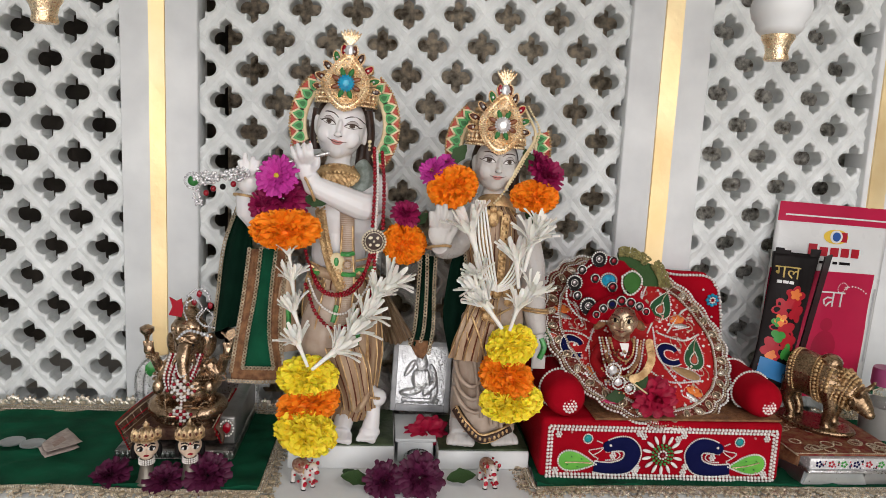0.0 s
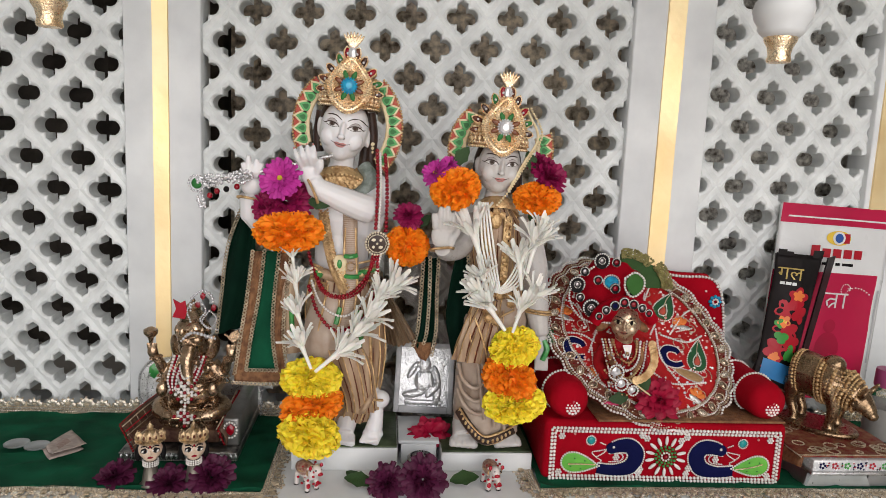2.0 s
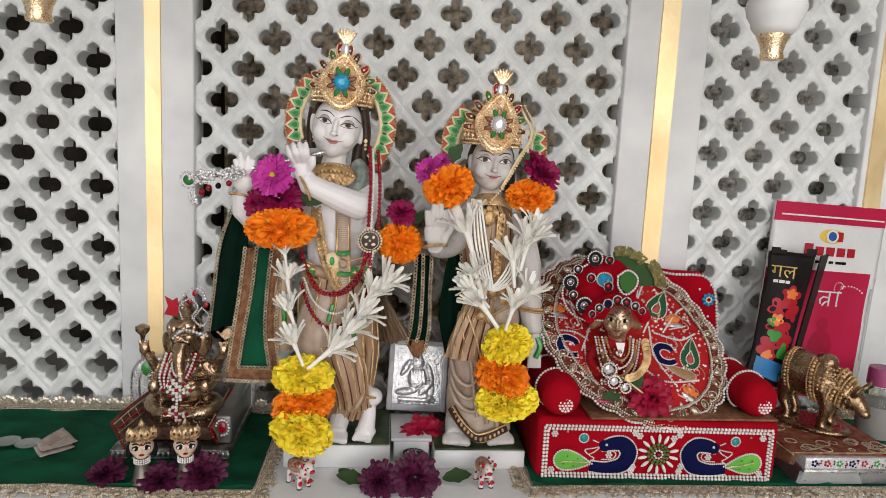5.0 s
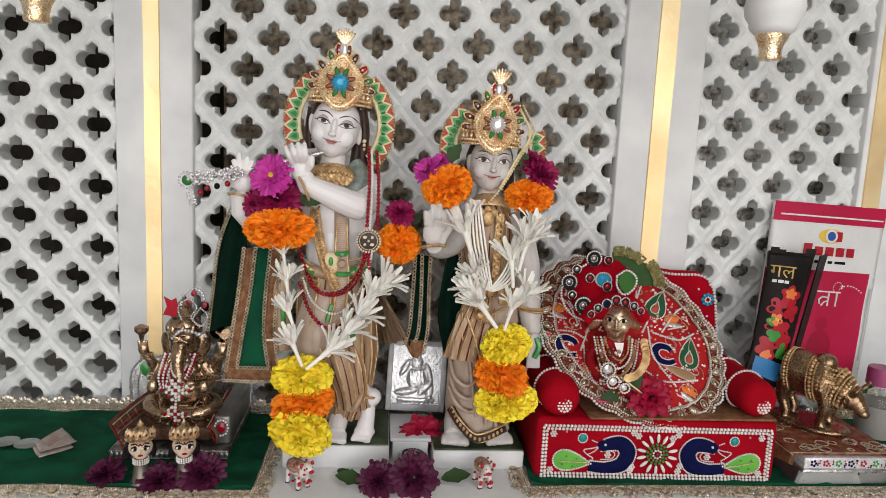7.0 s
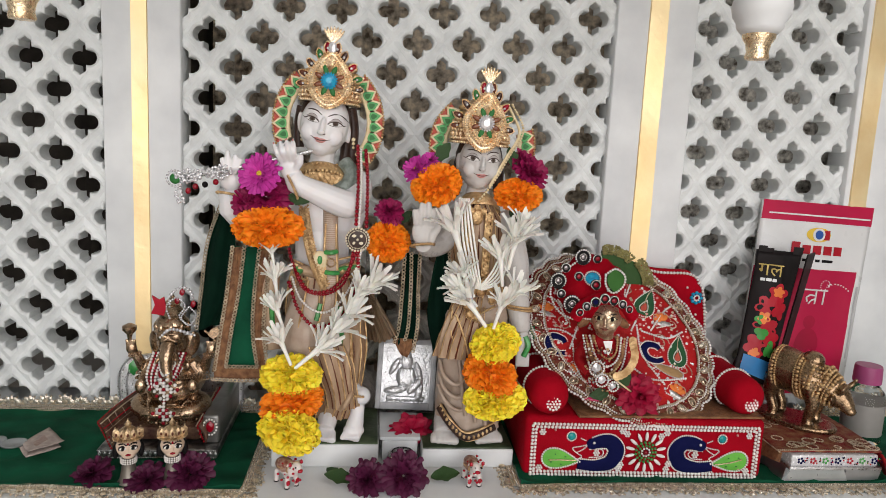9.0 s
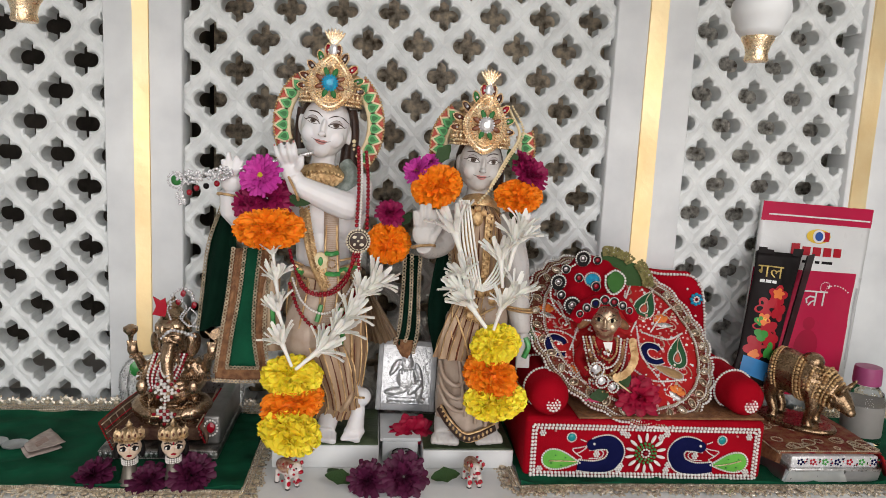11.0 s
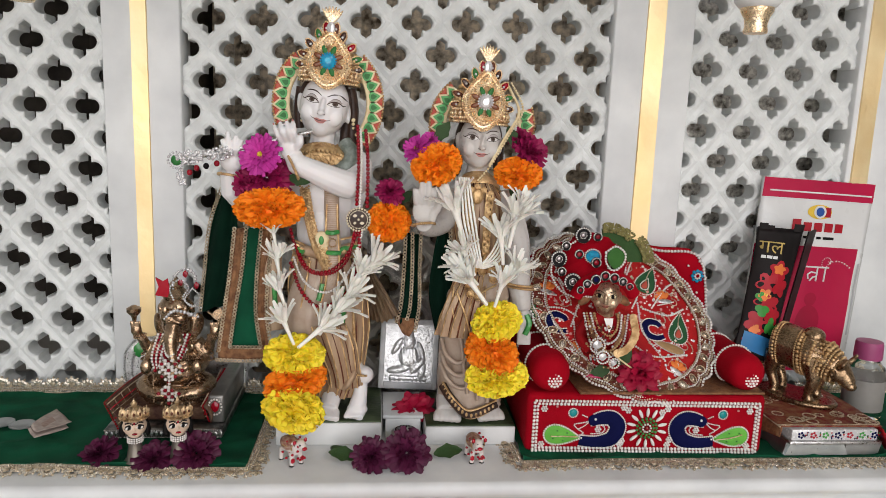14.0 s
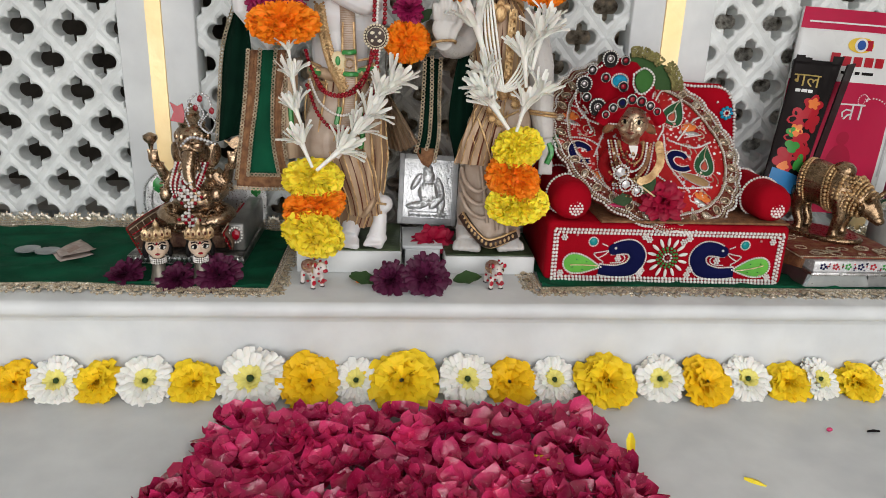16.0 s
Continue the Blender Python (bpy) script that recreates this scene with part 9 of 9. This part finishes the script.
def patch(at, u0, u1, v0, v1, off, n=14):
    bm = bmesh.new()
    rows = [[bm.verts.new(at(u0 + (u1 - u0) * i / n, v0 + (v1 - v0) * j / n, off)) for i in range(n + 1)] for j in range(n + 1)]
    for a, b in zip(rows, rows[1:]):
        for i in range(n):
            bm.faces.new((a[i], b[i], b[i + 1], a[i + 1]))
    return bm


def shape_on(at, u, v, ru, rv, off, turn=0.0, n=18, points=0):
    """A flat printed spot: an ellipse, or a star-like bloom, on a packet."""
    bm = bmesh.new()
    mid_v = bm.verts.new(at(u, v, off))
    ring = []
    for k in range(n):
        a = 2 * math.pi * k / n
        q = 1 if not points else 0.62 + 0.38 * abs(math.cos(points * a / 2))
        x, y = q * math.cos(a), q * math.sin(a)
        ring.append(bm.verts.new(at(u + ru * (x * math.cos(turn) - y * math.sin(turn)), v + rv * (x * math.sin(turn) + y * math.cos(turn)), off)))
    for k in range(n):
        bm.faces.new((mid_v, ring[(k + 1) % n], ring[k]))
    return bm


def lettering(text, at, u0, u1, v0, v1, off):
    """Letters of the built-in font laid on a packet's face."""
    data = bpy.data.curves.new("letters", "FONT")
    data.body, data.extrude, data.resolution_u = text, 0.0, 3
    ob = new("letters", data)
    bpy.context.view_layer.update()
    me = bpy.data.meshes.new_from_object(ob.evaluated_get(bpy.context.evaluated_depsgraph_get()))
    bpy.data.objects.remove(ob)
    bm = bmesh.new()
    bm.from_mesh(me)
    bpy.data.meshes.remove(me)
    xs, ys = [v.co.x for v in bm.verts], [v.co.y for v in bm.verts]
    x0, x1, y0, y1 = min(xs), max(xs), min(ys), max(ys)
    for v in bm.verts:
        v.co = at(u0 + (u1 - u0) * (v.co.x - x0) / (x1 - x0), v1 - (v1 - v0) * (v.co.y - y0) / (y1 - y0), off)
    return bm


FOIL_WHITE = mat("white_printed_foil", (0.68, 0.69, 0.68), 0.28, second=(0.62, 0.63, 0.62), scale=20, coat=0.3, bump=0.08, bump_scale=40)
FOIL_RED = mat("crimson_printed_foil", (0.48, 0.012, 0.06), 0.3, second=(0.4, 0.009, 0.048), scale=14, coat=0.3, bump=0.08, bump_scale=40)
FOIL_BLACK = mat("black_printed_foil", (0.008, 0.007, 0.007), 0.42, second=(0.016, 0.012, 0.012), scale=20, bump=0.1, bump_scale=60, spec=0.12)
PRINT_RED = mat("red_print", (0.4, 0.008, 0.02), 0.4)
PRINT_DARK_RED = mat("dark_red_print", (0.33, 0.006, 0.035), 0.35)
PRINT_YELLOW = mat("yellow_print", (0.75, 0.5, 0.06), 0.35)
PRINT_BLUE = mat("blue_print", (0.02, 0.08, 0.3), 0.35)
PRINT_ORANGE = mat("orange_print", (0.75, 0.2, 0.05), 0.35)
PRINT_GREEN = mat("green_print", (0.04, 0.28, 0.05), 0.35)
ob = thing("incense_packet", (0, 0, 0), "crimson and white printed packet leaning on the lattice", "packet")
at = pouch_grid((0.3220, 0.1780, 0.2890), (0.4710, 0.1780, 0.2830), (0.4360, 0.1450, 0.0440), (0.2910, 0.1450, 0.0500))
o = part("pouch", patch(at, 0, 1, 0, 1, 0.0, 24), FOIL_WHITE, ob)
o.modifiers.new("t", "SOLIDIFY").thickness = 0.005
part("red_header", patch(at, 0.0, 1.0, 0.0, 0.1, 0.0006), FOIL_RED, ob)
part("zip_line", patch(at, 0.06, 0.98, 0.062, 0.07, 0.0012), FOIL_WHITE, ob)
part("red_panel", patch(at, 0.0, 0.93, 0.345, 1.0, 0.0006), FOIL_RED, ob)
part("logo_mark", shape_on(at, 0.52, 0.165, 0.11, 0.038, 0.0008), PRINT_YELLOW, ob)
part("logo_mark", patch(at, 0.55, 0.62, 0.14, 0.19, 0.0011, 4), PRINT_RED, ob)
part("logo_mark", shape_on(at, 0.52, 0.165, 0.055, 0.034, 0.0014), FOIL_WHITE, ob)
part("logo_mark", shape_on(at, 0.52, 0.165, 0.036, 0.024, 0.0018), PRINT_BLUE, ob)
for k in range(5):
    u = 0.29 + 0.096 * k
    part("name_bar", patch(at, u, u + 0.075, 0.222 if k else 0.208, 0.268, 0.0009, 4), PRINT_RED, ob)
for u0, u1 in ((0.4, 0.5), (0.52, 0.56), (0.58, 0.68)):
    part("word_bar", patch(at, u0, u1, 0.293, 0.307, 0.0009, 3), DARK, ob)
word = bmesh.new()
for pts in (((0.43, 0.452), (0.68, 0.452)), ((0.65, 0.452), (0.65, 0.525)), ((0.575, 0.452), (0.575, 0.525)), ((0.575, 0.482), (0.52, 0.478), (0.49, 0.492), (0.5, 0.515)), ((0.575, 0.498), (0.54, 0.505), (0.515, 0.524))):
    tube(word, [at(u, v, 0.0012) for u, v in pts], 0.0011, 6)
part("word", word, FOIL_WHITE, ob)
s = Soup()
for k in range(28):
    t = k / 27
    a = 3.6 * math.pi * t
    s.ball(at(0.62 + 0.09 * t + 0.05 * (1 - t) * math.cos(a), 0.42 + 0.035 * (1 - t) * math.sin(a), 0.001), 0.0007, 0, (1, 0.4, 1))
for k in range(6):
    s.ball(at(0.74 + 0.028 * k, 0.415 + 0.004 * k * k * 0.3, 0.001), 0.0011, 0, (1, 0.4, 1))
part("flourish", s.mesh(), FOIL_WHITE, ob)
for u, v, ru, rv in ((0.56, 0.62, 0.055, 0.035), (0.56, 0.74, 0.11, 0.09), (0.56, 0.86, 0.19, 0.05)):
    part("tone_shape", shape_on(at, u, v, ru, rv, 0.0009), PRINT_DARK_RED, ob)
part("side_text", patch(at, 0.955, 0.975, 0.42, 0.8, 0.0009, 4), mat("grey_print", (0.45, 0.45, 0.45), 0.4), ob)

ob = thing("incense_pouch", (0, 0, 0), "black floral printed incense pouch with a torn top", "packet")
at = pouch_grid((0.3000, 0.1400, 0.2310), (0.3540, 0.1350, 0.2280), (0.3050, 0.0950, 0.0730), (0.2610, 0.0950, 0.0900), puff=0.008)
o = part("pouch", patch(at, 0, 1, 0, 1, 0.0, 22), FOIL_BLACK, ob)
o.modifiers.new("t", "SOLIDIFY").thickness = 0.006
for vv, u0, u1 in ((-0.03, 0.0, 0.2), (-0.015, 0.2, 0.35), (-0.04, 0.78, 1.0)):
    part("torn_edge", patch(at, u0, u1, vv, 0.02, 0.001, 4), FOIL_BLACK, ob)
bm = bmesh.new()
loft(bm, [[Vector(p) + Vector((0, d, 0)) for p in ((0.3620, 0.1350, 0.2260), (0.3810, 0.1500, 0.2270), (0.3380, 0.1200, 0.1000), (0.3100, 0.0960, 0.0720))] for d in (0.0, 0.003)])
part("gusset", bm, FOIL_BLACK, ob)
part("title", lettering("गल", at, 0.06, 0.62, 0.12, 0.215, 0.0012), mat("dull_gold_print", (0.42, 0.31, 0.1), 0.3, 0.5), ob)
for u0, u1 in ((0.14, 0.24), (0.26, 0.38), (0.4, 0.5)):
    part("word_bar", patch(at, u0, u1, 0.235, 0.258, 0.001, 3), FOIL_WHITE, ob)
for u, v, ru, rv, m_, p_ in ((0.62, 0.34, 0.26, 0.08, PRINT_RED, 5), (0.42, 0.45, 0.3, 0.09, PRINT_RED, 5), (0.72, 0.46, 0.2, 0.08, PRINT_RED, 4), (0.5, 0.6, 0.34, 0.08, PRINT_RED, 5), (0.4, 0.76, 0.36, 0.1, PRINT_RED, 5), (0.7, 0.68, 0.24, 0.07, PRINT_RED, 4), (0.5, 0.9, 0.4, 0.07, PRINT_RED, 5), (0.42, 0.66, 0.2, 0.05, PRINT_GREEN, 3), (0.72, 0.76, 0.16, 0.07, PRINT_GREEN, 3), (0.3, 0.56, 0.12, 0.04, PRINT_GREEN, 3), (0.62, 0.33, 0.16, 0.045, PRINT_ORANGE, 5), (0.4, 0.54, 0.17, 0.05, PRINT_ORANGE, 5), (0.35, 0.81, 0.16, 0.04, PRINT_ORANGE, 5), (0.42, 0.54, 0.05, 0.016, PRINT_YELLOW, 0)):
    part("printed_flower", shape_on(at, u, v, ru, rv, 0.0008 + 0.0003 * (m_ in (PRINT_ORANGE, PRINT_GREEN)) + 0.0003 * (m_ == PRINT_YELLOW), 0.4 * u * 9, 24, p_), m_, ob)
part("blue_label", patch(at, 0.12, 0.92, 0.84, 0.97, 0.0016, 4), mat("blue_label_print", (0.03, 0.2, 0.45), 0.35), ob)

ob = thing("side_table", (0, 0, 0), "low silver table with enamelled edge and red cloth", "table")
X0, X1, Y0, Y1, ZT = 0.279, 0.376, -0.006, 0.1, 0.034
part("top", block(bmesh.new(), X0, X1, Y0, Y1, ZT - 0.012, ZT, 0.001), mat("white_enamel_band", (0.7, 0.7, 0.7), 0.25, 0.3), ob, "white enamelled table top")
part("lower_rim", block(bmesh.new(), X0 - 0.003, X1 + 0.003, Y0 - 0.003, Y1, ZT - 0.0155, ZT - 0.012, 0.0008), SILVER, ob)
for x in (X0 - 0.006, X1 - 0.034):
    bm = bmesh.new()
    loft(bm, [[(x + dx * 0.3 + a, y, z) for a, y in ((0.0, Y0 + 0.004), (0.04, Y0 + 0.004), (0.04, Y1 - 0.004), (0.0, Y1 - 0.004))] for dx, z in ((0.0, 0.004), (0.012, ZT - 0.0155))])
    part("leg", bm, STEEL, ob)
part("apron", plate(bmesh.new(), [(X0 - 0.004, 0.0045), (X1 - 0.03, 0.0045), (X1 - 0.036, ZT - 0.0155), (X0 + 0.002, ZT - 0.0155)], Y0 + 0.002, Y0 + 0.006), mat("bright_pressed_sheet", (0.62, 0.66, 0.66), 0.3, 0.7, second=(0.5, 0.54, 0.54), scale=40), ob)
s = Soup()
rr = random.Random(11)
for k in range(9):
    cx, cz = X0 + 0.01 + 0.0138 * k, ZT - 0.006
    for j in range(5):
        a = 2 * math.pi * j / 5
        s.ball((cx + 0.0026 * math.cos(a), Y0 - 0.0004, cz + 0.0026 * math.sin(a)), 0.0015, k % 3, (1, 0.3, 1))
    for j in range(5):
        s.ball((cx + 0.007 + rr.uniform(-0.003, 0.003), Y0 - 0.0004, cz + rr.uniform(-0.004, 0.004)), 0.001, rr.randrange(4), (1, 0.3, 1))
part("enamel_pattern", s.mesh(), [NAVY, PRINT_RED, PRINT_GREEN, DARK], ob)["kind"] = "stuff"
ob = thing("table_cloth", (0, 0, 0), "red cloth with gold embroidery spread on a table", "cloth")
drape("cloth", [(X0 - 0.012, Y1 + 0.01, ZT + 0.003), (X0 - 0.013, 0.05, ZT + 0.004), (X0 - 0.012, Y0 + 0.004, ZT + 0.0015)], [(X1 + 0.006, Y1 + 0.01, ZT + 0.003), (X1 + 0.008, 0.05, ZT + 0.003), (X1 + 0.006, Y0 + 0.003, ZT + 0.0015)], mat("dark_red_embroidered_cloth", (0.17, 0.008, 0.01), 0.6, second=(0.26, 0.13, 0.06), scale=110, bump=0.6, bump_scale=500), ob, 0.0)
drape("corner_fall", [(X1 + 0.004, Y0 + 0.03, ZT + 0.002), (X1 + 0.016, Y0 + 0.02, ZT - 0.012), (X1 + 0.022, Y0 + 0.012, 0.006)], [(X1 + 0.003, Y0 - 0.003, ZT + 0.002), (X1 + 0.007, Y0 - 0.008, ZT - 0.012), (X1 + 0.01, Y0 - 0.01, 0.016)], RED_SILK, ob, 0.0015)
drape("corner_fall", [(X0 - 0.014, Y1, ZT + 0.002), (X0 - 0.022, Y1 - 0.01, ZT - 0.012), (X0 - 0.026, Y1 - 0.02, 0.012)], [(X0 - 0.01, Y0 + 0.002, ZT + 0.0015), (X0 - 0.012, Y0 + 0.001, ZT - 0.004), (X0 - 0.013, Y0 + 0.001, ZT - 0.008)], BROCADE, ob, 0.001)
s = Soup()
for k in range(26):
    cx, cy = rr.uniform(X0, X1), rr.uniform(Y0 + 0.006, Y0 + 0.035) if k < 18 else rr.uniform(Y0, Y1)
    s.ring((cx, cy, ZT + 0.005), rr.uniform(0.003, 0.007), 0.0008, normal=(0, 0, 1))
s.string([(X0 - 0.012, Y0 + 0.006, ZT + 0.003), (X1, Y0 + 0.006, ZT + 0.003)], 0.0011)
s.string([(X0 - 0.012, Y0 + 0.004, ZT + 0.002), (X0 - 0.013, Y1, ZT + 0.003)], 0.0011)
part("gold_thread", s.mesh(), LACE, ob, "gold thread rings")

# brass bull
AGED_BRASS = mat("antique_brass", (0.36, 0.25, 0.15), 0.27, 0.95, second=(0.19, 0.12, 0.07), scale=40, bump=0.15, bump_scale=420)
bm = bmesh.new()
top = ZT + 0.005
B = Vector((0.33, 0.074, top))
hx = Vector((0.6, -0.8, 0)).normalized()


def bp(f, s_, z):
    side = Vector((-hx.y, hx.x, 0))
    return B + 0.74 * (hx * f + side * s_) + Vector((0, 0, 0.93 * z + 0.004 * (z > 0.02)))


tube(bm, curve([bp(-0.036, 0, 0.058), bp(-0.02, 0, 0.06), bp(0.012, 0, 0.054), bp(0.034, 0, 0.05)]), [0.017, 0.021, 0.024, 0.025, 0.0258, 0.0258, 0.0255, 0.025, 0.0245, 0.024, 0.024, 0.024, 0.024, 0.0235, 0.023, 0.022, 0.021, 0.02, 0.018], 18)
egg(bm, bp(0.016, 0, 0.079), 0.0125, 0.0125, 0.01)
tube(bm, [bp(0.026, 0, 0.053), bp(0.05, 0, 0.047), bp(0.064, 0, 0.037)], [0.019, 0.016, 0.0115], 14)
tube(bm, [bp(0.058, 0, 0.044), bp(0.068, 0, 0.035), bp(0.074, 0, 0.0295)], [0.0125, 0.0098, 0.0076], 12)
egg(bm, bp(0.0755, 0, 0.028), 0.0066, 0.0066, 0.0055)
for sx in (-1, 1):
    tube(bm, curve([bp(0.06, sx * 0.008, 0.05), bp(0.066, sx * 0.02, 0.054), bp(0.074, sx * 0.02, 0.064)]), [0.0036] * 5 + [0.003] * 4 + [0.0022] * 3 + [0.0012], 8)
    egg(bm, bp(0.056, sx * 0.019, 0.041), 0.0085, 0.003, 0.0045, (0, 20, math.degrees(math.atan2(hx.y, hx.x)) + 90))
    egg(bm, bp(0.068, sx * 0.0095, 0.036), 0.0022, 0.0022, 0.002)
    tube(bm, curve([bp(0.024, sx * 0.014, 0.045), bp(0.028, sx * 0.016, 0.026), bp(0.024, sx * 0.016, 0.014), bp(0.025, sx * 0.016, 0.003)], 3), [0.0115, 0.01, 0.0085, 0.007, 0.0062, 0.0056, 0.0052, 0.0054, 0.0062, 0.0066], 10)
    tube(bm, curve([bp(-0.03, sx * 0.014, 0.05), bp(-0.036, sx * 0.016, 0.028), bp(-0.028, sx * 0.016, 0.015), bp(-0.03, sx * 0.016, 0.003)], 3), [0.0125, 0.0112, 0.0092, 0.0075, 0.0062, 0.0056, 0.0052, 0.0054, 0.0062, 0.0066], 10)
tube(bm, curve([bp(-0.054, 0, 0.066), bp(-0.062, 0.004, 0.045), bp(-0.056, 0.008, 0.018)]), [0.0032] * 10 + [0.004] * 3, 8)
m = Matrix.Translation(B + Vector((0, 0, 0.0025))) @ Matrix.Rotation(math.atan2(hx.y, hx.x), 4, "Z")
lathe(bm, [(0.0, -0.003), (0.044, -0.003), (0.046, 0.0), (0.044, 0.003), (0.0, 0.003)], seg=28, m=m, sy=0.62)
bull = fuse(bm, 0.0012, 2)
s = Soup()
for f, r, z, big in ((0.002, 0.0252, 0.056, 0.0013), (0.007, 0.0252, 0.056, 0.0023), (0.012, 0.025, 0.055, 0.0013), (-0.026, 0.0258, 0.0595, 0.0014), (-0.031, 0.0252, 0.0595, 0.0021), (-0.036, 0.0225, 0.0595, 0.0013), (0.034, 0.0228, 0.052, 0.0014), (0.039, 0.0205, 0.0505, 0.0025), (0.0445, 0.0188, 0.049, 0.0014), (0.049, 0.0178, 0.047, 0.0023), (0.055, 0.016, 0.044, 0.0015)):
    s.ring(bp(f, 0, z), r, big, normal=tuple(hx + Vector((0, 0, 0.05 if f < 0.03 else -0.3))))
for k in range(18):
    a = math.pi * (k / 17)
    for f, b_ in ((0.024, 0.0026), (0.0175, 0.0016)):
        s.ball(bp(f, 0.0325 * math.cos(a), 0.05 + 0.0262 * math.sin(a)), b_)
for k in range(9):
    a = math.pi * (0.1 + 0.8 * k / 8)
    for j in range(4):
        s.ball(bp(0.03 + 0.0045 * j, (0.031 - 0.0012 * j) * math.cos(a), 0.05 + 0.024 * math.sin(a)), 0.0018)
s.string(curve([bp(0.06, -0.011, 0.046), bp(0.066, 0, 0.0485), bp(0.06, 0.011, 0.046)]), 0.0022)
s.string(curve([bp(0.064, -0.009, 0.03), bp(0.072, 0, 0.038), bp(0.064, 0.009, 0.03)]), 0.0016)
tagged(part("brass_bull", joined((bull, 0), (s.mesh(), 1)), [AGED_BRASS, GOLD_PAINT]), "worn brass bull figurine with beaded harness", "statue")

ob = thing("plastic_bottle", ((0.4340, 0.1000, 0.1040)[0], 0.1, 0.005), "clear plastic bottle with a pink screw cap", "bottle")
hb = (0.4370, 0.1000, 0.0790)[2] - 0.005
part("body", lathe(bmesh.new(), [(0.0, 0.0), (0.021, 0.0), (0.0225, 0.003), (0.0225, hb - 0.018), (0.02, hb - 0.01), (0.0135, hb - 0.003), (0.0135, hb), (0.0, hb)], seg=28), CLEAR, ob)
part("label", lathe(bmesh.new(), [(0.0227, 0.012), (0.0229, 0.013), (0.0229, hb - 0.025), (0.0227, hb - 0.024)], seg=28), mat("milky_label", (0.27, 0.26, 0.24), 0.5), ob)
part("cap", lathe(bmesh.new(), [(0.0, hb), (0.0155, hb), (0.0158, hb + 0.002), (0.0152, hb + 0.018), (0.0145, hb + 0.021), (0.0, hb + 0.021)], seg=30), mat("pink_plastic", (0.36, 0.07, 0.18), 0.4, sss=0.1), ob, "pink screw cap")
